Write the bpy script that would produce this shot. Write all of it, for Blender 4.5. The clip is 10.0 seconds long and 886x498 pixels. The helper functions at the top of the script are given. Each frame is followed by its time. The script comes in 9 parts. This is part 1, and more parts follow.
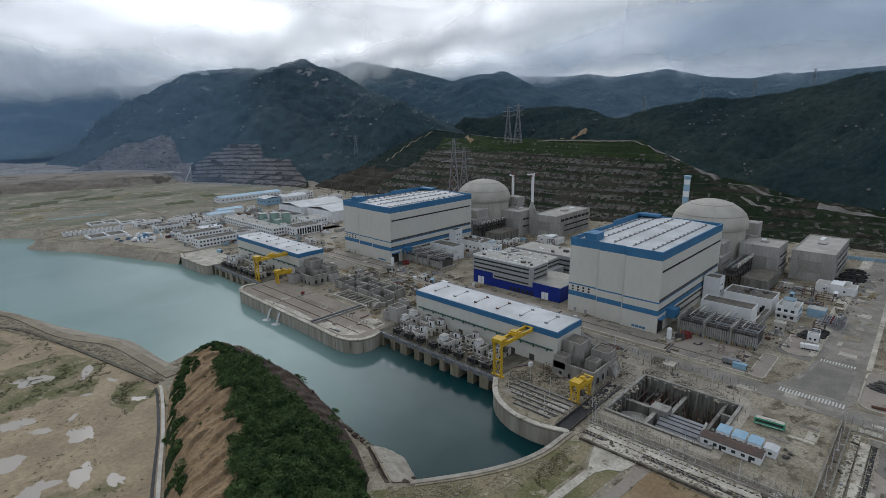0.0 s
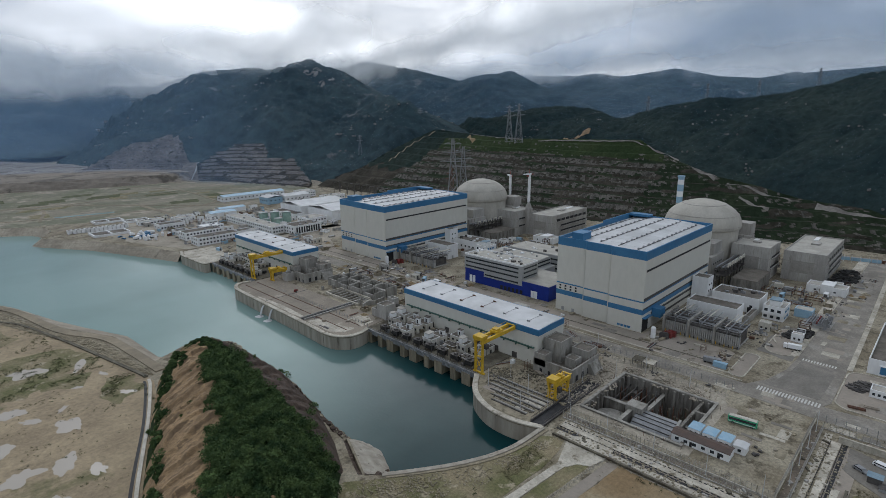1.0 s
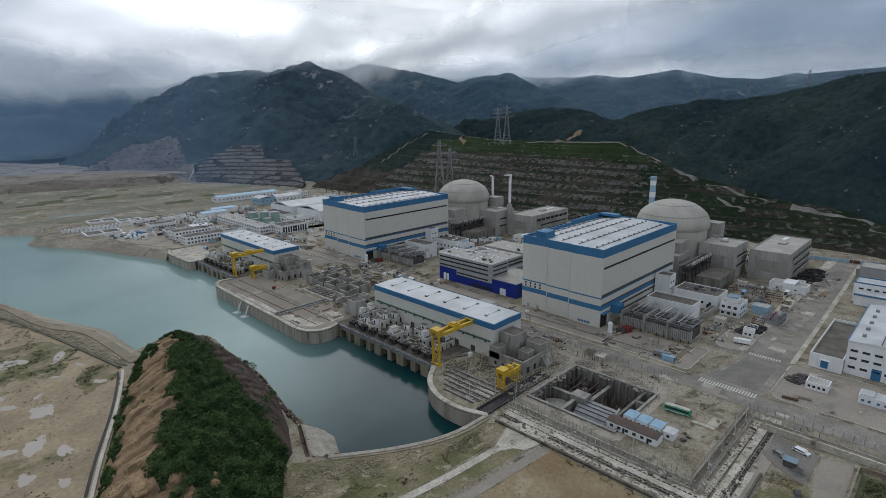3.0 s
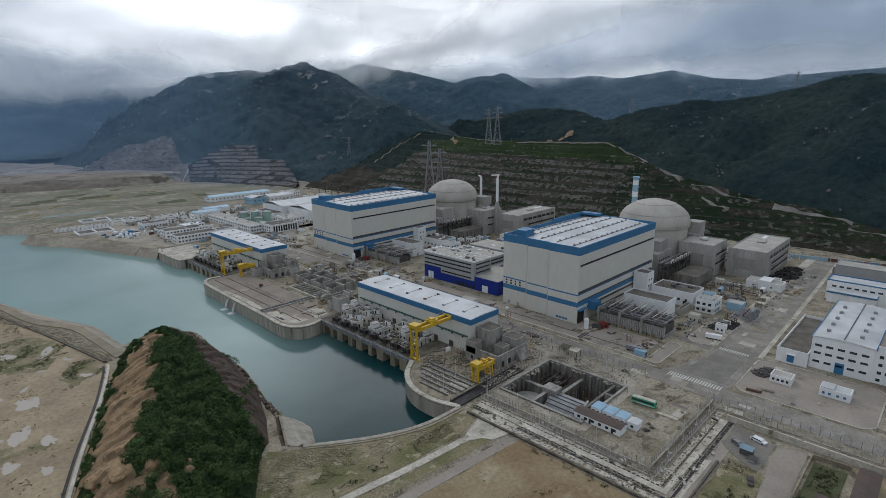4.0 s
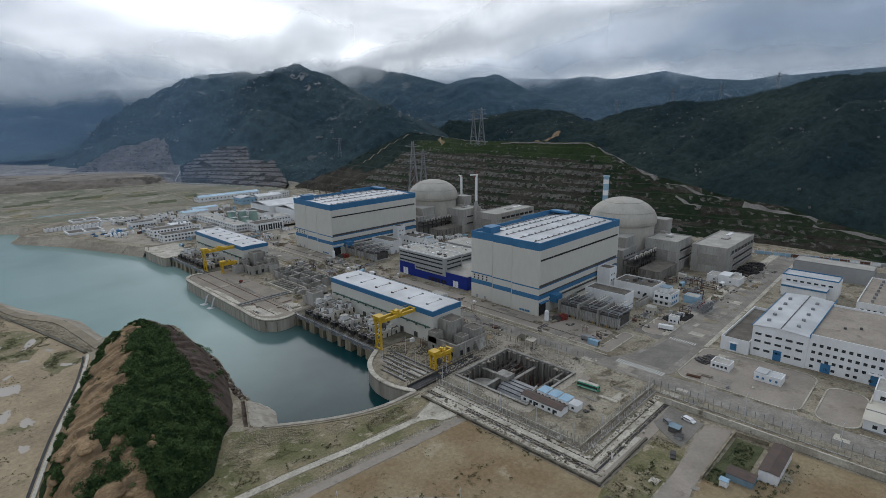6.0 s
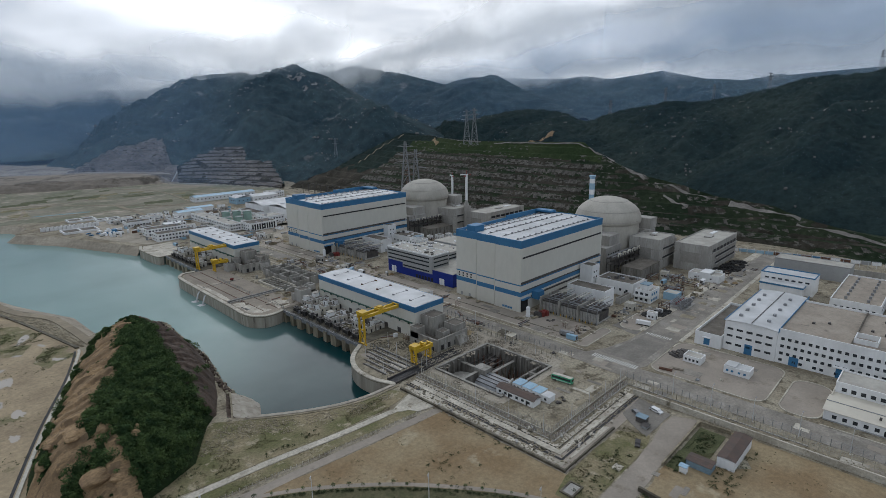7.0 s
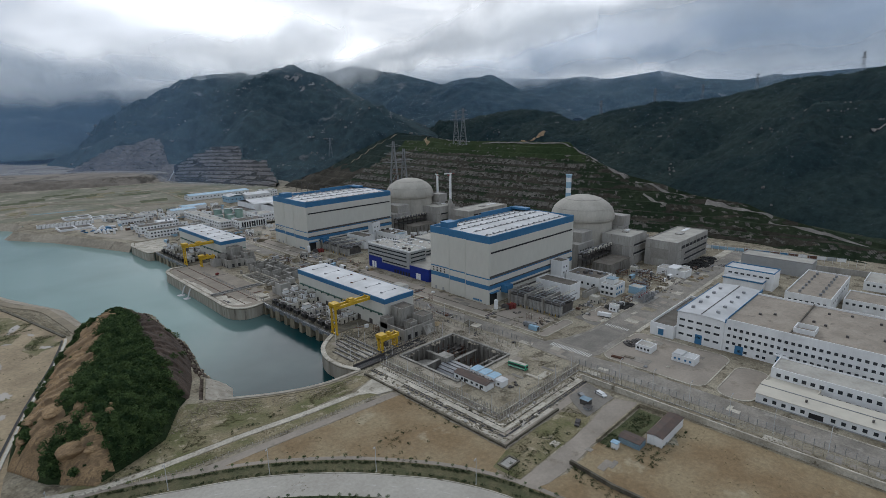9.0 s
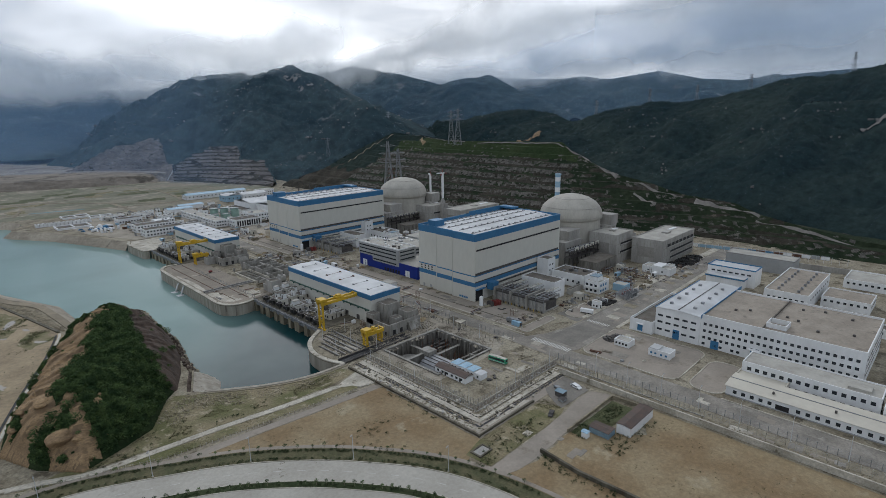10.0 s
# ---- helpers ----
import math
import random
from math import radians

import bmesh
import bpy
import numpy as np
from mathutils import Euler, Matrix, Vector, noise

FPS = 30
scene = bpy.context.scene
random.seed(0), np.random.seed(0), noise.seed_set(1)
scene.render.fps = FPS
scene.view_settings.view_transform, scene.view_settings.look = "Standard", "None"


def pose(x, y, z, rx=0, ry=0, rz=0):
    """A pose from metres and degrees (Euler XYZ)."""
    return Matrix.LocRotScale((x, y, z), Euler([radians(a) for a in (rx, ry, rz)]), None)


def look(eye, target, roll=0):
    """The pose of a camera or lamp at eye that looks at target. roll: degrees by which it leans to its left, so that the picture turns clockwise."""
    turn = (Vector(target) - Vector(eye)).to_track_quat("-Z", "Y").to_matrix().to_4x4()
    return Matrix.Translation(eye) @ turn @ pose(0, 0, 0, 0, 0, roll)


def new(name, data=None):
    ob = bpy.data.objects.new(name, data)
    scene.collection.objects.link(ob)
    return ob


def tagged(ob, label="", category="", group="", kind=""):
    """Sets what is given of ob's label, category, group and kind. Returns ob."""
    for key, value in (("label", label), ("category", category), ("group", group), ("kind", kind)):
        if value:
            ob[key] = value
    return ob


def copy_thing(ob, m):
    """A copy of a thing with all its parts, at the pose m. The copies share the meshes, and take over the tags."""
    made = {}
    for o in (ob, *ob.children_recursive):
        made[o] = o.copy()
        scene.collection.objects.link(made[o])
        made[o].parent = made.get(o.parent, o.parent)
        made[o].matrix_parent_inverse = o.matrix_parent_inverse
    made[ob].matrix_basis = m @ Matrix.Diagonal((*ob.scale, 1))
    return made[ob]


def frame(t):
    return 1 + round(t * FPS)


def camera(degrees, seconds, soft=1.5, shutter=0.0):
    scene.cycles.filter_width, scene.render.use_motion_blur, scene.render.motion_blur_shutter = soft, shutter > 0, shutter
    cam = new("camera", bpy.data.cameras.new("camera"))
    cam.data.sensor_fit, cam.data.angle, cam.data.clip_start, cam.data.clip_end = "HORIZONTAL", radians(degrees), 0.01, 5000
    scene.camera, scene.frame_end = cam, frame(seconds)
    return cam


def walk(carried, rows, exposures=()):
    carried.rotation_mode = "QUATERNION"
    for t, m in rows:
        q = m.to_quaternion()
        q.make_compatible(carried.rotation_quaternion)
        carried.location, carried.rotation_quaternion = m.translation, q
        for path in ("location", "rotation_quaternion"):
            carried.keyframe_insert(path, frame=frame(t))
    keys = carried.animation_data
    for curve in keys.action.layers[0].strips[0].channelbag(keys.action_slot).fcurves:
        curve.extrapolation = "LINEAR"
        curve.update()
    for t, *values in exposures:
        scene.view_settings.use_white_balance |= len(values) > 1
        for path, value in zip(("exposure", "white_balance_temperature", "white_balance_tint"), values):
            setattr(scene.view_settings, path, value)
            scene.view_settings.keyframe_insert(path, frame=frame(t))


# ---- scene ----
cam = camera(79.2, 10.0, soft=0.85)
PATH = [
    (0, (-0.006, 0.033, 119.018), (1.409, 1.359, 118.528), -0.6),
    (0.5, (2.879, -5.732, 119.136), (4.279, -4.39, 118.646), -0.6),
    (1, (5.669, -11.937, 119.346), (7.06, -10.586, 118.855), -0.6),
    (1.5, (7.95, -17.864, 119.6), (9.33, -16.502, 119.111), -0.6),
    (2, (9.962, -24.102, 119.865), (11.34, -22.737, 119.375), -0.6),
    (2.5, (11.512, -30.163, 120.082), (12.889, -28.797, 119.594), -0.6),
    (3.8, (14.409, -46.497, 120.601), (15.794, -45.138, 120.116), -0.7),
    (4, (14.746, -48.887, 120.638), (16.13, -47.528, 120.152), -0.6),
    (4.5, (15.397, -54.714, 120.772), (16.783, -53.357, 120.287), -0.6),
    (5, (16.056, -60.94, 120.91), (17.445, -59.586, 120.426), -0.7),
    (5.5, (16.7, -66.933, 121.036), (18.089, -65.577, 120.552), -0.7),
    (7, (18.618, -85.979, 121.762), (20.006, -84.623, 121.278), -0.8),
    (7.5, (19.272, -92.06, 121.964), (20.659, -90.703, 121.48), -0.8),
    (8, (19.919, -98.418, 122.112), (21.305, -97.06, 121.628), -0.8),
    (8.5, (20.629, -104.571, 122.253), (22.013, -103.21, 121.768), -0.9),
    (9, (21.391, -110.882, 122.392), (22.773, -109.52, 121.907), -0.8),
    (9.5, (22.087, -116.886, 122.509), (23.468, -115.522, 122.024), -0.8),
    (10, (22.821, -123.048, 122.58), (24.2, -121.683, 122.095), -0.8),
]
walk(cam, [(t, look(eye, target, roll)) for t, eye, target, roll in PATH], [(0, 0.05, 5990, 10), (10, 0.05, 5990, 10)])

# ---- world, sun ----
SUN_EL, SUN_AZ = radians(38), radians(30)
world = bpy.data.worlds.new("sky")
scene.world = world
world.use_nodes = True
wt = world.node_tree
wt.nodes.clear()


def wnode(kind, **kw):
    n = wt.nodes.new(kind)
    for k, v in kw.items():
        n.inputs[k].default_value = v
    return n


w_out = wt.nodes.new("ShaderNodeOutputWorld")
w_bg = wt.nodes.new("ShaderNodeBackground")
w_sky = wt.nodes.new("ShaderNodeTexSky")
w_sky.sky_type, w_sky.sun_disc = "NISHITA", False
w_sky.sun_elevation, w_sky.sun_rotation = SUN_EL, SUN_AZ
w_tc = wt.nodes.new("ShaderNodeTexCoord")
w_sep = wt.nodes.new("ShaderNodeSeparateXYZ")
wt.links.new(w_tc.outputs["Generated"], w_sep.inputs[0])
# overcast: soft cloud masses, brighter where the sun stands behind them
w_map = wt.nodes.new("ShaderNodeMapping")
w_map.inputs["Location"].default_value = (0.7, 0.25, 0.4)
w_map.inputs["Scale"].default_value = (1, 1, 2.4)
wt.links.new(w_tc.outputs["Generated"], w_map.inputs[0])
w_n1 = wnode("ShaderNodeTexNoise", Scale=3.6, Detail=6.0, Roughness=0.45, Distortion=0.5)
wt.links.new(w_map.outputs[0], w_n1.inputs["Vector"])


def wmath(op, a, b):
    n = wt.nodes.new("ShaderNodeMath")
    n.operation = op
    for k, v in enumerate((a, b)):
        if isinstance(v, (int, float)):
            n.inputs[k].default_value = v
        else:
            wt.links.new(v, n.inputs[k])
    return n.outputs[0]


def wrange(v, a, b, c, d, smooth=True):
    n = wt.nodes.new("ShaderNodeMapRange")
    n.interpolation_type = "SMOOTHSTEP" if smooth else "LINEAR"
    for k, q in zip((1, 2, 3, 4), (a, b, c, d)):
        n.inputs[k].default_value = q
    wt.links.new(v, n.inputs[0])
    return n.outputs[0]


w_dot = wt.nodes.new("ShaderNodeVectorMath")
w_dot.operation = "DOT_PRODUCT"
w_dot.inputs[1].default_value = (math.sin(radians(38)) * math.cos(radians(18)), math.cos(radians(38)) * math.cos(radians(18)), math.sin(radians(18)))
wt.links.new(w_tc.outputs["Generated"], w_dot.inputs[0])
w_lobe = wrange(w_dot.outputs["Value"], 0.80, 1.0, 0.0, 0.76)
w_side = wt.nodes.new("ShaderNodeVectorMath")
w_side.operation = "DOT_PRODUCT"
w_side.inputs[1].default_value = (0.69, -0.72, 0.0)
wt.links.new(w_tc.outputs["Generated"], w_side.inputs[0])
w_east = wrange(w_side.outputs["Value"], 0.1, 0.7, 1.0, 0.86)
w_map2 = wt.nodes.new("ShaderNodeMapping")
w_map2.inputs["Location"].default_value = (1.9, 0.4, 0.2)
w_map2.inputs["Scale"].default_value = (1, 1, 4.5)
wt.links.new(w_tc.outputs["Generated"], w_map2.inputs[0])
w_n2 = wnode("ShaderNodeTexNoise", Scale=9.0, Detail=7.0, Roughness=0.6, Distortion=0.9)
wt.links.new(w_map2.outputs[0], w_n2.inputs["Vector"])
w_wisp = wrange(w_n2.outputs["Fac"], 0.3, 0.72, -0.035, 0.075)
w_cloud = wrange(w_n1.outputs["Fac"], 0.32, 0.68, 0.0, 1.0)
w_high = wrange(w_sep.outputs["Z"], 0.22, 0.6, 0.0, 0.13)
w_low = wmath("MULTIPLY", wrange(w_sep.outputs["Z"], 0.0, 0.10, 0.82, 1.0), w_east)
w_val = wmath("MULTIPLY", wmath("ADD", wmath("ADD", wmath("ADD", wmath("MULTIPLY", w_cloud, 0.23), 0.325), w_wisp), wmath("ADD", wmath("MULTIPLY", w_lobe, wmath("ADD", wmath("MULTIPLY", w_cloud, 0.8), 0.5)), w_high)), w_low)
w_mul = wt.nodes.new("ShaderNodeMix")
w_mul.data_type = "RGBA"
w_mul.inputs[6].default_value, w_mul.inputs[7].default_value = (0.88, 0.96, 1.06, 1), (1.0, 0.995, 0.985, 1)
wt.links.new(wrange(w_val, 0.35, 0.8, 0, 1), w_mul.inputs[0])
w_tone = wt.nodes.new("ShaderNodeVectorMath")
w_tone.operation = "SCALE"
wt.links.new(w_mul.outputs[2], w_tone.inputs[0])
wt.links.new(w_val, w_tone.inputs["Scale"])
w_dim = wt.nodes.new("ShaderNodeMix")
w_dim.data_type, w_dim.blend_type = "RGBA", "MIX"
w_dim.inputs[0].default_value = 0.93
w_scl = wt.nodes.new("ShaderNodeVectorMath")
w_scl.operation = "SCALE"
w_scl.inputs["Scale"].default_value = 0.08
wt.links.new(w_sky.outputs[0], w_scl.inputs[0])
wt.links.new(w_scl.outputs[0], w_dim.inputs[6])
wt.links.new(w_tone.outputs[0], w_dim.inputs[7])
wt.links.new(w_dim.outputs[2], w_bg.inputs["Color"])
w_bg.inputs["Strength"].default_value = 1.11
wt.links.new(w_bg.outputs[0], w_out.inputs[0])

sun = new("sun", bpy.data.lights.new("sun", "SUN"))
sun.data.energy, sun.data.angle, sun.data.color = 0.5, radians(40), (1.0, 0.97, 0.92)
sun.matrix_world = look((0, 0, 900), (-math.sin(SUN_AZ) * 500, -math.cos(SUN_AZ) * 500, 900 - 500 * math.tan(SUN_EL)))

# ---- materials ----


def mat(name, c1, c2, rough=0.8, metal=0.0, s1=0.05, s2=1.2, bump=0.25, depth=0.3, squash=(1, 1, 1), vary=0.0, lo=0.38, hi=0.62, c3=None, s3=0.3, t3=0.62, spec=0.3):
    """Two-scale procedural surface: c1 and c2 by broad noise, a fine grain, and patches of c3."""
    m = bpy.data.materials.new(name)
    m.use_nodes = True
    t = m.node_tree
    b = t.nodes["Principled BSDF"]
    b.inputs["Metallic"].default_value = metal
    b.inputs["Specular IOR Level"].default_value = spec
    geo = t.nodes.new("ShaderNodeNewGeometry")
    mp = t.nodes.new("ShaderNodeMapping")
    mp.inputs["Scale"].default_value = squash
    t.links.new(geo.outputs["Position"], mp.inputs[0])

    def ns(scale, detail, rgh=0.55, vec=mp.outputs[0]):
        n = t.nodes.new("ShaderNodeTexNoise")
        n.inputs["Scale"].default_value, n.inputs["Detail"].default_value, n.inputs["Roughness"].default_value = scale, detail, rgh
        t.links.new(vec, n.inputs["Vector"])
        return n.outputs["Fac"]

    def ranged(v, a, z, x0=0.0, x1=1.0):
        n = t.nodes.new("ShaderNodeMapRange")
        n.inputs[1].default_value, n.inputs[2].default_value, n.inputs[3].default_value, n.inputs[4].default_value = a, z, x0, x1
        t.links.new(v, n.inputs[0])
        return n.outputs[0]

    def mix(f, a, c, mode="MIX"):
        n = t.nodes.new("ShaderNodeMix")
        n.data_type, n.blend_type = "RGBA", mode
        for slot, v in ((0, f), (6, a), (7, c)):
            if isinstance(v, (tuple, float, int)):
                n.inputs[slot].default_value = (*v, 1) if isinstance(v, tuple) else v
            else:
                t.links.new(v, n.inputs[slot])
        return n.outputs[2]

    col = mix(ranged(ns(s1, 6), lo, hi), c1, c2)
    if c3:
        col = mix(ranged(ns(s3, 7, 0.65), t3, t3 + 0.08), col, c3)
    fine = ns(s2, 5, 0.7)
    g = t.nodes.new("ShaderNodeCombineColor")
    v = ranged(fine, 0.25, 0.75, 1 - depth, 1 + depth)
    for k in range(3):
        t.links.new(v, g.inputs[k])
    col = mix(1.0, col, g.outputs[0], "MULTIPLY")
    if vary:
        inf = t.nodes.new("ShaderNodeObjectInfo")
        h = t.nodes.new("ShaderNodeHueSaturation")
        t.links.new(ranged(inf.outputs["Random"], 0, 1, 1 - vary, 1 + vary), h.inputs["Value"])
        t.links.new(col, h.inputs["Color"])
        col = h.outputs[0]
    t.links.new(col, b.inputs["Base Color"])
    t.links.new(ranged(fine, 0.3, 0.7, max(rough - 0.12, 0.03), min(rough + 0.1, 1)), b.inputs["Roughness"])
    if bump:
        bp = t.nodes.new("ShaderNodeBump")
        bp.inputs["Strength"].default_value, bp.inputs["Distance"].default_value = bump, 0.6 / max(s2, 0.2)
        t.links.new(fine, bp.inputs["Height"])
        t.links.new(bp.outputs[0], b.inputs["Normal"])
    return m


M_ground = mat("packed_dirt", (0.195, 0.165, 0.114), (0.325, 0.290, 0.216), 0.95, s1=0.06, s2=0.8, depth=0.55, c3=(0.125, 0.105, 0.072), s3=0.13, t3=0.53)
M_sand = mat("wet_sand", (0.362, 0.288, 0.184), (0.266, 0.209, 0.134), 0.85, s1=0.05, s2=0.5, depth=0.32, c3=(0.169, 0.153, 0.079), s3=0.03, t3=0.56)
M_brownfield = mat("brown_soil", (0.226, 0.158, 0.085), (0.294, 0.232, 0.139), 0.95, s1=0.05, s2=0.6, depth=0.28, c3=(0.350, 0.294, 0.194), s3=0.06, t3=0.6)
M_scrub = mat("scrubby_grass", (0.255, 0.212, 0.130), (0.130, 0.130, 0.055), 0.95, s1=0.07, s2=1.0, depth=0.45, bump=0.5, c3=(0.34, 0.295, 0.205), s3=0.16, t3=0.56)
M_grass = mat("weedy_grass", (0.065, 0.075, 0.032), (0.11, 0.115, 0.055), 0.95, s1=0.1, s2=1.2, depth=0.4, bump=0.5)
M_plain = mat("reclaimed_plain", (0.265, 0.235, 0.182), (0.145, 0.155, 0.098), 0.95, s1=0.012, s2=0.12, depth=0.35, c3=(0.36, 0.315, 0.25), s3=0.025, t3=0.55)
M_asphalt = mat("grey_road", (0.275, 0.25, 0.212), (0.192, 0.174, 0.147), 0.8, s1=0.1, s2=0.9, depth=0.34, bump=0.1, c3=(0.30, 0.278, 0.24), s3=0.11, t3=0.54)
M_slab = mat("pale_concrete_slab", (0.53, 0.49, 0.41), (0.36, 0.328, 0.265), 0.85, s1=0.11, s2=0.9, depth=0.34, bump=0.1, c3=(0.170, 0.145, 0.101), s3=0.2, t3=0.58)
M_conc = mat("grey_concrete", (0.40, 0.385, 0.35), (0.30, 0.285, 0.26), 0.85, s1=0.12, s2=1.0, depth=0.2, squash=(1, 1, 0.25), bump=0.12, c3=(0.22, 0.205, 0.18), s3=0.2, t3=0.62)
M_quay = mat("stained_quay_concrete", (0.310, 0.270, 0.194), (0.190, 0.165, 0.114), 0.85, s1=0.25, s2=1.2, depth=0.3, squash=(1, 1, 0.15), bump=0.2, c3=(0.120, 0.105, 0.075), s3=0.3, t3=0.58)
M_pit = mat("raw_pit_concrete", (0.150, 0.135, 0.101), (0.075, 0.066, 0.049), 0.9, s1=0.2, s2=1.0, depth=0.3, squash=(1, 1, 0.3), c3=(0.080, 0.060, 0.040), s3=0.2, t3=0.58)
M_dome = mat("pale_dome_concrete", (0.475, 0.448, 0.39), (0.395, 0.372, 0.322), 0.85, s1=0.08, s2=0.6, depth=0.12, squash=(1, 1, 0.5), bump=0.1)
M_beige = mat("beige_cladding", (0.615, 0.60, 0.535), (0.585, 0.57, 0.505), 0.6, s1=0.03, s2=0.35, depth=0.06, bump=0.0, squash=(1, 1, 0.4))
M_blue = mat("blue_cladding", (0.045, 0.155, 0.30), (0.055, 0.18, 0.33), 0.5, s1=0.1, s2=0.6, depth=0.12, bump=0.0)
M_royal = mat("royal_blue_cladding", (0.008, 0.024, 0.20), (0.012, 0.032, 0.24), 0.45, s1=0.1, s2=0.8, depth=0.1, bump=0.0)
M_roof = mat("white_metal_roof", (0.60, 0.605, 0.605), (0.46, 0.465, 0.46), 0.55, s1=0.06, s2=0.5, depth=0.06, bump=0.0)
M_white = mat("white_wall", (0.80, 0.80, 0.79), (0.72, 0.72, 0.71), 0.75, s1=0.1, s2=0.6, depth=0.08, squash=(1, 1, 0.3), bump=0.03)
M_greyroof = mat("bitumen_roof", (0.105, 0.092, 0.075), (0.17, 0.152, 0.128), 0.9, s1=0.15, s2=0.9, depth=0.3, bump=0.1)
M_tanroof = mat("tan_gravel_roof", (0.345, 0.30, 0.245), (0.28, 0.242, 0.197), 0.9, s1=0.1, s2=0.7, depth=0.2, bump=0.1, c3=(0.22, 0.19, 0.155), s3=0.16, t3=0.57)
M_paleroof = mat("pale_flat_roof", (0.45, 0.43, 0.38), (0.36, 0.34, 0.30), 0.9, s1=0.12, s2=0.6, depth=0.15, bump=0.1)
M_cream = mat("cream_metal_roof", (0.58, 0.54, 0.45), (0.53, 0.49, 0.41), 0.6, s1=0.1, s2=0.5, depth=0.06, bump=0.0)
M_grey = mat("grey_cladding", (0.36, 0.365, 0.36), (0.32, 0.325, 0.32), 0.6, s1=0.1, s2=0.6, depth=0.08, bump=0.0)
M_dark = mat("dark_opening", (0.018, 0.018, 0.02), (0.03, 0.03, 0.032), 0.6, s1=0.3, s2=1.0, depth=0.2, bump=0.0)
M_glass = mat("dark_window_glass", (0.025, 0.03, 0.036), (0.04, 0.045, 0.05), 0.15, s1=0.3, s2=1.0, depth=0.1, bump=0.0, spec=0.5)
M_steel = mat("galvanised_steel", (0.30, 0.305, 0.31), (0.22, 0.225, 0.23), 0.5, 0.3, s1=0.4, s2=2.0, depth=0.2, bump=0.0)
M_darksteel = mat("dark_steel", (0.075, 0.07, 0.068), (0.12, 0.11, 0.10), 0.7, 0.2, s1=0.4, s2=2.0, depth=0.25, bump=0.0)
M_rust = mat("rusty_steel", (0.16, 0.075, 0.045), (0.10, 0.06, 0.045), 0.85, 0.1, s1=0.5, s2=2.0, depth=0.3, bump=0.1)
M_yellow = mat("yellow_crane_paint", (0.62, 0.40, 0.025), (0.52, 0.33, 0.03), 0.5, s1=0.4, s2=2.0, depth=0.12, bump=0.0)
M_bluetin = mat("light_blue_tin", (0.25, 0.40, 0.52), (0.31, 0.45, 0.55), 0.5, s1=0.3, s2=1.5, depth=0.1, bump=0.0)
M_green = mat("green_paint", (0.05, 0.30, 0.16), (0.06, 0.34, 0.19), 0.4, s1=0.5, s2=2.0, depth=0.1, bump=0.0)
M_palegreen = mat("pale_green_tank", (0.30, 0.42, 0.36), (0.26, 0.37, 0.32), 0.55, s1=0.3, s2=1.0, depth=0.12, bump=0.0)
M_red = mat("red_paint", (0.22, 0.045, 0.04), (0.16, 0.04, 0.035), 0.5, s1=0.5, s2=2.0, depth=0.15, bump=0.0)
M_brownroof = mat("brown_tin_roof", (0.11, 0.075, 0.06), (0.085, 0.065, 0.055), 0.7, s1=0.4, s2=1.5, depth=0.2, bump=0.05)
M_black = mat("black_rubber", (0.02, 0.02, 0.02), (0.035, 0.033, 0.03), 0.8, s1=0.5, s2=2.0, depth=0.3, bump=0.2)
M_paint = mat("road_marking", (0.62, 0.61, 0.57), (0.5, 0.49, 0.45), 0.7, s1=0.5, s2=2.0, depth=0.15, bump=0.0)
M_rubble = mat("rubble_stone", (0.330, 0.285, 0.202), (0.220, 0.190, 0.132), 0.95, s1=0.25, s2=0.9, depth=0.4, bump=0.8)
M_rock = mat("tan_granite", (0.345, 0.235, 0.128), (0.235, 0.160, 0.090), 0.9, s1=0.16, s2=1.7, depth=0.55, bump=0.9, squash=(0.4, 1.0, 1.6), c3=(0.15, 0.105, 0.07), s3=0.3, t3=0.62)
# granite joints, with the shade of the sheet edges put into the brown
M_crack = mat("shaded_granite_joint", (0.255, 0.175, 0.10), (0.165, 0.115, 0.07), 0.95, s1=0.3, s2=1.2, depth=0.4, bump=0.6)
M_darkrock = mat("dark_brown_rock", (0.055, 0.039, 0.03), (0.10, 0.072, 0.054), 0.85, s1=0.2, s2=0.9, depth=0.5, bump=0.8, squash=(1, 1, 0.5))
M_leaf = mat("dense_foliage", (0.027, 0.053, 0.021), (0.095, 0.142, 0.050), 0.9, s1=0.28, s2=1.6, depth=0.5, bump=0.6, spec=0.1)
M_granite = mat("weathered_granite", (0.27, 0.25, 0.225), (0.17, 0.155, 0.14), 0.95, s1=0.05, s2=0.4, depth=0.4, bump=0.4, spec=0.1)
M_shore = mat("pale_shore_bank", (0.40, 0.35, 0.275), (0.29, 0.25, 0.195), 0.95, s1=0.05, s2=0.4, depth=0.35, bump=0.3, c3=(0.2, 0.17, 0.13), s3=0.08, t3=0.58)
M_scrubleaf = mat("dry_weeds", (0.115, 0.105, 0.055), (0.165, 0.145, 0.085), 0.95, s1=0.3, s2=2.0, depth=0.4, bump=0.3, spec=0.1)
M_hedge = mat("hedge_foliage", (0.035, 0.05, 0.022), (0.06, 0.075, 0.035), 0.9, s1=0.3, s2=2.0, depth=0.5, bump=0.5, spec=0.1)
# woodland greens carry a blue haze tint, strongest on the far mountains
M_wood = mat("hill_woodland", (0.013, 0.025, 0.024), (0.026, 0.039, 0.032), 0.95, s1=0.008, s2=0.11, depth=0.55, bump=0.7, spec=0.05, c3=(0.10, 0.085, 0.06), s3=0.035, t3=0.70)
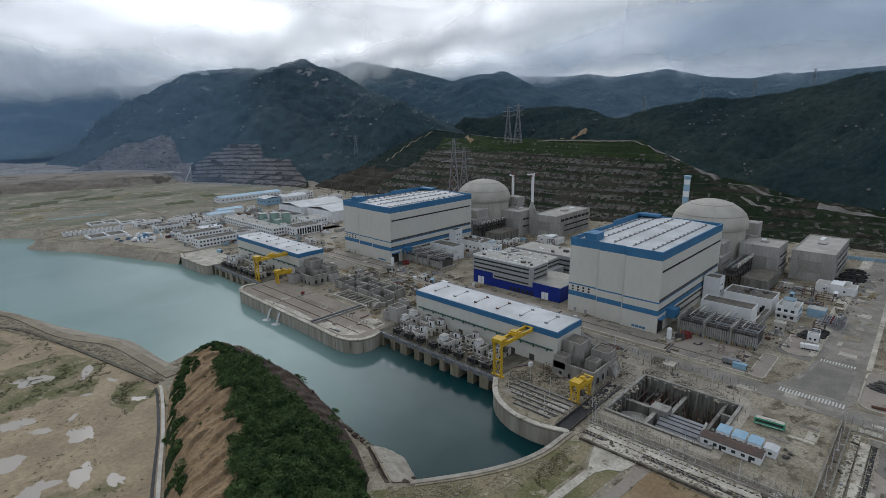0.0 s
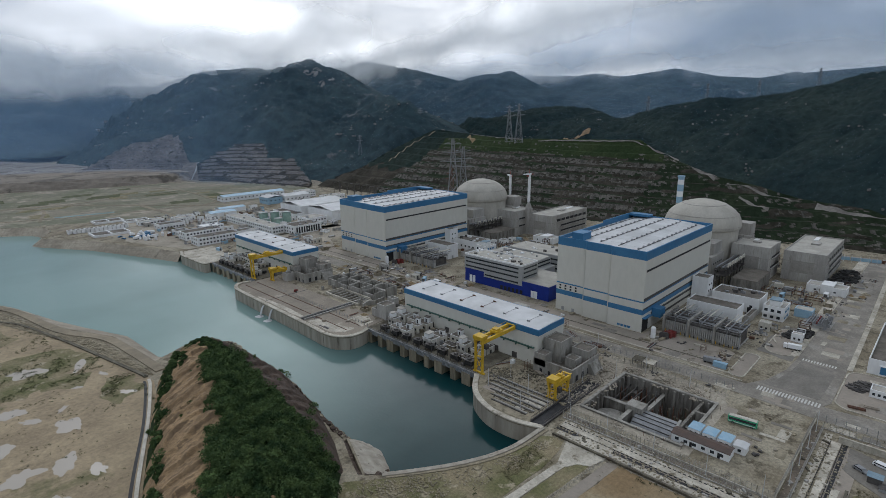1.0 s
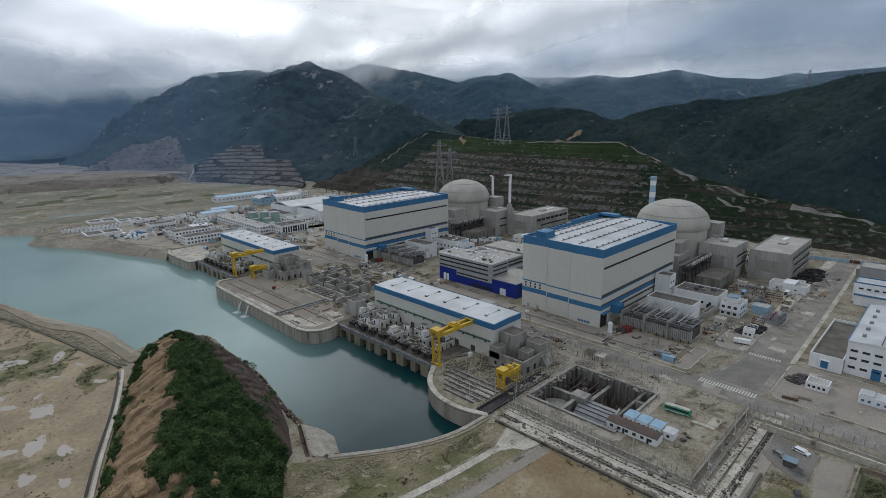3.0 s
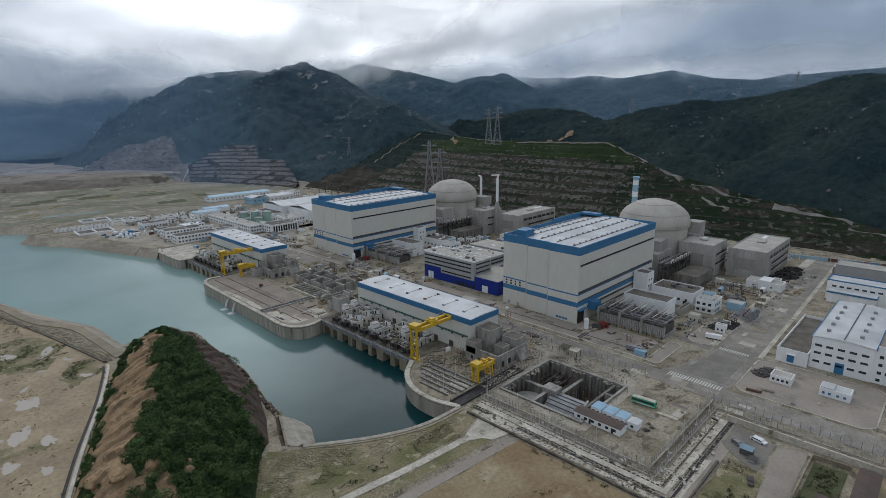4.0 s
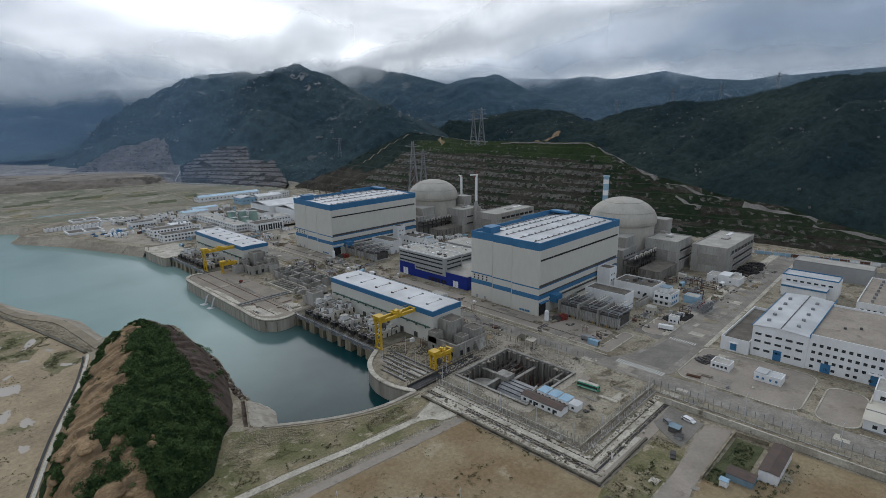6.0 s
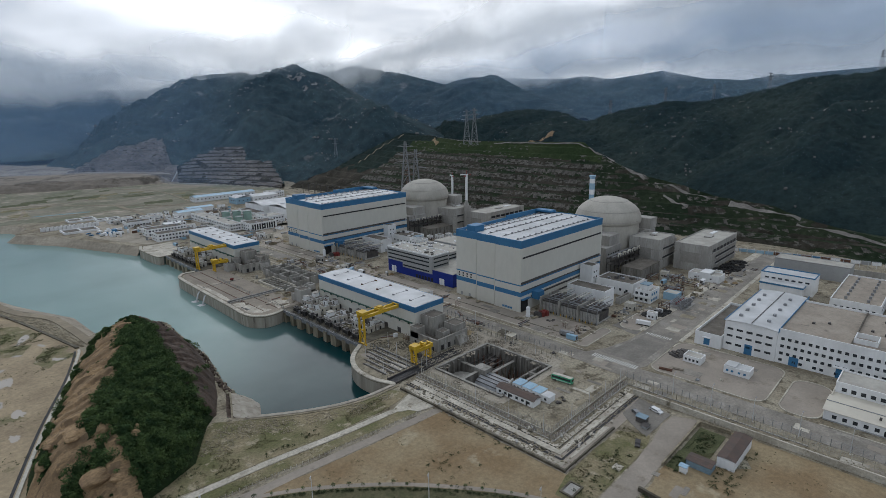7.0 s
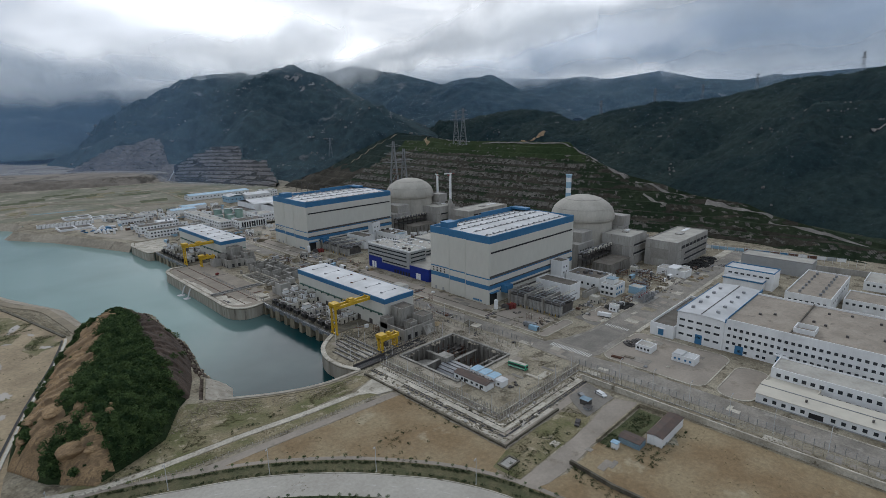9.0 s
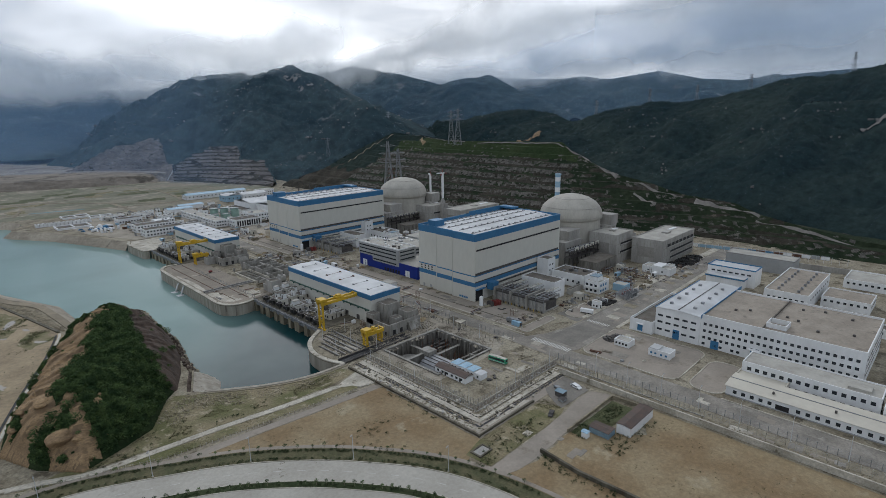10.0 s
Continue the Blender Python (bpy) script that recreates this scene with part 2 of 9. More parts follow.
M_farwood = mat("haze_tinted_woodland", (0.027, 0.046, 0.050), (0.046, 0.068, 0.068), 0.95, s1=0.003, s2=0.035, depth=0.5, bump=0.6, spec=0.05, c3=(0.18, 0.175, 0.165), s3=0.010, t3=0.63)
M_bench = mat("benched_cut_rock", (0.070, 0.062, 0.050), (0.036, 0.034, 0.026), 0.95, s1=0.03, s2=0.25, depth=0.5, bump=0.6, spec=0.05, c3=(0.15, 0.125, 0.10), s3=0.11, t3=0.62)
M_quarry = mat("quarry_rock", (0.205, 0.178, 0.158), (0.125, 0.110, 0.10), 0.95, s1=0.02, s2=0.1, depth=0.4, bump=0.5, spec=0.05)
M_terrace = mat("levelled_fill", (0.275, 0.24, 0.198), (0.19, 0.165, 0.137), 0.95, s1=0.008, s2=0.07, depth=0.3, bump=0.3, c3=(0.10, 0.088, 0.072), s3=0.02, t3=0.53)
# leaf green darkened for the shade under the scrub
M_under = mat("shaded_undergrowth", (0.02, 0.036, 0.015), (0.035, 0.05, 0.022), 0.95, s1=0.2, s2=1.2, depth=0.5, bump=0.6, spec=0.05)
M_mesa = mat("pale_fill_earth", (0.290, 0.245, 0.176), (0.200, 0.170, 0.123), 0.95, s1=0.02, s2=0.15, depth=0.3, bump=0.3)
M_benchgreen = mat("grassed_slope", (0.022, 0.033, 0.019), (0.036, 0.047, 0.027), 0.95, s1=0.02, s2=0.2, depth=0.45, bump=0.6, spec=0.05, c3=(0.15, 0.135, 0.11), s3=0.06, t3=0.68)

M_turf = mat("seeded_turf_slope", (0.030, 0.047, 0.020), (0.044, 0.060, 0.027), 0.95, s1=0.03, s2=0.3, depth=0.4, bump=0.5, spec=0.05, c3=(0.20, 0.18, 0.145), s3=0.22, t3=0.70)
M_limewash = mat("limewashed_wall", (0.60, 0.57, 0.50), (0.48, 0.45, 0.38), 0.85, s1=0.2, s2=1.0, depth=0.2, squash=(1, 1, 0.3), bump=0.1)
M_quaywall = mat("tan_quay_wall", (0.415, 0.38, 0.315), (0.29, 0.26, 0.21), 0.85, s1=0.3, s2=1.2, depth=0.25, squash=(1, 1, 0.12), bump=0.2, c3=(0.17, 0.15, 0.12), s3=0.35, t3=0.6)
M_tread = mat("shaded_bench_tread", (0.15, 0.13, 0.117), (0.105, 0.092, 0.082), 0.95, s1=0.03, s2=0.3, depth=0.35, bump=0.3)
M_shot = mat("pale_rock_facing", (0.135, 0.124, 0.108), (0.055, 0.052, 0.045), 0.95, s1=0.2, s2=0.7, depth=0.6, squash=(1, 1, 0.3), bump=0.5)
M_railgreen = mat("dull_green_steel", (0.045, 0.105, 0.085), (0.06, 0.12, 0.095), 0.6, s1=0.4, s2=2.0, depth=0.2, bump=0.0)
M_pitwall = mat("grey_pit_concrete", (0.235, 0.222, 0.195), (0.135, 0.125, 0.108), 0.9, s1=0.25, s2=1.1, depth=0.35, squash=(1, 1, 0.2), bump=0.2, c3=(0.075, 0.064, 0.05), s3=0.3, t3=0.56)
M_wetblue = mat("faded_blue_roof", (0.16, 0.24, 0.30), (0.21, 0.29, 0.34), 0.6, s1=0.3, s2=1.5, depth=0.2, bump=0.0)
M_rawconc = mat("raw_grey_concrete", (0.345, 0.33, 0.295), (0.235, 0.222, 0.195), 0.9, s1=0.2, s2=1.0, depth=0.28, squash=(1, 1, 0.3), bump=0.2, c3=(0.165, 0.15, 0.125), s3=0.25, t3=0.56)
M_joint = mat("concrete_joint", (0.30, 0.285, 0.255), (0.255, 0.24, 0.215), 0.9, s1=0.3, s2=1.0, depth=0.2, bump=0.0)
M_radiator = mat("dusty_radiator_steel", (0.40, 0.39, 0.36), (0.31, 0.30, 0.275), 0.6, 0.1, s1=0.4, s2=2.0, depth=0.2, bump=0.0)
M_verge = mat("olive_planted_verge", (0.125, 0.112, 0.060), (0.080, 0.083, 0.040), 0.95, s1=0.2, s2=1.2, depth=0.4, bump=0.4)
M_stainwall = mat("streaked_plaster", (0.60, 0.58, 0.53), (0.36, 0.34, 0.30), 0.85, s1=0.5, s2=1.5, depth=0.25, squash=(1, 1, 0.25), bump=0.1, c3=(0.17, 0.155, 0.13), s3=0.5, t3=0.6)
M_carriage = mat("pale_carriageway", (0.43, 0.405, 0.352), (0.365, 0.34, 0.292), 0.85, s1=0.05, s2=0.7, depth=0.16, bump=0.05, c3=(0.30, 0.28, 0.24), s3=0.06, t3=0.6)
M_water = bpy.data.materials.new("green_basin_water")
M_water.use_nodes = True
wtn = M_water.node_tree
wb = wtn.nodes["Principled BSDF"]
wb.inputs["Roughness"].default_value = 0.12
wb.inputs["IOR"].default_value = 1.33
wb.inputs["Specular IOR Level"].default_value = 0.17
wg = wtn.nodes.new("ShaderNodeNewGeometry")
wn0 = wtn.nodes.new("ShaderNodeTexNoise")
wn0.inputs["Scale"].default_value, wn0.inputs["Detail"].default_value = 0.012, 4
wn1 = wtn.nodes.new("ShaderNodeTexNoise")
wn1.inputs["Scale"].default_value, wn1.inputs["Detail"].default_value = 0.6, 4
wmx = wtn.nodes.new("ShaderNodeMix")
wmx.data_type = "RGBA"
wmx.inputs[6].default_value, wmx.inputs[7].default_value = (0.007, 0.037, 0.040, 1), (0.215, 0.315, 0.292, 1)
# paler towards the open end of the basin: sky reflection put into the base colour
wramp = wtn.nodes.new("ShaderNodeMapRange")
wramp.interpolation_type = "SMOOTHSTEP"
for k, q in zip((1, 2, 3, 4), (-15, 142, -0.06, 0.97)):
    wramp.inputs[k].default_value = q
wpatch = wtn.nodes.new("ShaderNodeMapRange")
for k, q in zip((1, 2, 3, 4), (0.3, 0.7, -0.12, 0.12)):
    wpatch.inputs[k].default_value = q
wsheen = wtn.nodes.new("ShaderNodeMath")
wsheen.operation, wsheen.use_clamp = "ADD", True
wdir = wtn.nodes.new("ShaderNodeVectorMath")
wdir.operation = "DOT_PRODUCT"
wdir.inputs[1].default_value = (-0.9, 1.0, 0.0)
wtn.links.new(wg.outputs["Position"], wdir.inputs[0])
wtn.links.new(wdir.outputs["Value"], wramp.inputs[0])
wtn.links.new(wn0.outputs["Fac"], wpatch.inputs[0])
wtn.links.new(wramp.outputs[0], wsheen.inputs[0])
wtn.links.new(wpatch.outputs[0], wsheen.inputs[1])
wbm = wtn.nodes.new("ShaderNodeBump")
wbm.inputs["Strength"].default_value, wbm.inputs["Distance"].default_value = 0.14, 0.3
for a, c in ((wg.outputs["Position"], wn0.inputs["Vector"]), (wg.outputs["Position"], wn1.inputs["Vector"]), (wsheen.outputs[0], wmx.inputs[0]),
             (wmx.outputs[2], wb.inputs["Base Color"]), (wn1.outputs["Fac"], wbm.inputs["Height"]), (wbm.outputs[0], wb.inputs["Normal"])):
    wtn.links.new(a, c)

# ---- mesh tools ----


class Shape:
    """Vertices and faces of one part, in the thing's own coordinates."""

    def __init__(self):
        self.v, self.f = [], []

    def add(self, vs, fs):
        n = len(self.v)
        self.v += [tuple(p) for p in vs]
        self.f += [tuple(i + n for i in q) for q in fs]
        return self

    def box(self, x0, y0, z0, x1, y1, z1, turn=0.0, about=None):
        vs = [(x, y, z) for z in (z0, z1) for x, y in ((x0, y0), (x1, y0), (x1, y1), (x0, y1))]
        if turn:
            cx, cy = about or ((x0 + x1) / 2, (y0 + y1) / 2)
            c, s = math.cos(turn), math.sin(turn)
            vs = [(cx + (x - cx) * c - (y - cy) * s, cy + (x - cx) * s + (y - cy) * c, z) for x, y, z in vs]
        return self.add(vs, [(3, 2, 1, 0), (4, 5, 6, 7), (0, 1, 5, 4), (1, 2, 6, 5), (2, 3, 7, 6), (3, 0, 4, 7)])

    def prism(self, poly, z0, z1):
        n = len(poly)
        vs = [(x, y, z0) for x, y in poly] + [(x, y, z1) for x, y in poly]
        return self.add(vs, [tuple(range(n))[::-1], tuple(range(n, 2 * n))] + [(i, (i + 1) % n, n + (i + 1) % n, n + i) for i in range(n)])

    def rod(self, a, b, r, r2=None, n=6):
        a, b = Vector(a), Vector(b)
        d = (b - a).normalized()
        u = d.cross(Vector((0, 0, 1)) if abs(d.z) < 0.9 else Vector((1, 0, 0))).normalized()
        w = d.cross(u)
        r2 = r if r2 is None else r2
        vs = [p + (u * math.cos(k * math.tau / n) + w * math.sin(k * math.tau / n)) * q for p, q in ((a, r), (b, r2)) for k in range(n)]
        return self.add(vs, [(k, (k + 1) % n, n + (k + 1) % n, n + k) for k in range(n)] + [tuple(range(n))[::-1], tuple(range(n, 2 * n))])

    def spin(self, profile, n=32, cx=0.0, cy=0.0):
        """A turned body: profile of (radius, z) from the bottom up."""
        vs = [(cx + r * math.cos(k * math.tau / n), cy + r * math.sin(k * math.tau / n), z) for r, z in profile for k in range(n)]
        fs = [(j * n + k, j * n + (k + 1) % n, (j + 1) * n + (k + 1) % n, (j + 1) * n + k) for j in range(len(profile) - 1) for k in range(n)]
        return self.add(vs, fs + [tuple(range(n))[::-1], tuple(range(len(vs) - n, len(vs)))])

    def sheet(self, rows):
        w = len(rows[0])
        return self.add([p for r in rows for p in r], [(j * w + i, j * w + i + 1, (j + 1) * w + i + 1, (j + 1) * w + i) for j in range(len(rows) - 1) for i in range(w - 1)])

    def mesh(self, name, material, smooth=False):
        me = bpy.data.meshes.new(name)
        me.from_pydata(self.v, [], self.f)
        me.materials.append(material)
        if smooth:
            me.shade_smooth()
        return me


def part(name, shape, material, parent=None, label="", smooth=False):
    ob = new(name, shape.mesh(name, material, smooth))
    ob.parent = parent
    if label:
        tagged(ob, label)
    return ob


def thing(name, label, category, x=0.0, y=0.0, z=0.0, turn=0.0, group=""):
    ob = new(name)
    ob.matrix_basis = pose(x, y, z, 0, 0, turn)
    return tagged(ob, label, category, group)


def setting(name, shape, material, label, category="ground", smooth=False):
    return tagged(part(name, shape, material, None, "", smooth), label, category, "", "structure")


def fill(polys, z):
    """A flat sheet with holes: the outer outline first."""
    from mathutils.geometry import tessellate_polygon
    s = Shape()
    flat = [Vector((x, y, 0)) for p in polys for x, y in p]
    s.v = [(p.x, p.y, z) for p in flat]
    s.f = [t if (flat[t[1]] - flat[t[0]]).cross(flat[t[2]] - flat[t[0]]).z > 0 else t[::-1] for t in tessellate_polygon([[Vector((x, y, 0)) for x, y in p] for p in polys])]
    return s


def along(line, n):
    """n points spread evenly along a polyline."""
    pts = [Vector(p) for p in line]
    seg = [(b - a).length for a, b in zip(pts, pts[1:])]
    total, out, k, run = sum(seg), [], 0, 0.0
    for i in range(n):
        d = total * i / (n - 1)
        while k < len(seg) - 1 and d > run + seg[k]:
            run += seg[k]
            k += 1
        out.append(pts[k].lerp(pts[k + 1], min(1.0, (d - run) / seg[k])))
    return out


def smoothed(line, n):
    """A Catmull-Rom curve through the points, n pieces a stretch."""
    p = [Vector(q) for q in line]
    p = [p[0] * 2 - p[1]] + p + [p[-1] * 2 - p[-2]]
    out = []
    for i in range(1, len(p) - 2):
        a, b, c, d = p[i - 1:i + 3]
        for k in range(n):
            t = k / n
            out.append(0.5 * ((2 * b) + (c - a) * t + (2 * a - 5 * b + 4 * c - d) * t * t + (3 * b - a - 3 * c + d) * t ** 3))
    return out + [p[-2]]


def strip(line, half, z0, z1, off=0.0):
    """A band of constant width along a plan line, with thickness."""
    p = [Vector((q[0], q[1], 0)) for q in line]
    left, right = [], []
    for i, q in enumerate(p):
        d = (p[min(i + 1, len(p) - 1)] - p[max(i - 1, 0)]).normalized()
        nrm = Vector((-d.y, d.x, 0))
        left.append(q + nrm * (off + half))
        right.append(q + nrm * (off - half))
    s, n = Shape(), len(p)
    s.v = [(q.x, q.y, z) for z in (z0, z1) for side in (left, right) for q in side]
    for i in range(n - 1):
        s.f += [(2 * n + i, 3 * n + i, 3 * n + i + 1, 2 * n + i + 1), (i, i + 1, 2 * n + i + 1, 2 * n + i)[::-1], (n + i, n + i + 1, 3 * n + i + 1, 3 * n + i)]
    s.f += [(0, n, 3 * n, 2 * n)[::-1], (n - 1, 2 * n - 1, 4 * n - 1, 3 * n - 1)]
    return s

# ---- the land: ground, basin, hills ----
WATER = -7.5
QUAY = [(165, 89.5), (161.4, 101), (161.6, 113), (165.6, 123), (171.5, 130), (181, 137), (188, 137), (188, 220.5), (181, 219.2), (174.5, 217), (167, 217.8), (161.6, 224), (160, 234),
        (160.6, 250), (162.3, 335), (164.4, 349), (170, 355.5), (178, 354), (188, 354), (188, 428), (179, 428), (174.8, 432), (173.5, 470), (176, 479), (178, 487)]
_q = [Vector((x, y, 0)) for x, y in QUAY]
QUAY_S, QUAY_M, QUAY_N = ([(p.x, p.y) for p in smoothed(_q[a:b], 5)] for a, b in ((0, 6), (8, 18), (20, 25)))
SHORE = [(178, 487), (154.5, 545.4), (133, 605.3), (104, 647), (103, 654), (118, 690), (114, 716), (88, 747), (50, 775), (-100, 800), (-900, 850)]
SHORE_LOW = [(171, 480), (150, 537), (128, 591), (95, 648), (91, 658), (108, 690), (106, 712), (82, 735), (45, 762), (-100, 775), (-900, 820)]
DIKE = [(-900, 620), (-150, 480), (0, 443), (41.7, 427), (61, 351), (77, 316), (80.5, 285), (82, 265)]
DIKE_LOW = [(-900, 660), (-150, 510), (0, 480), (45.8, 464), (66, 394), (89.5, 333), (91.4, 290), (96, 284)]
BANK = [(82, 265), (100, 274), (115, 262), (117, 225), (116.5, 193), (110, 162), (107, 140), (102, 129), (98.5, 120), (104, 113.5)]
BANK_LOW = [(96, 284), (109, 293), (127.4, 276), (124, 227), (124, 205), (117.7, 172), (115.5, 149), (119.3, 139), (119.5, 132), (113.5, 116)]
DAM = [(104, 113.5), (110, 109), (121, 101.5), (129, 97), (138, 93), (149, 90.3), (165, 89.5)]
basin = QUAY_S + QUAY[6:8] + QUAY_M + QUAY[18:20] + QUAY_N + SHORE[1:] + DIKE + BANK[1:] + DAM[1:-1]
pit = [(190, 47), (228, 47), (228, 86), (190, 86)]
setting("ground", fill([[(-4500, -4500), (4500, -4500), (4500, 4500), (-4500, 4500)], basin, pit], 0.0), M_ground, "packed grey-brown construction dirt around the plant", "ground")
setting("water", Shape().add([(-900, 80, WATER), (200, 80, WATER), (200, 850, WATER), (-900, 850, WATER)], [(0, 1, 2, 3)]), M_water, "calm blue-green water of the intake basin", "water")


def wall_down(name, line, depth, material, label, thick=1.4, top=0.0):
    s = strip(line, thick / 2, depth, top, 0.0)
    return setting(name, s, material, label, "quay wall")


def bank(name, hi, lo, n, material, label, rough=0.0, z0=0.0, z1=-9.0):
    hi, lo = along([(x, y, z0) for x, y in hi], n), along([(x, y, z1) for x, y in lo], n)
    rows = []
    for k in range(9):
        row = []
        for a, b in zip(hi, lo):
            p = a.lerp(b, k / 8)
            if rough and 0 < k:
                p = p + Vector((noise.noise(p * 0.3), noise.noise(p * 0.3 + Vector((9, 0, 0))), noise.noise(p * 0.35))) * rough
            row.append(p)
        rows.append(row)
    return setting(name, Shape().sheet(rows), material, label, "embankment")


for line in (QUAY_S, QUAY_M, QUAY_N):
    for z in (-2.2, -4.6):
        setting("quay_joint", strip(line, 0.74, z, z + 0.16, 0.0), M_pit, "dark horizontal joint of the quay wall", "quay wall")
    setting("tide_band", strip(line, 0.75, -8, -6.5, 0.0), M_pit, "dark wet tide mark along the quay wall", "quay wall")
    setting("quay_coping", strip(line, 0.85, -0.5, 0.35, 0.0), M_quay, "worn concrete coping of the quay", "quay wall")


bank("embankment_far", SHORE, SHORE_LOW, 120, M_shore, "tan sloping earth bank of the far shore", 0.3)
bank("embankment_dike", DIKE, DIKE_LOW, 160, M_shore, "pale concrete-faced slope of the sea dike", 0.1)
bank("embankment_mound", BANK, BANK_LOW, 120, M_darkrock, "dark brown rock slope under the mound", 1.6)


def ridge(name, toe, crest, back, nx, ny, material, label, amp=6.0, size=60.0, benches=0, power=0.8, canopy=0.0, fine=0.0, lift=0.0):
    """A hillside lofted from its foot to its crest and down the far side; benches cut it into steps."""
    a, b, c = along(toe, nx), along(crest, nx), along(back, nx)
    rows = []
    for j in range(ny + 1):
        s = j / ny
        row = []
        for i in range(nx):
            if s <= 0.75:
                u = s / 0.75
                p = a[i].lerp(b[i], u)
                h = u ** power
                if benches:
                    q = h * benches
                    k = math.floor(q)
                    g = q - k
                    h = (k + min(1.0, max(0.0, (g - 0.45) / 0.5))) / benches
                p.z = a[i].z + (b[i].z - a[i].z) * h
                if lift:
                    q = (a[i].z + (b[i].z - a[i].z) * u) / lift
                    k = math.floor(q)
                    p.z = lift * (k + min(1.0, max(0.0, (q - k - 0.42) / 0.55)))
                env = math.sin(math.pi * min(1, u * 0.93)) ** 0.7 if u < 1 else 0
            else:
                u = (s - 0.75) / 0.25
                p = b[i].lerp(c[i], u)
                env = 0.5 * u
            w = Vector((p.x / size, p.y / size, 0))
            p.z += amp * env * (noise.fractal(w, 0.9, 2.0, 5) * 1.1)
            if canopy:
                p.z += canopy * (0.3 + 0.7 * min(1, env * 2)) * abs(noise.noise(Vector((p.x / 7, p.y / 7, 3)))) * 2
            if fine:
                p.z += fine * noise.noise(Vector((p.x / 9, p.y / 9, 1)))
                p.x += fine * noise.noise(Vector((p.x / 14, p.y / 14, 5)))
            row.append(p)
        rows.append(row)
    ob = setting(name, Shape().sheet(rows), material, label, "hill", smooth=not benches)
    return ob


NEAR_CREST = [(560, 793, 12), (600, 769, 26), (650, 764, 48), (700, 740, 73), (724, 701, 92), (710, 614, 86), (680, 522, 82), (672, 417, 83), (670, 286, 85), (655, 258, 73), (632, 211, 60),
              (630, 183, 51), (628, 140, 44), (622, 99, 35), (612, 43, 32), (606, 20, 25), (600, -13, 19), (592, -60, 13), (586, -130, 9), (580, -260, 6)]
NEAR_TOE = [(499, 790, -1), (505, 720, -1), (513, 660, -1), (524, 586, -1), (538, 450, -1), (543, 330, -1), (546, 285, -1), (556, 190, -1), (566, 110, -1), (574, 40, -1), (572, -10, -1), (562, -60, -1), (556, -130, -1), (548, -260, -1)]
NEAR_BACK = [(640, 850, 0), (800, 800, 25), (800, 600, 30), (790, 420, 30), (770, 260, 25), (720, 150, 15), (690, 40, 5), (670, -120, 0), (660, -260, -2)]
hill = ridge("hillside_benched", NEAR_TOE, NEAR_CREST, NEAR_BACK, 560, 170, M_bench, "benched rock cut of the hillside behind the plant", amp=1.6, size=60, benches=1, power=1.0, fine=0.7, lift=8.6)
for m in (M_benchgreen, M_wood, M_turf, M_shot):
    hill.data.materials.append(m)
for q in hill.data.polygons:
    c = q.center
    n = noise.noise(Vector((c.x / 30, c.y / 30, 2))) * 14
    fine = noise.noise(Vector((c.y / 5.5, c.z / 2.4, 3)))
    broad = noise.noise(Vector((c.y / 45, round(c.z / 8.6) * 2.3, 0)))
    up = c.z / 8.6 % 1.0
    if c.y > 640 + n or c.x > 700:
        q.material_index = 2 if c.z > 30 + n or c.x > 700 else 0
    elif c.y > 245 and c.z > 63 + n * 0.25:
        q.material_index = 4 if fine > 0.33 and broad > 0.0 and up > 0.3 else 3
    elif q.normal.z > 0.82:
        q.material_index = 1 if n + 6 * fine > -5 else 0
    elif 0.3 < up < 0.97 and fine > (-0.12 if c.y > 245 else 0.2) - 0.5 * broad:
        q.material_index = 4
    elif noise.noise(Vector((c.x / 12, c.y / 25, c.z / 6))) > (0.25 if c.y > 245 else -0.2):
        q.material_index = 1
BACK_CREST = [(1100, 900, 100), (1100, 812, 118), (1120, 692, 136), (1100, 603, 123), (1080, 522, 106), (1080, 460, 116), (1080, 392, 136), (1080, 262, 144), (1060, 173, 154), (1050, 112, 168), (1040, 53, 175), (1020, -50, 185), (990, -250, 190), (950, -500, 180)]
ridge("mountain_right", [(860, 900, 20), (800, 600, 20), (780, 400, 18), (740, 250, 10), (690, 100, 2), (655, -60, -2), (640, -250, -2), (600, -500, -2)], BACK_CREST,
      [(1500, 1000, 20), (1500, 600, 20), (1450, 300, 20), (1400, -100, 20), (1300, -600, 20)], 420, 150, M_wood, "dark wooded mountainside with scattered pale boulders", amp=26, size=120, power=0.8, canopy=3.0)
MAIN_CREST = [(420, 1790, 8), (500, 1860, 20), (570, 1930, 52), (640, 2000, 125), (708, 2058, 178), (786, 1931, 251), (873, 1770, 259), (902, 1668, 260), (953, 1474, 276), (991, 1351, 245), (975, 1197, 183), (932, 1005, 141), (900, 879, 107), (880, 800, 80)]
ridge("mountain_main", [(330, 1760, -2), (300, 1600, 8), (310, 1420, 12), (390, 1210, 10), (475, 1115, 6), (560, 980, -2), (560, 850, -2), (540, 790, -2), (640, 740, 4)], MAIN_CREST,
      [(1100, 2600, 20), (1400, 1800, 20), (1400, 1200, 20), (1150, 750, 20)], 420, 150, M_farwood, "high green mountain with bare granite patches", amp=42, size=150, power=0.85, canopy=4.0)
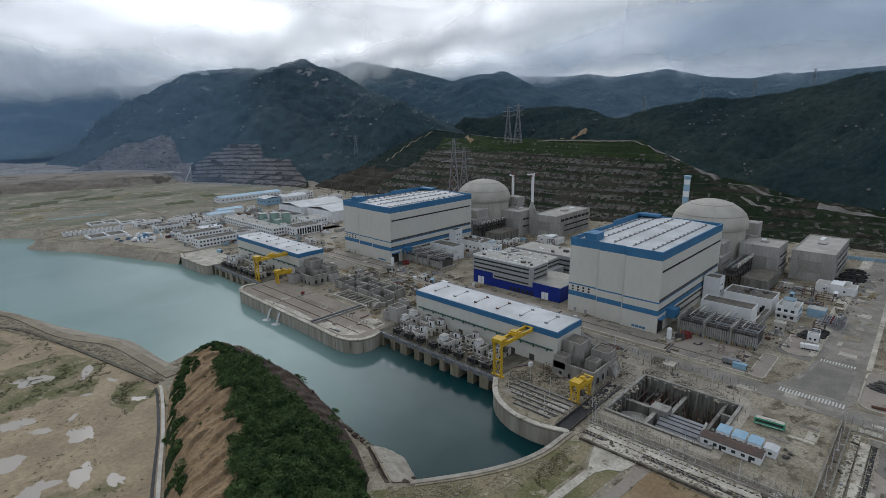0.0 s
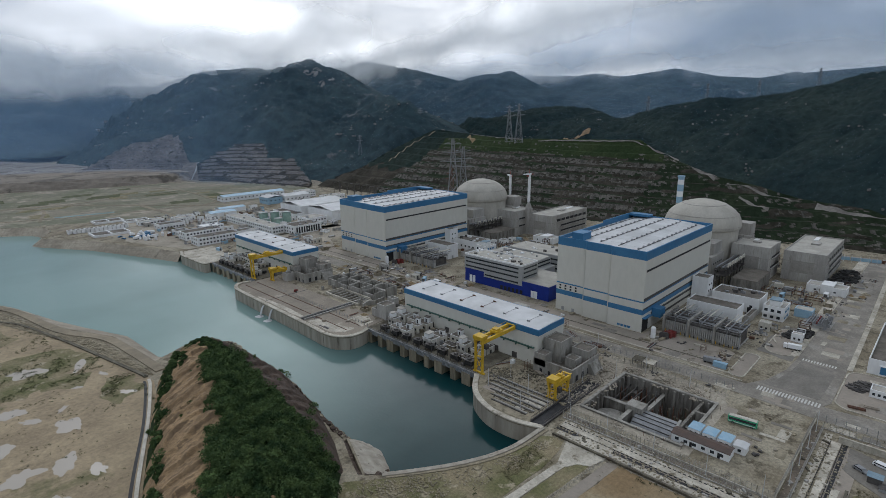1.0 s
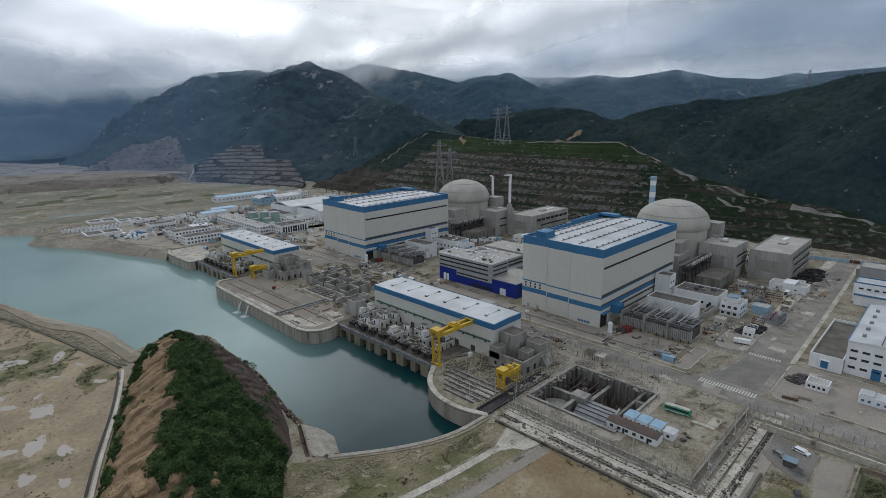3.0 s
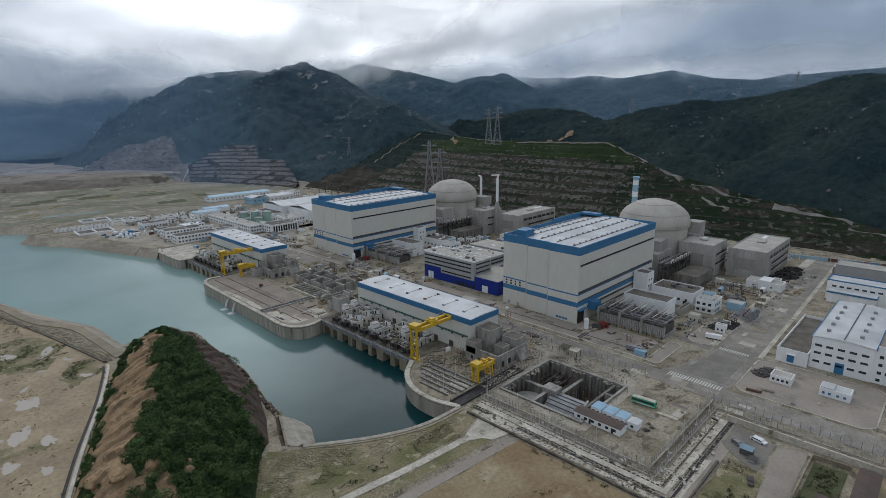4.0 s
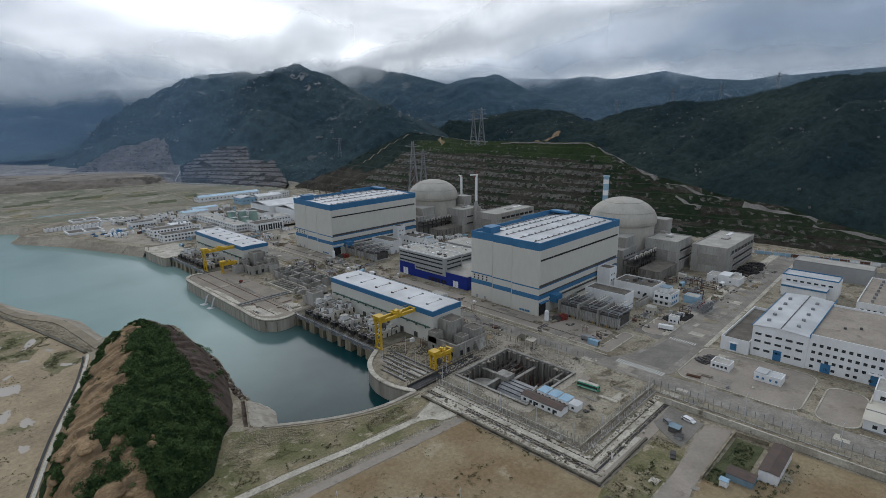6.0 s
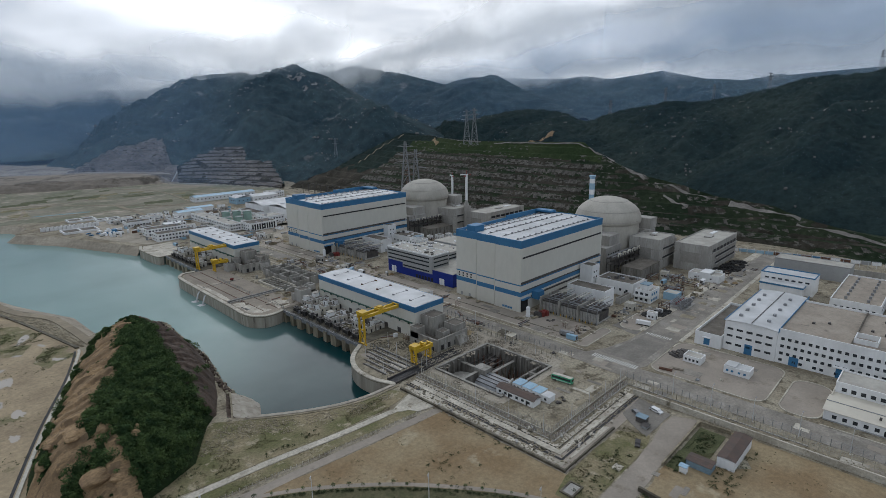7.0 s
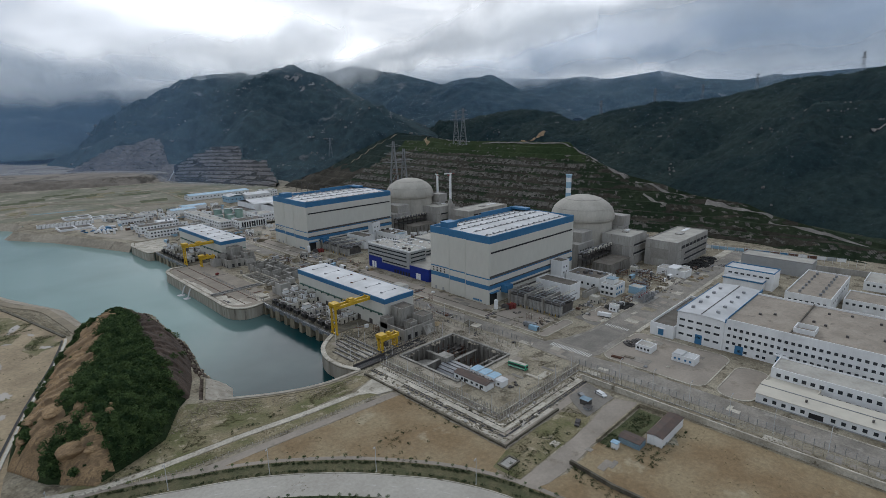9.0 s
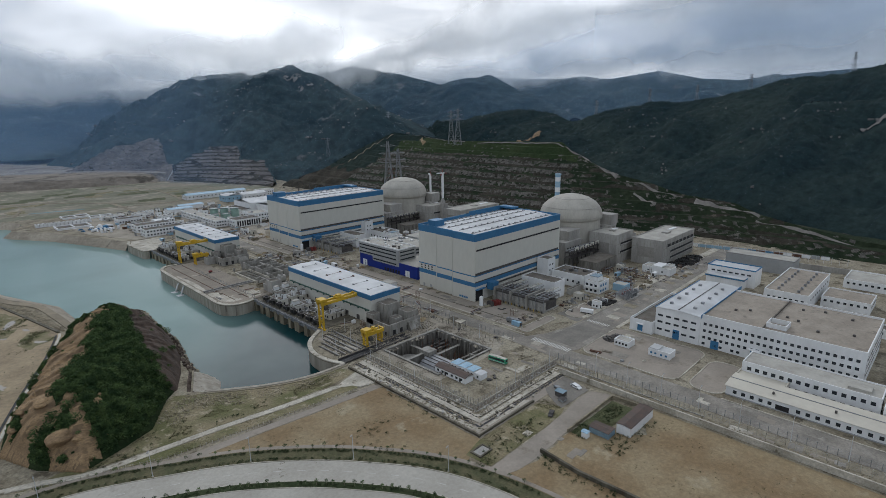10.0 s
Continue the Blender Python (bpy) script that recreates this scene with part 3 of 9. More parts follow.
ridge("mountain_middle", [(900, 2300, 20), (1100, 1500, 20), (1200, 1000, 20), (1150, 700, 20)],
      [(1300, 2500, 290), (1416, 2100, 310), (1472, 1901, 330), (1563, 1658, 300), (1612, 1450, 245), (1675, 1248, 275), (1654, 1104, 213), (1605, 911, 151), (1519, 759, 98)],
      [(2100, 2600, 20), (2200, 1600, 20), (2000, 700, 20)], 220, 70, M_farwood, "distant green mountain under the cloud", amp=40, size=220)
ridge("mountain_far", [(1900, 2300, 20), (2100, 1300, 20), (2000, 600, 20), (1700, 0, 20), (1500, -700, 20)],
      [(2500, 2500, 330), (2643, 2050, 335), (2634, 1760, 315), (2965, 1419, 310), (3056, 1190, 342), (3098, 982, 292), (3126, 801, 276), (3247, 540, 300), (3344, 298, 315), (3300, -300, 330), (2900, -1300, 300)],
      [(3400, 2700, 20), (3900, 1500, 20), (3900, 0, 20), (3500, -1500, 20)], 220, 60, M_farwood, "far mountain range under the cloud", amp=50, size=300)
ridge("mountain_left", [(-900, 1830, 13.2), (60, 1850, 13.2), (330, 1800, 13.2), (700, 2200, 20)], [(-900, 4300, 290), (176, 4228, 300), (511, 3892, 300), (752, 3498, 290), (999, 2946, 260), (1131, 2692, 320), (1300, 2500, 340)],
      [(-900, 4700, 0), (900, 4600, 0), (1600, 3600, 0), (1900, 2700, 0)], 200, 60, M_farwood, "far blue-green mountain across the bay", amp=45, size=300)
L_CREST = [(301, 1311, 20), (403, 1312, 73), (416, 1311, 68), (465, 1278, 85), (474, 1253, 84), (453, 1171, 36), (443, 1115, 19)]
R_CREST = [(418, 1039, 31), (484, 1076, 55), (541, 1093, 69), (568, 1046, 68), (542, 991, 42), (566, 932, 37), (539, 854, 18), (504, 782, 10)]


def behind(line):
    return [(x * 1.06, y * 1.06, z * 0.45 - 12) for x, y, z in line]


QUARRIES = [ridge("quarry_left", [(280, 1290, 13), (330, 1262, 13), (375, 1205, 13), (430, 1105, 11)], L_CREST, behind(L_CREST), 140, 90, M_quarry, "pale terraced quarry face below the mountain", amp=1.0, size=40, benches=1, power=1.0, fine=0.9, lift=8.0)]
QUARRIES.append(ridge("quarry_right", [(412, 1025, -1), (440, 962, -1), (466, 880, -1), (492, 776, -1)], R_CREST, behind(R_CREST), 160, 110, M_quarry, "terraced grey quarry face with benches", amp=1.0, size=40, benches=1, power=1.0, fine=0.8, lift=6.2))
for ob, nx, ny, lift in zip(QUARRIES, (139, 159), (90, 110), (8.0, 6.2)):
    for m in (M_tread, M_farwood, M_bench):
        ob.data.materials.append(m)
    for q in ob.data.polygons:
        c = q.center
        edge = noise.noise(c / 14) * 6
        # dark rows and treads put the benches' shade into the rock colour
        up = c.z / lift % 1.0
        if q.index // nx > ny * 0.70 + edge:
            q.material_index = 2
        elif lift < 7 and (up < 0.34 or noise.noise(c / 30) > 0.35):
            q.material_index = 3
        elif q.normal.z > 0.84:
            q.material_index = 1
        elif noise.noise(Vector((c.x / 9, c.y / 9, c.z / 3))) > 0.42:
            q.material_index = 3
gully = ridge("gully", [(392, 1075, 0), (405, 1048, -1), (425, 1028, -1)], [(436, 1150, 26), (455, 1125, 27), (478, 1092, 26)], [(470, 1200, 20), (490, 1160, 20), (520, 1110, 20)], 40, 30, M_quarry, "dark rocky gully between the quarry faces", amp=2.0, size=30, power=1.0, fine=0.8)
mesa = [(-300, 1180), (139, 1105), (210, 1075), (286, 1052), (350, 1040), (400, 1045), (440, 1090), (300, 1500), (100, 2000), (-900, 1900), (-900, 1250)]
s = Shape()
low, top = along([(x, y, -1) for x, y in mesa[:7]], 90), along([(x - 4, y + 26, 13.5) for x, y in mesa[:7]], 90)
s.sheet([[a.lerp(b, k / 6) + Vector((noise.noise(a * 0.03 + Vector((0, k * 0.3, 0))), noise.noise(a * 0.04), noise.noise(a * 0.05 + Vector((k, 0, 0))))) * (4 if 0 < k < 6 else 0) for a, b in zip(low, top)] for k in range(7)])
setting("terrace_cliff", s, M_terrace, "cut earth cliff of the fill terrace", "cliff")
setting("terrace_top", fill([[(p.x, p.y) for p in top] + mesa[7:]], 13.5), M_terrace, "pale levelled fill terrace", "ground")

# ---- building tools ----
PANES = {}


def panes(parent, face, where, us, zs, w, h, material=None, name="window", proud=0.1):
    """Windows or doors in a row on one face of a building; face is 'x' (facing -x) or 'y' (facing -y), where its plane."""
    material = material or M_glass
    key = (face, w, h, material.name, name, proud)
    if key not in PANES:
        s = Shape()
        if face == "x":
            s.box(-proud, -w / 2, 0, 0.3, w / 2, h)
        else:
            s.box(-w / 2, -proud, 0, w / 2, 0.3, h)
        PANES[key] = s.mesh(name, material)
    for z in zs:
        for u in us:
            ob = new(name, PANES[key])
            ob.parent = parent
            ob.location = (where, u, z) if face == "x" else (u, where, z)


def spread(a, b, n):
    return [a + (b - a) * (k + 0.5) / n for k in range(n)]


def block(name, label, category, x0, y0, x1, y1, h, wall=None, roof=None, parapet=0.7, group="", z=0.0, cap=None):
    """A flat-roofed building: walls, sunken roof and parapet coping."""
    wall, roof = wall or M_white, roof or M_greyroof
    t = thing(name, label, category, x0, y0, z, group=group)
    w, d = x1 - x0, y1 - y0
    th = 0.4
    s = Shape()
    s.box(0, 0, 0, w, d, h - parapet)
    part("wall", s, wall, t)
    s = Shape().box(0, 0, h - parapet, w, th, h).box(0, d - th, h - parapet, w, d, h).box(0, th, h - parapet, th, d - th, h).box(w - th, th, h - parapet, w, d - th, h)
    part("parapet", s, cap or wall, t)
    part("roof", Shape().box(th, th, h - parapet, w - th, d - th, h - parapet + 0.12), roof, t)
    return t


def hut(name, label, category, x0, y0, x1, y1, h, wall, roof, rise=0.8, turn=0.0, group="", over=0.25):
    """A small building with a low pitched roof along its longer side."""
    w, d = x1 - x0, y1 - y0
    t = thing(name, label, category, x0, y0, 0, turn, group)
    part("wall", Shape().box(0, 0, 0, w, d, h), wall, t)
    s = Shape()
    a, b = -over, over
    if w >= d:
        s.add([(a, a, h), (w + b, a, h), (w + b, d / 2, h + rise), (a, d / 2, h + rise), (w + b, d + b, h), (a, d + b, h), (a, a, h + .12), (w + b, a, h + .12), (w + b, d / 2, h + rise + .12), (a, d / 2, h + rise + .12), (w + b, d + b, h + .12), (a, d + b, h + .12)],
              [(6, 7, 8, 9), (9, 8, 10, 11), (0, 1, 7, 6), (5, 4, 10, 11), (1, 2, 8, 7), (2, 4, 10, 8), (0, 3, 9, 6), (3, 5, 11, 9), (0, 3, 2, 1), (3, 5, 4, 2)])
    else:
        s.add([(a, a, h), (a, d + b, h), (w / 2, d + b, h + rise), (w / 2, a, h + rise), (w + b, d + b, h), (w + b, a, h), (a, a, h + .12), (a, d + b, h + .12), (w / 2, d + b, h + rise + .12), (w / 2, a, h + rise + .12), (w + b, d + b, h + .12), (w + b, a, h + .12)],
              [(6, 7, 8, 9), (9, 8, 10, 11), (0, 1, 7, 6), (5, 4, 10, 11), (1, 2, 8, 7), (2, 4, 10, 8), (0, 3, 9, 6), (3, 5, 11, 9), (0, 3, 2, 1), (3, 5, 4, 2)])
    part("roof", s, roof, t)
    return t


# ---- turbine halls ----
def turbine_hall(y, wide):
    t = thing("turbine_hall", "tall beige clad turbine hall with blue bands and white roof", "turbine hall", 280.5, y, 0, group="turbine halls")
    foot = [(0, 0), (0, 20), (0.9, 20.6), (0.9, 36), (1.8, 36.6), (1.8, 55), (107, 55), (107, 0)]
    for name, z0, z1, m, lab in (("wall", 0, 10.2, M_beige, ""), ("band", 10.2, 13.2, M_blue, "blue cladding band"), ("wall", 13.2, 17.2, M_beige, ""), ("band", 17.2, 18.0, M_blue, "narrow blue band"),
                                 ("wall", 18.0, 41.4, M_beige, ""), ):
        part(name, Shape().prism(foot, z0, z1), m, t, lab)
    inner = [(0.7, 0.7), (0.7, 20), (1.6, 20.6), (1.6, 36), (2.5, 36.6), (2.5, 54.3), (106.3, 54.3), (106.3, 0.7)]
    n = len(foot)
    s = Shape().add([(x, yy, z) for z in (41.4, 46.3) for x, yy in foot] + [(x, yy, z) for z in (46.3, 43.6) for x, yy in inner],
                    [(i, (i + 1) % n, n + (i + 1) % n, n + i) for i in range(n)] + [(n + i, n + (i + 1) % n, 2 * n + (i + 1) % n, 2 * n + i) for i in range(n)] + [(2 * n + i, 2 * n + (i + 1) % n, 3 * n + (i + 1) % n, 3 * n + i) for i in range(n)])
    part("parapet", s, M_blue, t, "blue parapet band")
    roof = Shape()
    rows = []
    for j in range(13):
        v = j / 12
        rows.append([(2.5 + 103.8 * i / 20, 0.7 + 53.6 * v, 44.0 + 1.9 * math.sin(math.pi * v)) for i in range(21)])
    sheeting = part("roof", roof.sheet(rows), M_roof, t, "white metal roof")
    for k, v in enumerate((0.14, 0.34, 0.55, 0.76, 0.93)):
        yy = 0.7 + 53.6 * v
        zz = 44.0 + 1.9 * math.sin(math.pi * v)
        part("roof_rail", Shape().box(6, yy - 0.1, zz - 0.4, 102, yy + 0.1, zz + 0.3), M_darksteel, t)
        for i in range(14):
            x = 8 + i * 7 + (k % 2) * 2
            vent = part("ventilator", Shape().rod((x, yy, zz - 0.3), (x, yy, zz + 0.7), 0.5, n=8).rod((x, yy, zz + 0.7), (x, yy, zz + 1.1), 0.85, 0.5, n=8), M_steel, sheeting)
    for i in range(9):
        x = 12 + i * 11
        part("roof_seam", Shape().sheet([[(x - 0.1, 1 + 53 * j / 12, 44.06 + 1.9 * math.sin(math.pi * (0.3 + 53 * j / 12) / 53.6)), (x + 0.1, 1 + 53 * j / 12, 44.06 + 1.9 * math.sin(math.pi * (0.3 + 53 * j / 12) / 53.6))] for j in range(13)]), M_grey, sheeting)
    part("plant_box", Shape().box(4, 40, 43.6, 14, 47, 49.4).box(3.7, 39.7, 49.4, 14.3, 47.3, 49.8), M_blue, t, "blue rooftop plant box")
    part("parapet_raise", Shape().box(100, 40, 46.3, 107, 55, 47.8).box(60, 54.3, 46.3, 107, 55, 47.8), M_blue, t)
    # louvre slits of the long side
    part("louvre", Shape().box(1.5, -0.12, 34.6, 105, 0.3, 35.7), M_dark, t, "dark louvre slit")
    part("louvre", Shape().box(0.5, -0.12, 18.0, 105, 0.3, 19.6), M_darksteel, t, "dark louvre slit")
    part("louvre", Shape().box(0.5, -0.12, 12.9, 105, 0.3, 13.7), M_darksteel, t, "dark louvre slit")
    part("louvre", Shape().box(12, -0.16, 7.6, 86, 0.3, 8.9), M_darksteel, t, "dark louvre slit")
    part("louvre", Shape().box(25, -0.16, 3.6, 86, 0.3, 4.8), M_darksteel, t, "dark louvre slit")
    part("door", Shape().box(0.8, -0.1, 0, 8.5, 0.3, 8.0), M_dark, t, "tall dark equipment doorway")
    part("canopy", Shape().box(0.4, -2.0, 8.1, 9.5, 0, 8.5), M_blue, t, "shallow blue entrance canopy")
    part("plant_box", Shape().box(13, -5, 6.5, 20, 0, 11.5), M_blue, t, "blue wall-hung plant box")
    panes(t, "x", 1.8, spread(40, 54, 4), (13.7, 15.5), 1.2, 1.1, M_dark)
    t.scale = (0.95, wide, 1.0)
    panes(t, "x", 0.0, spread(6, 14, 4), (1.0,), 1.7, 1.2, M_blue, "vent_grille")
    panes(t, "x", 1.8, (43, 50), (0.2,), 1.8, 2.4, M_grey, "door")
    for yy in (20.3, 36.3):
        part("downpipe", Shape().box(-0.2 if yy < 30 else 0.7, yy - 0.15, 0, 0.1 if yy < 30 else 1.0, yy + 0.15, 41), M_beige, t)
    return t


for y, wide in ((102.5, 1.02), (321.0, 1.16)):
    turbine_hall(y, wide)


# ---- reactor buildings ----
def reactor(x, y, lab):
    t = thing("reactor_building", lab, "reactor building", x, y, 0, group="reactor buildings")
    part("containment_wall", Shape().spin([(25.6, 0), (25.6, 32.2)], 64), M_dome, t, smooth=False)
    prof = [(25.6, 32.2), (27.0, 32.9), (27.2, 35.0), (27.0, 37.5), (26.2, 40.2), (24.7, 43.0), (22.3, 45.8), (19.2, 48.2), (15.5, 50.3), (11.2, 51.9), (6.5, 53.0), (2.2, 53.5), (0.02, 53.6)]
    part("dome", Shape().spin(prof, 72), M_dome, t, "pale weathered concrete dome", smooth=True)
    for k in range(3):
        r, z = ((27.3, 35.2), (24.9, 43.0), (15.7, 50.3))[k]
        part("lift_joint", Shape().spin([(r - 0.1, z - 0.12), (r + 0.06, z - 0.12), (r + 0.06, z + 0.12), (r - 0.1, z + 0.12)], 72), M_conc, t)
    # front annex towers against the shell
    part("annex", Shape().box(-46, -24, 0, -21, 2, 20).box(-38, -22, 20, -21, -2, 28), M_conc, t, "raw grey concrete annex")
    part("annex", Shape().box(14, -31, 0, 26, -16, 26).box(18, -30, 26, 30, -16, 35).box(22, -14, 0, 34, 14, 31), M_conc, t, "raw grey concrete annex")
    part("annex", Shape().box(-20, 20, 0, 20, 40, 27).box(-40, 6, 0, -22, 34, 22), M_conc, t, "raw grey concrete annex")
    if True:
        panes(t, "y", -24, spread(-44, -24, 5), (14.0,), 1.6, 1.2, M_dark)
    return t


reactor(440, 128, "pale concrete domed reactor building beside the turbine hall")
reactor(432, 346, "weathered grey concrete domed reactor building with annex blocks")


def concrete_block(name, label, x0, y0, x1, y1, h, slots=True):
    t = thing(name, label, "concrete building", x0, y0, 0)
    w, d = x1 - x0, y1 - y0
    part("wall", Shape().box(0, 0, 0, w, d, h), M_conc, t)
    part("roof", Shape().box(0.5, 0.5, h, w - 0.5, d - 0.5, h + 0.15), M_paleroof, t, "pale stained flat roof")
    part("parapet", Shape().box(0, 0, h, w, 0.5, h + 0.9).box(0, d - 0.5, h, w, d, h + 0.9).box(0, 0.5, h, 0.5, d - 0.5, h + 0.9).box(w - 0.5, 0.5, h, w, d - 0.5, h + 0.9), M_conc, t)
    for z in (h * 0.35, h * 0.68):
        part("floor_joint", Shape().box(-0.06, -0.06, z, w, 0, z + 0.3).box(-0.06, 0, z, 0, d, z + 0.3), M_joint, t)
    for k in range(1, int(w / 5)):
        part("form_joint", Shape().box(k * 5, -0.05, 0, k * 5 + 0.2, 0, h), M_joint, t)
    for k in range(1, int(d / 5)):
        part("form_joint", Shape().box(-0.05, k * 5, 0, 0, k * 5 + 0.2, h), M_joint, t)
    for z in ((h * 0.72, h * 0.46, h * 0.2) if slots else (h * 0.66, h * 0.36)):
        u0 = w * (0.12 if z > h * 0.7 else 0.25)
        part("strip_opening", Shape().box(u0, -0.1, z, w * 0.97, 0.2, z + (2.4 if z > h * 0.7 else 1.5)), M_dark, t, "dark strip opening")
        part("ledge", Shape().box(u0 - 0.6, -1.0, z - 0.7, w, 0, z - 0.02), M_conc, t)
        if z > h * 0.7:
            for k in range(8):
                xx = u0 + (w * 0.97 - u0) * k / 7
                part("mullion", Shape().box(xx - 0.45, -0.5, z, xx + 0.45, 0, z + 2.4), M_conc, t)
    part("patch", Shape().box(-0.07, d * 0.25, h * 0.3, 0, d * 0.8, h * 0.72), M_joint, t, "darker patched concrete panel")
    part("roof_hatch", Shape().box(w * 0.5, d * 0.4, h, w * 0.62, d * 0.6, h + 1.2), M_conc, t)
    part("roof_hatch", Shape().box(w * 0.75, d * 0.55, h, w * 0.95, d * 0.66, h + 0.7), M_white, t)
    return t


for dy in (0, 222):
    concrete_block("safeguard_building", "raw grey concrete block building beside the dome", 428, 77 + dy, 458, 102 + dy, 24, False)
    t = concrete_block("stair_core", "narrow grey concrete stair block joined to the safeguard building", 458.3, 80 + dy, 470, 98 + dy, 19, False)
    panes(t, "y", 0, (3, 8), (5, 10, 15), 2.2, 1.4, M_dark)
    concrete_block("auxiliary_building", "boxy unpainted concrete building with openings under the roof", 446, 46 + dy, 513, 72 + dy, 20.5)
    # pipe bridge between the hall and the blocks
    t = thing("pipe_bridge", "dark steel pipe bridge with silver lagged pipes", "pipe bridge", 386, 92 + dy, 0)
    for k in range(7):
        part("trestle", Shape().box(k * 6.5, 0, 0, k * 6.5 + 0.5, 0.5, 15).box(k * 6.5, 7, 0, k * 6.5 + 0.5, 7.5, 15).box(k * 6.5, 0, 14.5, k * 6.5 + 0.5, 7.5, 15.1), M_darksteel, t)
    part("deck", Shape().box(0, 0, 10.5, 42, 7.5, 10.9).box(0, 0, 15.1, 42, 7.5, 15.4), M_darksteel, t)
    for k in range(4):
        part("pipe", Shape().rod((0, 1.2 + k * 1.7, 16.2), (42, 1.2 + k * 1.7, 16.2), 0.55, n=8), M_steel if k % 2 else M_darksteel, t, "lagged pipe")
    for k in range(5):
        part("expansion_loop", Shape().rod((4 + k * 8, 0.2, 16.2), (4 + k * 8, 0.2, 18.4), 0.5).rod((4 + k * 8, 0.2, 18.4), (8 + k * 8, 0.2, 18.4), 0.5).rod((8 + k * 8, 0.2, 18.4), (8 + k * 8, 0.2, 16.2), 0.5), M_limewash, t)
    t = thing("filler_building", "unfinished grey concrete plant block between the hall and the dome", "concrete building", 392, 60 + dy, 0)
    part("wall", Shape().box(0, 14, 0, 32, 30, 9), M_pitwall, t)
    part("roof", Shape().box(0, 14, 9, 32, 30, 9.3), M_greyroof, t)

# vent stack of the nearer unit
t = thing("vent_stack", "tall vent stack banded in blue and white", "chimney", 456, 153, 0)
for k, (z0, z1) in enumerate(((0, 46), (46, 51), (51, 55.5), (55.5, 61), (61, 65), (65, 67.5))):
    part("band", Shape().rod((0, 0, z0), (0, 0, z1), 2.4, n=20), (M_conc, M_bluetin, M_white, M_bluetin, M_white, M_bluetin)[k], t)
part("collar", Shape().spin([(2.4, 67.0), (2.9, 67.0), (2.9, 68.0), (2.4, 68.0)], 20), M_bluetin, t)


# ---- pump houses and intake ----
def pump_house(y):
    t = thing("pump_house", "long pump house with white roof and blue eaves band", "pump house", 208, y, 0, group="pump houses")
    part("wall", Shape().box(0, 0, 0, 22.5, 95.5, 15.4), M_beige, t)
    part("band", Shape().box(-0.15, -0.15, 15.4, 22.65, 95.65, 18.4), M_blue, t, "blue eaves band")
    part("roof", Shape().add([(0.3, 0.3, 18.45), (22.2, 0.3, 18.45), (22.2, 95.2, 18.45), (0.3, 95.2, 18.45), (11.2, 0.3, 18.9), (11.2, 95.2, 18.9)], [(0, 4, 5, 3), (4, 1, 2, 5), (0, 1, 4), (2, 3, 5)]), M_roof, t, "white metal roof")
    for k in range(6):
        v = 10 + k * 15
        part("roof_vent", Shape().box(5, v, 18.5, 17.5, v + 0.16, 18.95).box(5.6, v - 0.8, 18.5, 6.2, v + 1.0, 19.3).box(16.4, v - 0.8, 18.5, 17, v + 1.0, 19.3), M_rust if k in (2, 3) else M_steel, t)
    rail = part("crane_rail", Shape().box(-0.9, 2, 8.6, 0, 93, 9.1), M_railgreen, t, "green rail on brackets")
    for k in range(12):
        part("bracket", Shape().box(-0.9, 5 + k * 7.6, 7.6, 0, 5.4 + k * 7.6, 8.6), M_railgreen, rail)
    panes(t, "y", 0, (4.5,), (0,), 5.0, 8.0, M_dark, "door")
    panes(t, "y", 0, (8.8,), (0,), 2.6, 8.0, M_royal, "door_leaf")
    part("grille", Shape().box(8, -0.6, 9.5, 22, 0, 9.9), M_railgreen, t)
    panes(t, "x", 0, spread(8, 90, 7), (0,), 3.0, 3.2, M_darksteel, "door")
    return t


for y in (121.5, 343.5):
    pump_house(y)
rnd = random.Random(4)


def filter_unit(kind):
    """White-plastered filter block with dark roofs, hatches and a small penthouse."""
    t = thing("filter_block", "small white intake filter block with dark flat roof", "filter block", 0, 0, 0, group="intake filter blocks")
    part("wall", Shape().box(0, 0, 0, 7, 6.5, 4.2), (M_limewash, M_quay, M_stainwall)[kind], t)
    part("roof", Shape().box(0.3, 0.3, 4.2, 6.7, 6.2, 4.4), M_greyroof, t)
    part("parapet", Shape().box(0, 0, 4.2, 7, 0.18, 4.5).box(0, 6.32, 4.2, 7, 6.5, 4.5).box(0, 0.18, 4.2, 0.18, 6.32, 4.5).box(6.82, 0.18, 4.2, 7, 6.32, 4.5), M_white, t)
    if kind == 0:
        part("penthouse", Shape().box(3.6, 0.8, 4.4, 6.4, 3.4, 7.6), M_white, t)
        part("penthouse_roof", Shape().box(3.4, 0.6, 7.6, 6.6, 3.6, 7.9), M_greyroof, t)
        panes(t, "x", 3.6, (2.1,), (4.6,), 0.9, 2.0, M_dark, "door")
    elif kind == 1:
        part("hatch", Shape().box(1, 1, 4.4, 6, 5.5, 4.9), M_greyroof, t)
        part("machine", Shape().rod((2, 2, 4.9), (2, 2, 6.2), 0.7, n=10).box(3, 2, 4.9, 5, 4.4, 6.0), M_darksteel, t)
    else:
        part("penthouse", Shape().box(0.8, 2.4, 4.4, 5.2, 5.6, 6.6), M_white, t)
        part("penthouse_roof", Shape().box(0.6, 2.2, 6.6, 5.4, 5.8, 6.9), M_paleroof, t)
    panes(t, "x", 0, (1.6, 4.6), (1.4,), 1.3, 1.3, M_dark)
    panes(t, "y", 0, (3.4,), (0.0,), 1.4, 2.3, M_dark, "door")
    return t


proto_filter = [filter_unit(k) for k in range(3)]
used_filter = [False] * 3


def filter_block(kind, m):
    if not used_filter[kind]:
        used_filter[kind] = True
        proto_filter[kind].matrix_basis = m
        return
    copy_thing(proto_filter[kind], m)


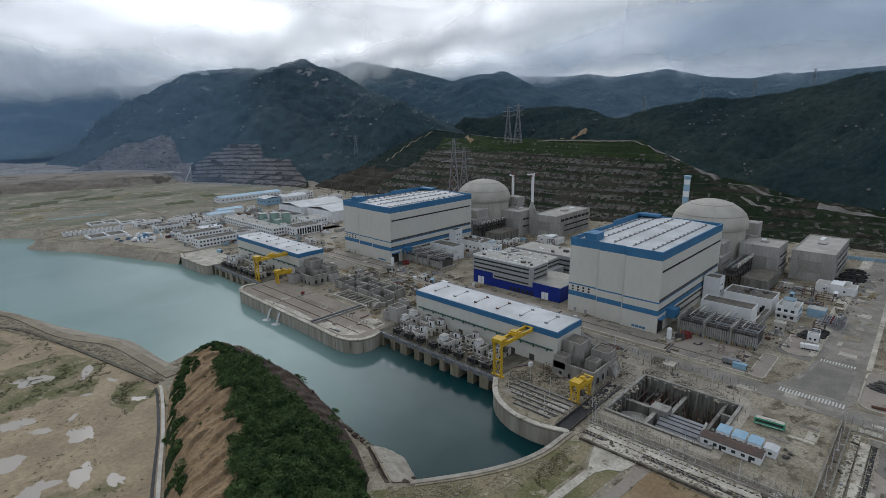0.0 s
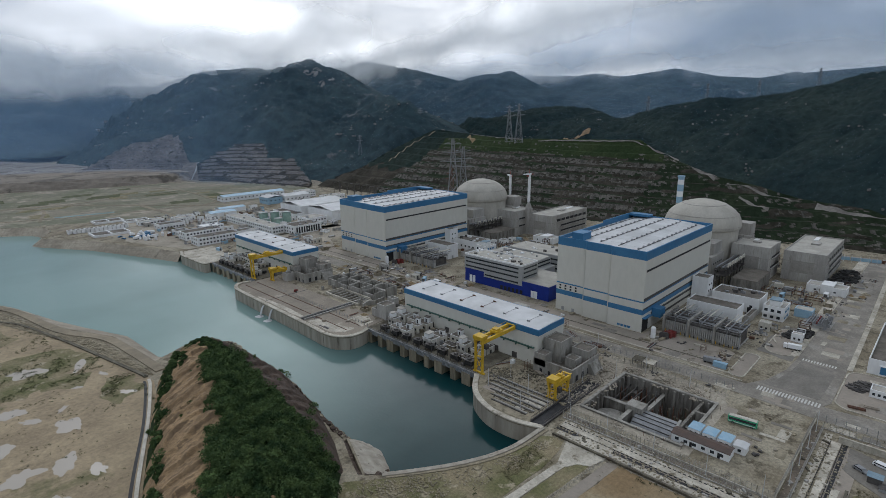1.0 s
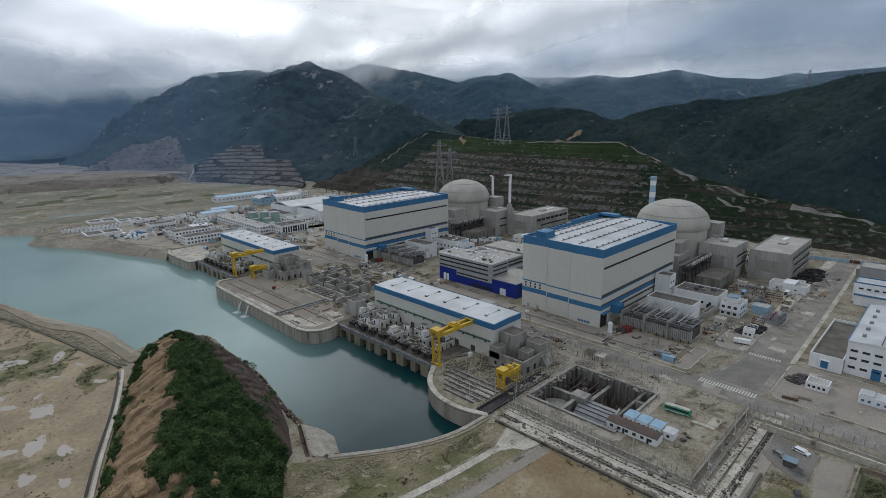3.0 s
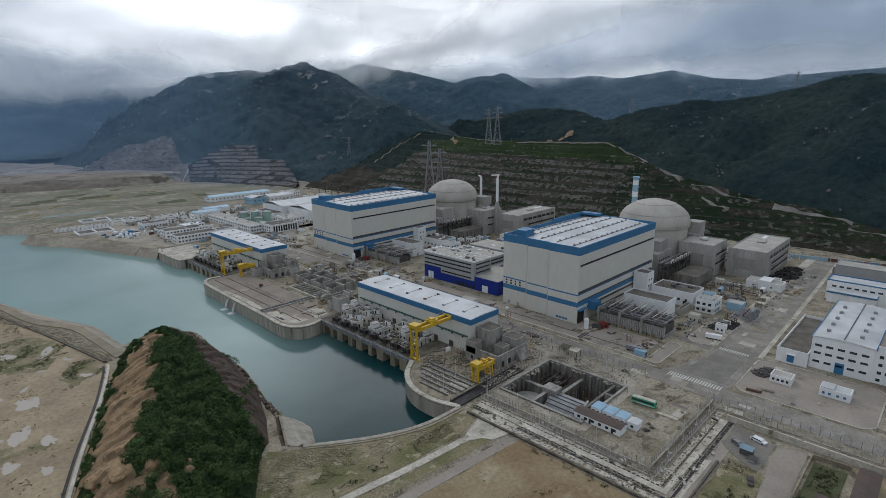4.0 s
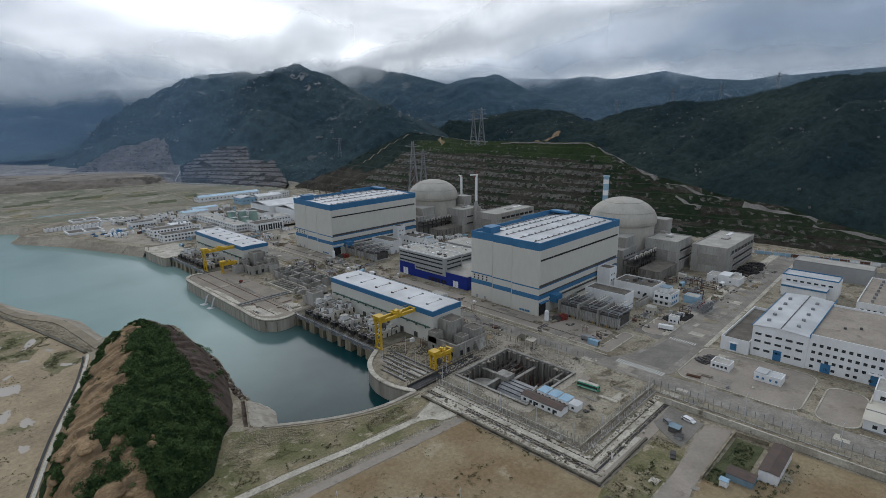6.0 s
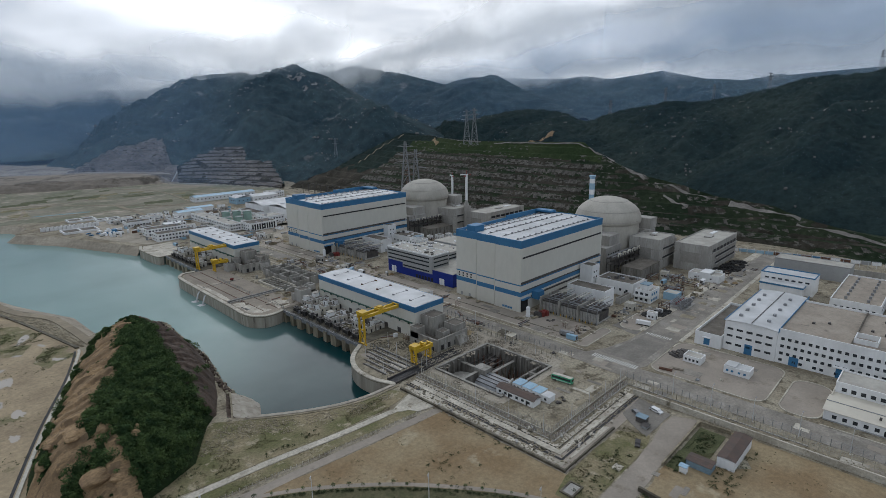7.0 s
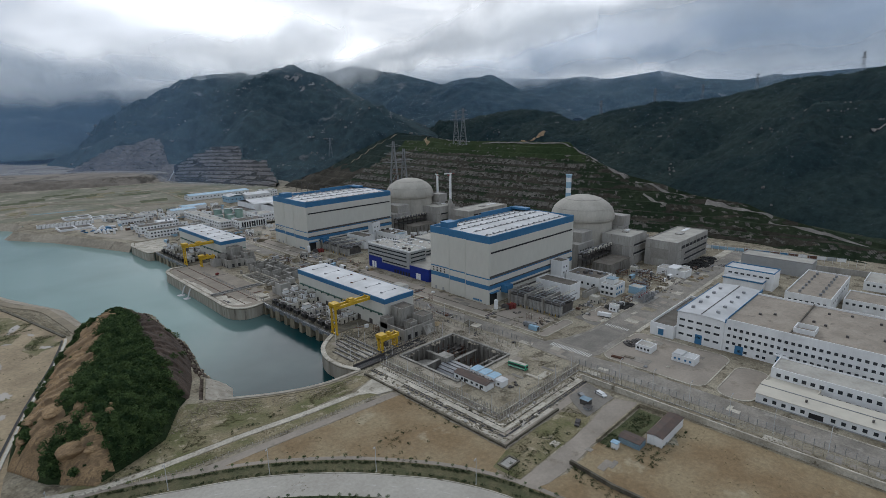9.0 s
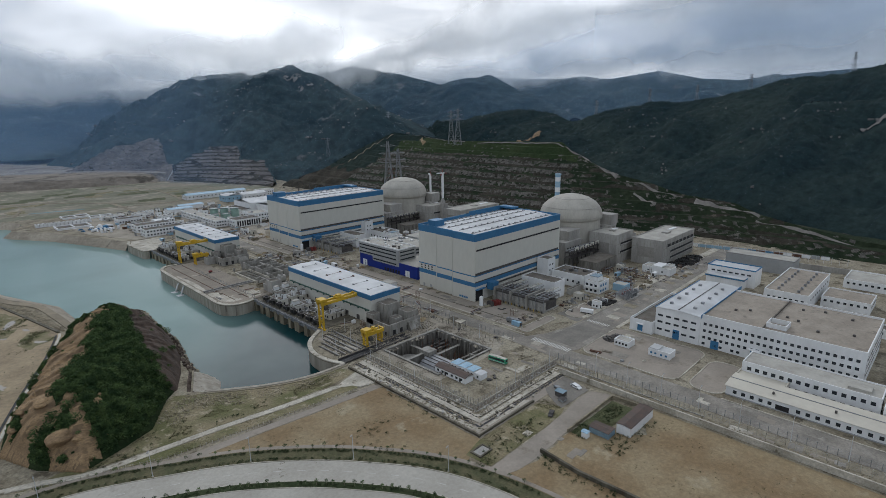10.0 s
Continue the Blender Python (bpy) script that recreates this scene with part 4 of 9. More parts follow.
def rack(x, y, z):
    t = thing("screen_machine", "black steel trash-screen machine on the intake deck", "machine", x, y, z, group="screen machines")
    part("frame", Shape().box(0, 0, 0, 0.3, 0.3, 3.6).box(2.6, 0, 0, 2.9, 0.3, 3.6).box(0, 4.7, 0, 0.3, 5, 3.6).box(2.6, 4.7, 0, 2.9, 5, 3.6).box(0, 0, 3.3, 2.9, 5, 3.6), M_darksteel, t)
    part("drum", Shape().rod((1.4, 0.4, 1.8), (1.4, 4.6, 1.8), 1.2, n=12), M_black, t)
    part("motor", Shape().box(0.6, 1.4, 3.6, 2.2, 2.8, 4.5), M_darksteel, t)


proto_rack = None
for y0 in (137, 354.5):
    t = thing("intake_deck", "concrete intake deck on piers with a railed front walkway", "intake deck", 181, y0, 0, group="intake decks")
    L = 83.5 if y0 < 200 else 73.5
    # deck coloured dark to paint the shade in the gaps between the blocks
    part("deck", Shape().box(0.4, 0, -1.2, 27, L, 0.25), M_pit, t)
    part("fascia", Shape().box(-0.2, 0, -2.4, 0.4, L, 0.25), M_steel, t)
    for k in range(9 if y0 < 200 else 8):
        v = 4 + k * 9.3
        part("pier", Shape().box(-0.6, v, -10, 6.9, v + (3.6 if k % 2 else 5.4), -1.2), M_quay, t, "water-stained concrete pier")
    for z in (0.75, 1.25):
        part("rail", Shape().box(-0.15, 0, z, -0.05, L, z + 0.1), M_steel, t)
    for k in range(int(L / 1.5)):
        part("rail_post", Shape().box(-0.17, k * 1.5, 0.25, -0.03, k * 1.5 + 0.14, 1.35), M_steel, t)
    for k in range(int(L / 3.2)):
        part("brace", Shape().rod((-0.35, k * 3.2, -2.3), (-0.35, k * 3.2 + 1.6, 0.1), 0.16, n=4).rod((-0.35, k * 3.2 + 1.6, 0.1), (-0.35, k * 3.2 + 3.2, -2.3), 0.16, n=4), M_steel, t)
    for j, xx in enumerate((186.5, 194.2, 200.6)):
        for k in range(8 if y0 < 200 else 7):
            kind = rnd.choice((0, 1, 2, 1, 0))
            if (j == 0 and k % 3 == 1) or rnd.random() < 0.16:
                continue
            yy = y0 + 9.6 + k * 9.0 + rnd.uniform(-0.8, 0.8)
            sc = rnd.uniform(0.78, 1.0)
            filter_block(kind, pose(xx + rnd.uniform(-0.6, 0.6), yy, 0.25, 0, 0, 0) @ Matrix.Diagonal((rnd.uniform(0.74, 0.98), sc * rnd.uniform(0.9, 1.3), (0.62 if kind == 1 else 1.0) * rnd.uniform(0.72, 1.08), 1)))
    for k in range(8 if y0 < 200 else 7):
        rack(183.2, y0 + 5.6 + k * 9.0, 0.25)
    for k in range(34):
        t = thing("deck_crate", "grey steel equipment box on the intake deck", "equipment box", 193 + rnd.uniform(-9, 12), y0 + rnd.uniform(8, 70), 0.25, rnd.choice((0, 0, 90)), "equipment boxes")
        part("body", Shape().box(0, 0, 0, 2.2, 1.4, rnd.uniform(0.8, 2.4)), rnd.choice((M_steel, M_conc, M_darksteel, M_black, M_darksteel, M_quay)), t)


def gantry(x, y, span, h, length, lab, wide=4.0, rear=True):
    """Yellow goliath crane: twin girders along x on braced legs."""
    t = thing("gantry_crane", lab, "gantry crane", x, y, 0, group="yellow gantry cranes")
    for k in (0, wide):
        part("girder", Shape().box(-1, k - 0.5, h - 1.7, length, k + 0.5, h), M_yellow, t)
    part("end_beam", Shape().box(-1, -0.5, h, 0.4, wide + 0.5, h + 0.5).box(length - 1, -0.5, h, length, wide + 0.5, h + 0.5), M_yellow, t)
    for x0 in (0, span) if rear else (0,):
        for k in (0, wide):
            part("leg", Shape().box(x0 - 0.45, k - 0.45, 0.8, x0 + 0.45, k + 0.45, h - 1.7), M_yellow, t)
        part("cross_brace", Shape().rod((x0, 0, 1), (x0, wide, h * 0.5), 0.2, n=4).rod((x0, wide, h * 0.5), (x0, 0, h - 2), 0.2, n=4).rod((x0, wide, 1), (x0, 0, h * 0.5), 0.2, n=4).box(x0 - 0.3, 0, h * 0.48, x0 + 0.3, wide, h * 0.52), M_yellow, t)
        part("sill_beam", Shape().box(x0 - 0.5, -1.2, 0.0, x0 + 0.5, wide + 1.2, 0.9), M_yellow, t)
    part("trolley", Shape().box(length * 0.42, 0, h, length * 0.62, wide, h + 1.1).box(length * 0.45, 0.6, h + 1.1, length * 0.56, wide - 0.6, h + 1.9), M_yellow, t)
    part("machine_house", Shape().box(-1.4, -0.6, h + 0.3, 3.0, wide + 0.6, h + 2.0), M_yellow, t, "yellow machine house over the leg")
    part("cab", Shape().box(0.6, -1.8, h - 4.2, 2.4, -0.1, h - 2.0), M_darksteel, t)
    part("handrail", Shape().box(-1, -1.1, h + 0.9, length, -1.0, h + 1.0).box(-1, wide + 1.0, h + 0.9, length, wide + 1.1, h + 1.0), M_yellow, t)
    return t


gantry(183.2, 135.5, 23, 17, 24.9, "tall yellow gantry crane on the intake deck", 4.2, False)
gantry(183.2, 358, 23, 17, 24.9, "tall yellow gantry crane on the far intake deck", 4.2, False)
gantry(186.0, 97.5, 10, 8.0, 11.5, "small yellow gantry crane over the rail track", 3.2)
gantry(190.0, 342.5, 10, 8.0, 11.5, "small yellow gantry crane on the far quay", 3.2)


def raw_blocks(name, x, y, lab, boxes):
    t = thing(name, lab, "concrete structure", x, y, 0)
    for b in boxes:
        w = max(b[3] - b[0], b[4] - b[1])
        x0, y0, z0, x1, y1, z1 = b
        part("cell", Shape().box(x0, y0, z0, x1, y0 + 0.6, z1).box(x0, y1 - 0.6, z0, x1, y1, z1).box(x0, y0 + 0.6, z0, x0 + 0.6, y1 - 0.6, z1).box(x1 - 0.6, y0 + 0.6, z0, x1, y1 - 0.6, z1), M_conc, t)
        # raised dark floor paints the shade inside the open cell
        part("cell_floor", Shape().box(x0 + 0.6, y0 + 0.6, z0, x1 - 0.6, y1 - 0.6, z1 - rnd.uniform(0.5, 2.0)), M_greyroof, t)


def outfall(x, y, lab):
    """Raw concrete outfall structure: a walled court with block houses round it."""
    t = thing("outfall_block", lab, "concrete structure", x, y, 0)
    part("court_wall", Shape().box(0, 0, 0, 24, 0.8, 6.8).box(0, 20.2, 0, 24, 21, 6.8).box(0, 0.8, 0, 0.8, 20.2, 6.8).box(23.2, 0.8, 0, 24, 20.2, 5.2), M_rawconc, t)
    part("court_floor", Shape().box(0.8, 0.8, 0, 23.2, 20.2, 3.6), M_greyroof, t, "brown court floor")
    for x0, y0, x1, y1, h in ((0, 14.5, 5.5, 20.6, 9.6), (8.5, 11.5, 18.5, 20.8, 14.2), (15.5, 1.0, 23.6, 9.8, 10.4), (7.5, 3.0, 13.0, 8.6, 8.2), (18.7, 12.0, 23.8, 18.5, 9.0)):
        part("block_house", Shape().box(x0, y0, 3.6, x1, y0 + 0.5, h).box(x0, y1 - 0.5, 3.6, x1, y1, h).box(x0, y0 + 0.5, 3.6, x0 + 0.5, y1 - 0.5, h).box(x1 - 0.5, y0 + 0.5, 3.6, x1, y1 - 0.5, h), M_rawconc, t)
        part("block_roof", Shape().box(x0 + 0.5, y0 + 0.5, 3.6, x1 - 0.5, y1 - 0.5, h - 0.5), M_greyroof, t)
    for k in range(4):
        part("doorway", Shape().box(-0.06, 2.2 + k * 4.6, 0.1, 0.3, 3.6 + k * 4.6, 2.4), M_dark, t)
        part("opening", Shape().box(3 + k * 5.2, -0.06, 0.4, 5 + k * 5.2, 0.3, 3.2), M_dark, t)
    part("ramp", Shape().add([(14, -4, 0), (22, -4, 0), (22, 0, 0), (14, 0, 0), (14, -1, 5.2), (22, -1, 5.2), (22, 0, 5.2), (14, 0, 5.2)], [(0, 1, 5, 4), (4, 5, 6, 7), (0, 4, 7, 3), (1, 2, 6, 5)]), M_rawconc, t, "sloping concrete buttress")
    for k in range(9):
        part("starter_bar", Shape().rod((1 + k * 2.6, 0.4, 6.8), (1.2 + k * 2.6, 0.4, 8.0), 0.08, n=4), M_rust, t)


outfall(203, 99.5, "unfinished bare concrete outfall blocks beside the pump house")
outfall(203, 320, "unfinished bare concrete outfall blocks beside the far pump house")
raw_blocks("valve_block", 196, 221, "bare concrete valve chamber cells at the quay", [(0, 0, 0, 8, 8, 9), (8.3, 0, 0, 14, 12, 6), (0, 8.3, 0, 8, 13, 5), (10, 4, 6.2, 14, 10, 10)])
# unfinished water chambers between the pump houses
t = thing("chamber_foundation", "open unfinished concrete water chambers with rows of walls", "foundation", 200, 246, 0)
for k, (y0, y1) in enumerate(((6, 19), (20, 33), (34, 47), (48, 60))):
    for x0, x1, h in ((13, 22, 5.5 + k % 2), (23, 32, 6.5 - k % 2)):
        part("chamber_wall", Shape().box(x0, y0, 0, x1, y0 + 0.7, h).box(x0, y1 - 0.7, 0, x1, y1, h - 0.8).box(x0, y0 + 0.7, 0, x0 + 0.7, y1 - 0.7, h - 1.5).box(x1 - 0.7, y0 + 0.7, 0, x1, y1 - 0.7, h), M_rawconc, t)
        part("chamber_floor", Shape().box(x0 + 0.7, y0 + 0.7, 0, x1 - 0.7, y1 - 0.7, 0.4), M_greyroof, t)
        for j in range(4):
            part("buttress", Shape().box(x1 - 1.7, y0 + 1.6 + j * 3.0, 0, x1 - 0.7, y0 + 2.3 + j * 3.0, h - 0.6), M_rawconc, t)
part("basin_rim", Shape().box(0, 8, 0, 12, 9, 1.4).box(0, 43, 0, 12, 44, 1.4).box(0, 9, 0, 1, 43, 1.4).box(11, 9, 0, 12, 43, 2.2), M_slab, t, "pale concrete basin rim")
part("basin_floor", Shape().box(1, 9, 0, 11, 43, 0.35), M_pit, t, "dark basin floor")
for k in range(7):
    part("cross_beam", Shape().box(1, 13 + k * 4.4, 0.9, 11, 13.7 + k * 4.4, 1.5), M_rawconc, t)
for k in range(12):
    xx, yy = rnd.uniform(1, 31), rnd.uniform(-2, 62)
    part("pier_stub", Shape().box(xx, yy, 0, xx + 1.2, yy + 1.8, rnd.uniform(2, 5)), M_rawconc, t)
part("curved_wall", strip(smoothed([(0, 2, 0), (6, 4, 0), (11, 1, 0), (18, 3, 0)], 5), 0.5, 0, 3.0), M_rawconc, t)

# ---- blue electrical building between the halls ----
t = thing("electrical_building", "office block with royal blue ground storey and grey strip-windowed upper floors", "office building", 288.5, 168, 0)
part("ground_storey", Shape().box(0, 0, 0, 32, 72, 9.6), M_royal, t, "royal blue clad ground storey")
part("low_roof", Shape().box(0.3, 0.3, 9.6, 31.7, 71.7, 9.9), M_paleroof, t)
part("upper_wall", Shape().box(-0.4, 21, 9.9, 18, 72.4, 19.6), M_grey, t, "grey clad upper storeys")
part("upper_wall", Shape().box(-0.45, 21, 6.2, -0.05, 54, 9.9), M_grey, t)
for z in (7.4, 11.2, 14.4, 17.2):
    part("strip_window", Shape().box(-0.6, 24, z, -0.4, 71 if z > 9 else 53, z + 1.0), M_glass, t)
    if z > 10:
        part("strip_window", Shape().box(1.5, 20.8, z, 16.5, 21.0, z + 1.0), M_glass, t)
part("upper_roof", Shape().box(0.2, 21.6, 19.6, 17.4, 71.8, 19.9), M_paleroof, t)
part("parapet", Shape().box(-0.4, 21, 19.6, 18, 21.5, 20.6).box(-0.4, 71.9, 19.6, 18, 72.4, 20.6).box(-0.4, 21.5, 19.6, 0.1, 71.9, 20.6).box(17.5, 21.5, 19.6, 18, 71.9, 20.6), M_white, t)
part("rear_wing", Shape().box(25, 30, 9.6, 48, 74, 15.5), M_grey, t)
part("rear_roof", Shape().box(25.4, 30.4, 15.5, 47.6, 73.6, 15.9), M_paleroof, t)
part("rear_base", Shape().box(32.2, 26, 0, 48, 74, 9.6), M_grey, t)
for z in (10.6, 13.2):
    part("strip_window", Shape().box(26, 29.8, z, 47, 30.0, z + 1.0), M_glass, t)
    part("strip_window", Shape().box(24.8, 31, z, 25.0, 73, z + 1.0), M_glass, t)
part("rear_wing", Shape().box(54, 14, 0, 78, 74, 15.0), M_grey, t)
for z in (4.5, 8.0, 11.5):
    part("strip_window", Shape().box(53.85, 16, z, 54, 72, z + 1.1), M_glass, t)
    part("strip_window", Shape().box(55, 13.85, z, 77, 14, z + 1.1), M_glass, t)
for k in range(10):
    xx, yy = rnd.uniform(56, 74), rnd.uniform(18, 70)
    part("roof_unit", Shape().box(xx, yy, 15.4, xx + rnd.uniform(1, 3), yy + rnd.uniform(1, 4), 15.4 + rnd.uniform(0.5, 1.6)), rnd.choice((M_steel, M_darksteel, M_white)), t)
part("rear_roof", Shape().box(54.4, 14.4, 15.0, 77.6, 73.6, 15.4), M_paleroof, t)
for k in range(16):
    xx, yy = rnd.uniform(2, 15), rnd.uniform(24, 69)
    part("roof_unit", Shape().box(xx, yy, 19.9, xx + rnd.uniform(0.8, 2.4), yy + rnd.uniform(0.8, 3), 19.9 + rnd.uniform(0.5, 1.4)), rnd.choice((M_white, M_steel, M_darksteel)), t)
for k in range(14):
    xx, yy = rnd.uniform(27, 44), rnd.uniform(33, 70)
    part("roof_unit", Shape().box(xx, yy, 15.9, xx + rnd.uniform(0.8, 3), yy + rnd.uniform(0.8, 3), 15.9 + rnd.uniform(0.5, 1.4)), rnd.choice((M_white, M_steel)), t)
panes(t, "x", 0, (63.5, 66.5), (0,), 2.4, 5.2, M_white, "door")
panes(t, "x", 0, (10, 12.6), (0,), 2.4, 4.8, M_white, "door")
panes(t, "x", 0, spread(20, 40, 6), (0.3,), 2.2, 2.8, M_dark, "door")

# ---- white service buildings beside each hall ----
for dy in (0, 222):
    t = block("stair_tower", "slim white stair tower with dark cap beside the turbine hall", "stair tower", 351, 92 + dy, 361, 101.5 + dy, 17.5, M_white, M_greyroof)
    panes(t, "y", 0, (3, 6.5), (8, 12), 1.2, 1.2, M_dark)
    t = block("service_building", "white windowed service building with cluttered dark roof", "service building", 354, 63 + dy, 372, 90 + dy, 9.5, M_white, M_greyroof)
    panes(t, "x", 0, spread(2, 25, 5), (3.2,), 1.5, 1.6)
    panes(t, "x", 0, (5.0,), (0.1,), 2.2, 3.4, M_dark, "door")
    for k in range(8):
        xx, yy = rnd.uniform(1.5, 14), rnd.uniform(2, 23)
        part("roof_unit", Shape().box(xx, yy, 8.9, xx + rnd.uniform(1, 3), yy + rnd.uniform(1, 3), 8.9 + rnd.uniform(0.6, 2)), rnd.choice((M_steel, M_darksteel, M_white)), t)
    t = block("switch_house", "plain white switch house with a dark flat roof", "switch house", 320, 66 + dy, 333, 93 + dy, 12, M_white, M_greyroof)
    panes(t, "x", 0, (22,), (1.5,), 2.0, 1.2)
    panes(t, "y", 0, (6.0,), (0,), 2.0, 2.6, M_grey, "door")
    t = block("control_lodge", "white and pale blue two-storey lodge", "service building", 350, 49 + dy, 364, 60 + dy, 8.5, M_white, M_paleroof)
    panes(t, "x", 0, spread(1, 11, 3), (1.2, 5.0), 1.8, 1.6)
    panes(t, "y", 0, spread(1, 11, 3), (1.2, 5.0), 1.8, 1.6, M_blue)
    part("penthouse", Shape().box(3, 3, 7.9, 10, 8.6, 11.2), M_white, t)
    part("penthouse_roof", Shape().box(2.7, 2.7, 11.2, 10.3, 8.9, 11.5), M_wetblue, t)
    part("balcony", Shape().box(-1.6, 0, 3.9, 0, 11, 4.2).box(-1.6, 0, 4.2, -1.5, 11, 5.2), M_white, t)
    t = block("blue_shed", "small light blue metal shed in the yard", "shed", 366, 38 + dy, 374, 47 + dy, 5, M_bluetin, M_paleroof, 0.3)
    t = block("low_store", "long low white store with a parapet", "store", 424, 30 + dy, 436, 52 + dy, 5.5, M_white, M_paleroof)
    part("parapet_step", Shape().box(0, 7, 5.5, 12, 14, 6.6), M_white, t)
    panes(t, "x", 0, (6, 17), (2,), 1.2, 1.0)
    t = block("link_shed", "white low link shed beside the service building", "shed", 336, 63 + dy, 352, 66 + dy, 4, M_conc, M_greyroof)
    # transformer bays: blast walls, tanks, radiators, bushings
    for k in range(3):
        y0 = 56 + dy + k * 13.2
        t = thing("transformer", "grey power transformer between concrete blast walls", "transformer", 293, y0, 0, group="power transformers")
        part("blast_wall", Shape().box(-1.6, 12.0, 0, 19, 12.9, 9.6), M_rawconc, t)
        tank = part("tank", Shape().box(3.8, 1, 0.8, 16, 10.5, 6.2).box(6, 2.5, 6.2, 14, 9, 7.4), M_darksteel, t)
        part("plinth", Shape().box(1, 0.5, 0, 18, 11.5, 0.8), M_conc, t)
        head = part("header", Shape().box(0.2, 0.4, 6.6, 3.8, 11.9, 7.0), M_darksteel, t)
        for j in range(11):
            part("radiator", Shape().box(0.4, 0.6 + j * 1.05, 0.9, 3.4, 1.35 + j * 1.05, 6.6), M_radiator, head)
        grate = part("grating", Shape().box(0.0, 0.3, 7.4, 4.6, 11.9, 7.6).box(9.5, 0.3, 7.6, 17.5, 11.9, 7.8), M_darksteel, t, "dark steel roof grating")
        for j in range(6):
            part("fan", Shape().rod((2.2, 1.4 + j * 1.9, 7.6), (2.2, 1.4 + j * 1.9, 8.0), 0.7, n=10), M_darksteel, grate)
        part("conservator", Shape().rod((7, 1.5, 7.2), (7, 9.5, 7.2), 0.8, n=10), M_steel, t)
        for j in range(3):
            part("bushing", Shape().rod((11, 3.2 + j * 2.4, 5.6), (11, 3.2 + j * 2.4, 9.0), 0.35, 0.15, n=6), M_rust, tank)
        for j in (0.3, 6.4):
            part("gantry_frame", Shape().box(0.2, j, 0, 0.6, j + 0.4, 9.0).box(0.2, j, 8.6, 18, j + 0.4, 9.0), M_steel, t)
        for j in range(5):
            part("frame_beam", Shape().box(0.6 + j * 4.0, 0.3, 8.7, 0.9 + j * 4.0, 12.2, 9.0), M_steel, t)
        for j in range(6):
            part("fence_post", Shape().box(-0.8, 0.6 + j * 2.1, 0, -0.6, 0.9 + j * 2.1, 1.6), M_yellow if j % 2 else M_dark, t)
        part("pipe", Shape().rod((12, 6, 10.0), (26, 6, 10.0), 0.34, n=8), M_limewash, t, "white bus duct")
        part("pipe", Shape().rod((3, 8.5, 9.6), (26, 8.5, 9.6), 0.22, n=6), M_limewash, t, "white bus duct")
        part("pipe", Shape().rod((8, 3, 9.4), (24, 3, 9.4), 0.3, n=6), M_steel, t)
    # small yard tank
    t = thing("storage_tank", "slim white upright gas tank at the hall corner", "tank", 277.8, 94.5 + dy, 0)
    part("shell", Shape().spin([(1.3, 0.4), (1.3, 6.0), (0.9, 6.6), (0.1, 6.9)], 16), M_white, t)
    part("foot", Shape().box(-1, -1, 0, 1, 1, 0.4), M_conc, t)
    for k in range(3):
        t = thing("cooling_unit", "dark red and grey machine unit at the hall door", "machine", 281 + k * 2.6, 88 + dy - k * 1.0, 0)
        part("body", Shape().box(0, 0, 0, 2.2, 4.5, 2.8).box(0.3, 0.5, 2.8, 1.8, 3.5, 3.4), M_red if k else M_darksteel, t)
    # silver pipework yard
    t = thing("pipe_manifold", "dense yard of silver pipes, small vessels and red valves", "pipework", 352, 28 + dy, 0)
    for k in range(9):
        part("vessel", Shape().rod((k * 1.9, rnd.uniform(0, 2), 0), (k * 1.9, rnd.uniform(0, 2), rnd.uniform(4, 7)), 0.6, n=8), M_steel, t)
        part("pipe", Shape().rod((k * 1.9, 0, 2.2), (k * 1.9, 11, 2.2), 0.3, n=6).rod((0, k * 1.2, 3.4), (17, k * 1.2, 3.4), 0.25, n=6), M_steel, t)
        if k % 2:
            part("valve", Shape().box(k * 1.9 - 0.5, 5, 2.4, k * 1.9 + 0.5, 6, 3.8), M_red, t)
    part("base_slab", Shape().box(-1, -1, 0, 18, 13, 0.3), M_conc, t)

# ---- quays, roads and yards ----
for name, line in (("quay_wall_south", QUAY_S), ("quay_wall_middle", QUAY_M), ("quay_wall_north", QUAY_N)):
    wall_down(name, line, -10, M_quaywall, "water-stained concrete quay wall", 1.6, 0.25)
for name, line in (("quay_coping_south", QUAY_S), ("quay_coping_middle", QUAY_M), ("quay_coping_north", QUAY_N)):
    wall_down(name, line, 0.25, M_slab, "pale concrete coping along the quay edge", 2.4, 0.75)
for k, (y0, y1) in enumerate(((137, 220.5), (354, 428))):
    # shade below the deck is put into the wall colour
    setting("intake_back_wall", Shape().box(187.6, y0, -10, 188.4, y1, -0.02), M_pit, "concrete back wall darkened for the shade under the intake deck", "quay wall")
wall_down("dam_wall", smoothed([(x, y, 0) for x, y in DAM], 4), -10, M_quaywall, "curved stone dam wall closing the basin", 1.8, 0.6)
wall_down("dam_parapet", smoothed([(x + 0.3, y - 1.8, 0) for x, y in DAM], 4), 0, M_rubble, "rubble verge along the dam", 1.2, 0.35)


def patch(name, poly, material, label, z=0.06, category="ground"):
    return setting(name, Shape().prism(poly, -0.3, z), material, label, category)


def wavy(poly, n=60, amp=1.2, seed=0):
    """A closed outline with an uneven edge."""
    pts = along([(x, y, 0) for x, y in poly + poly[:1]], n)[:-1]
    return [(p.x + amp * noise.noise(Vector((p.x * 0.13, p.y * 0.13, seed))), p.y + amp * noise.noise(Vector((p.x * 0.13, p.y * 0.13, seed + 7)))) for p in pts]


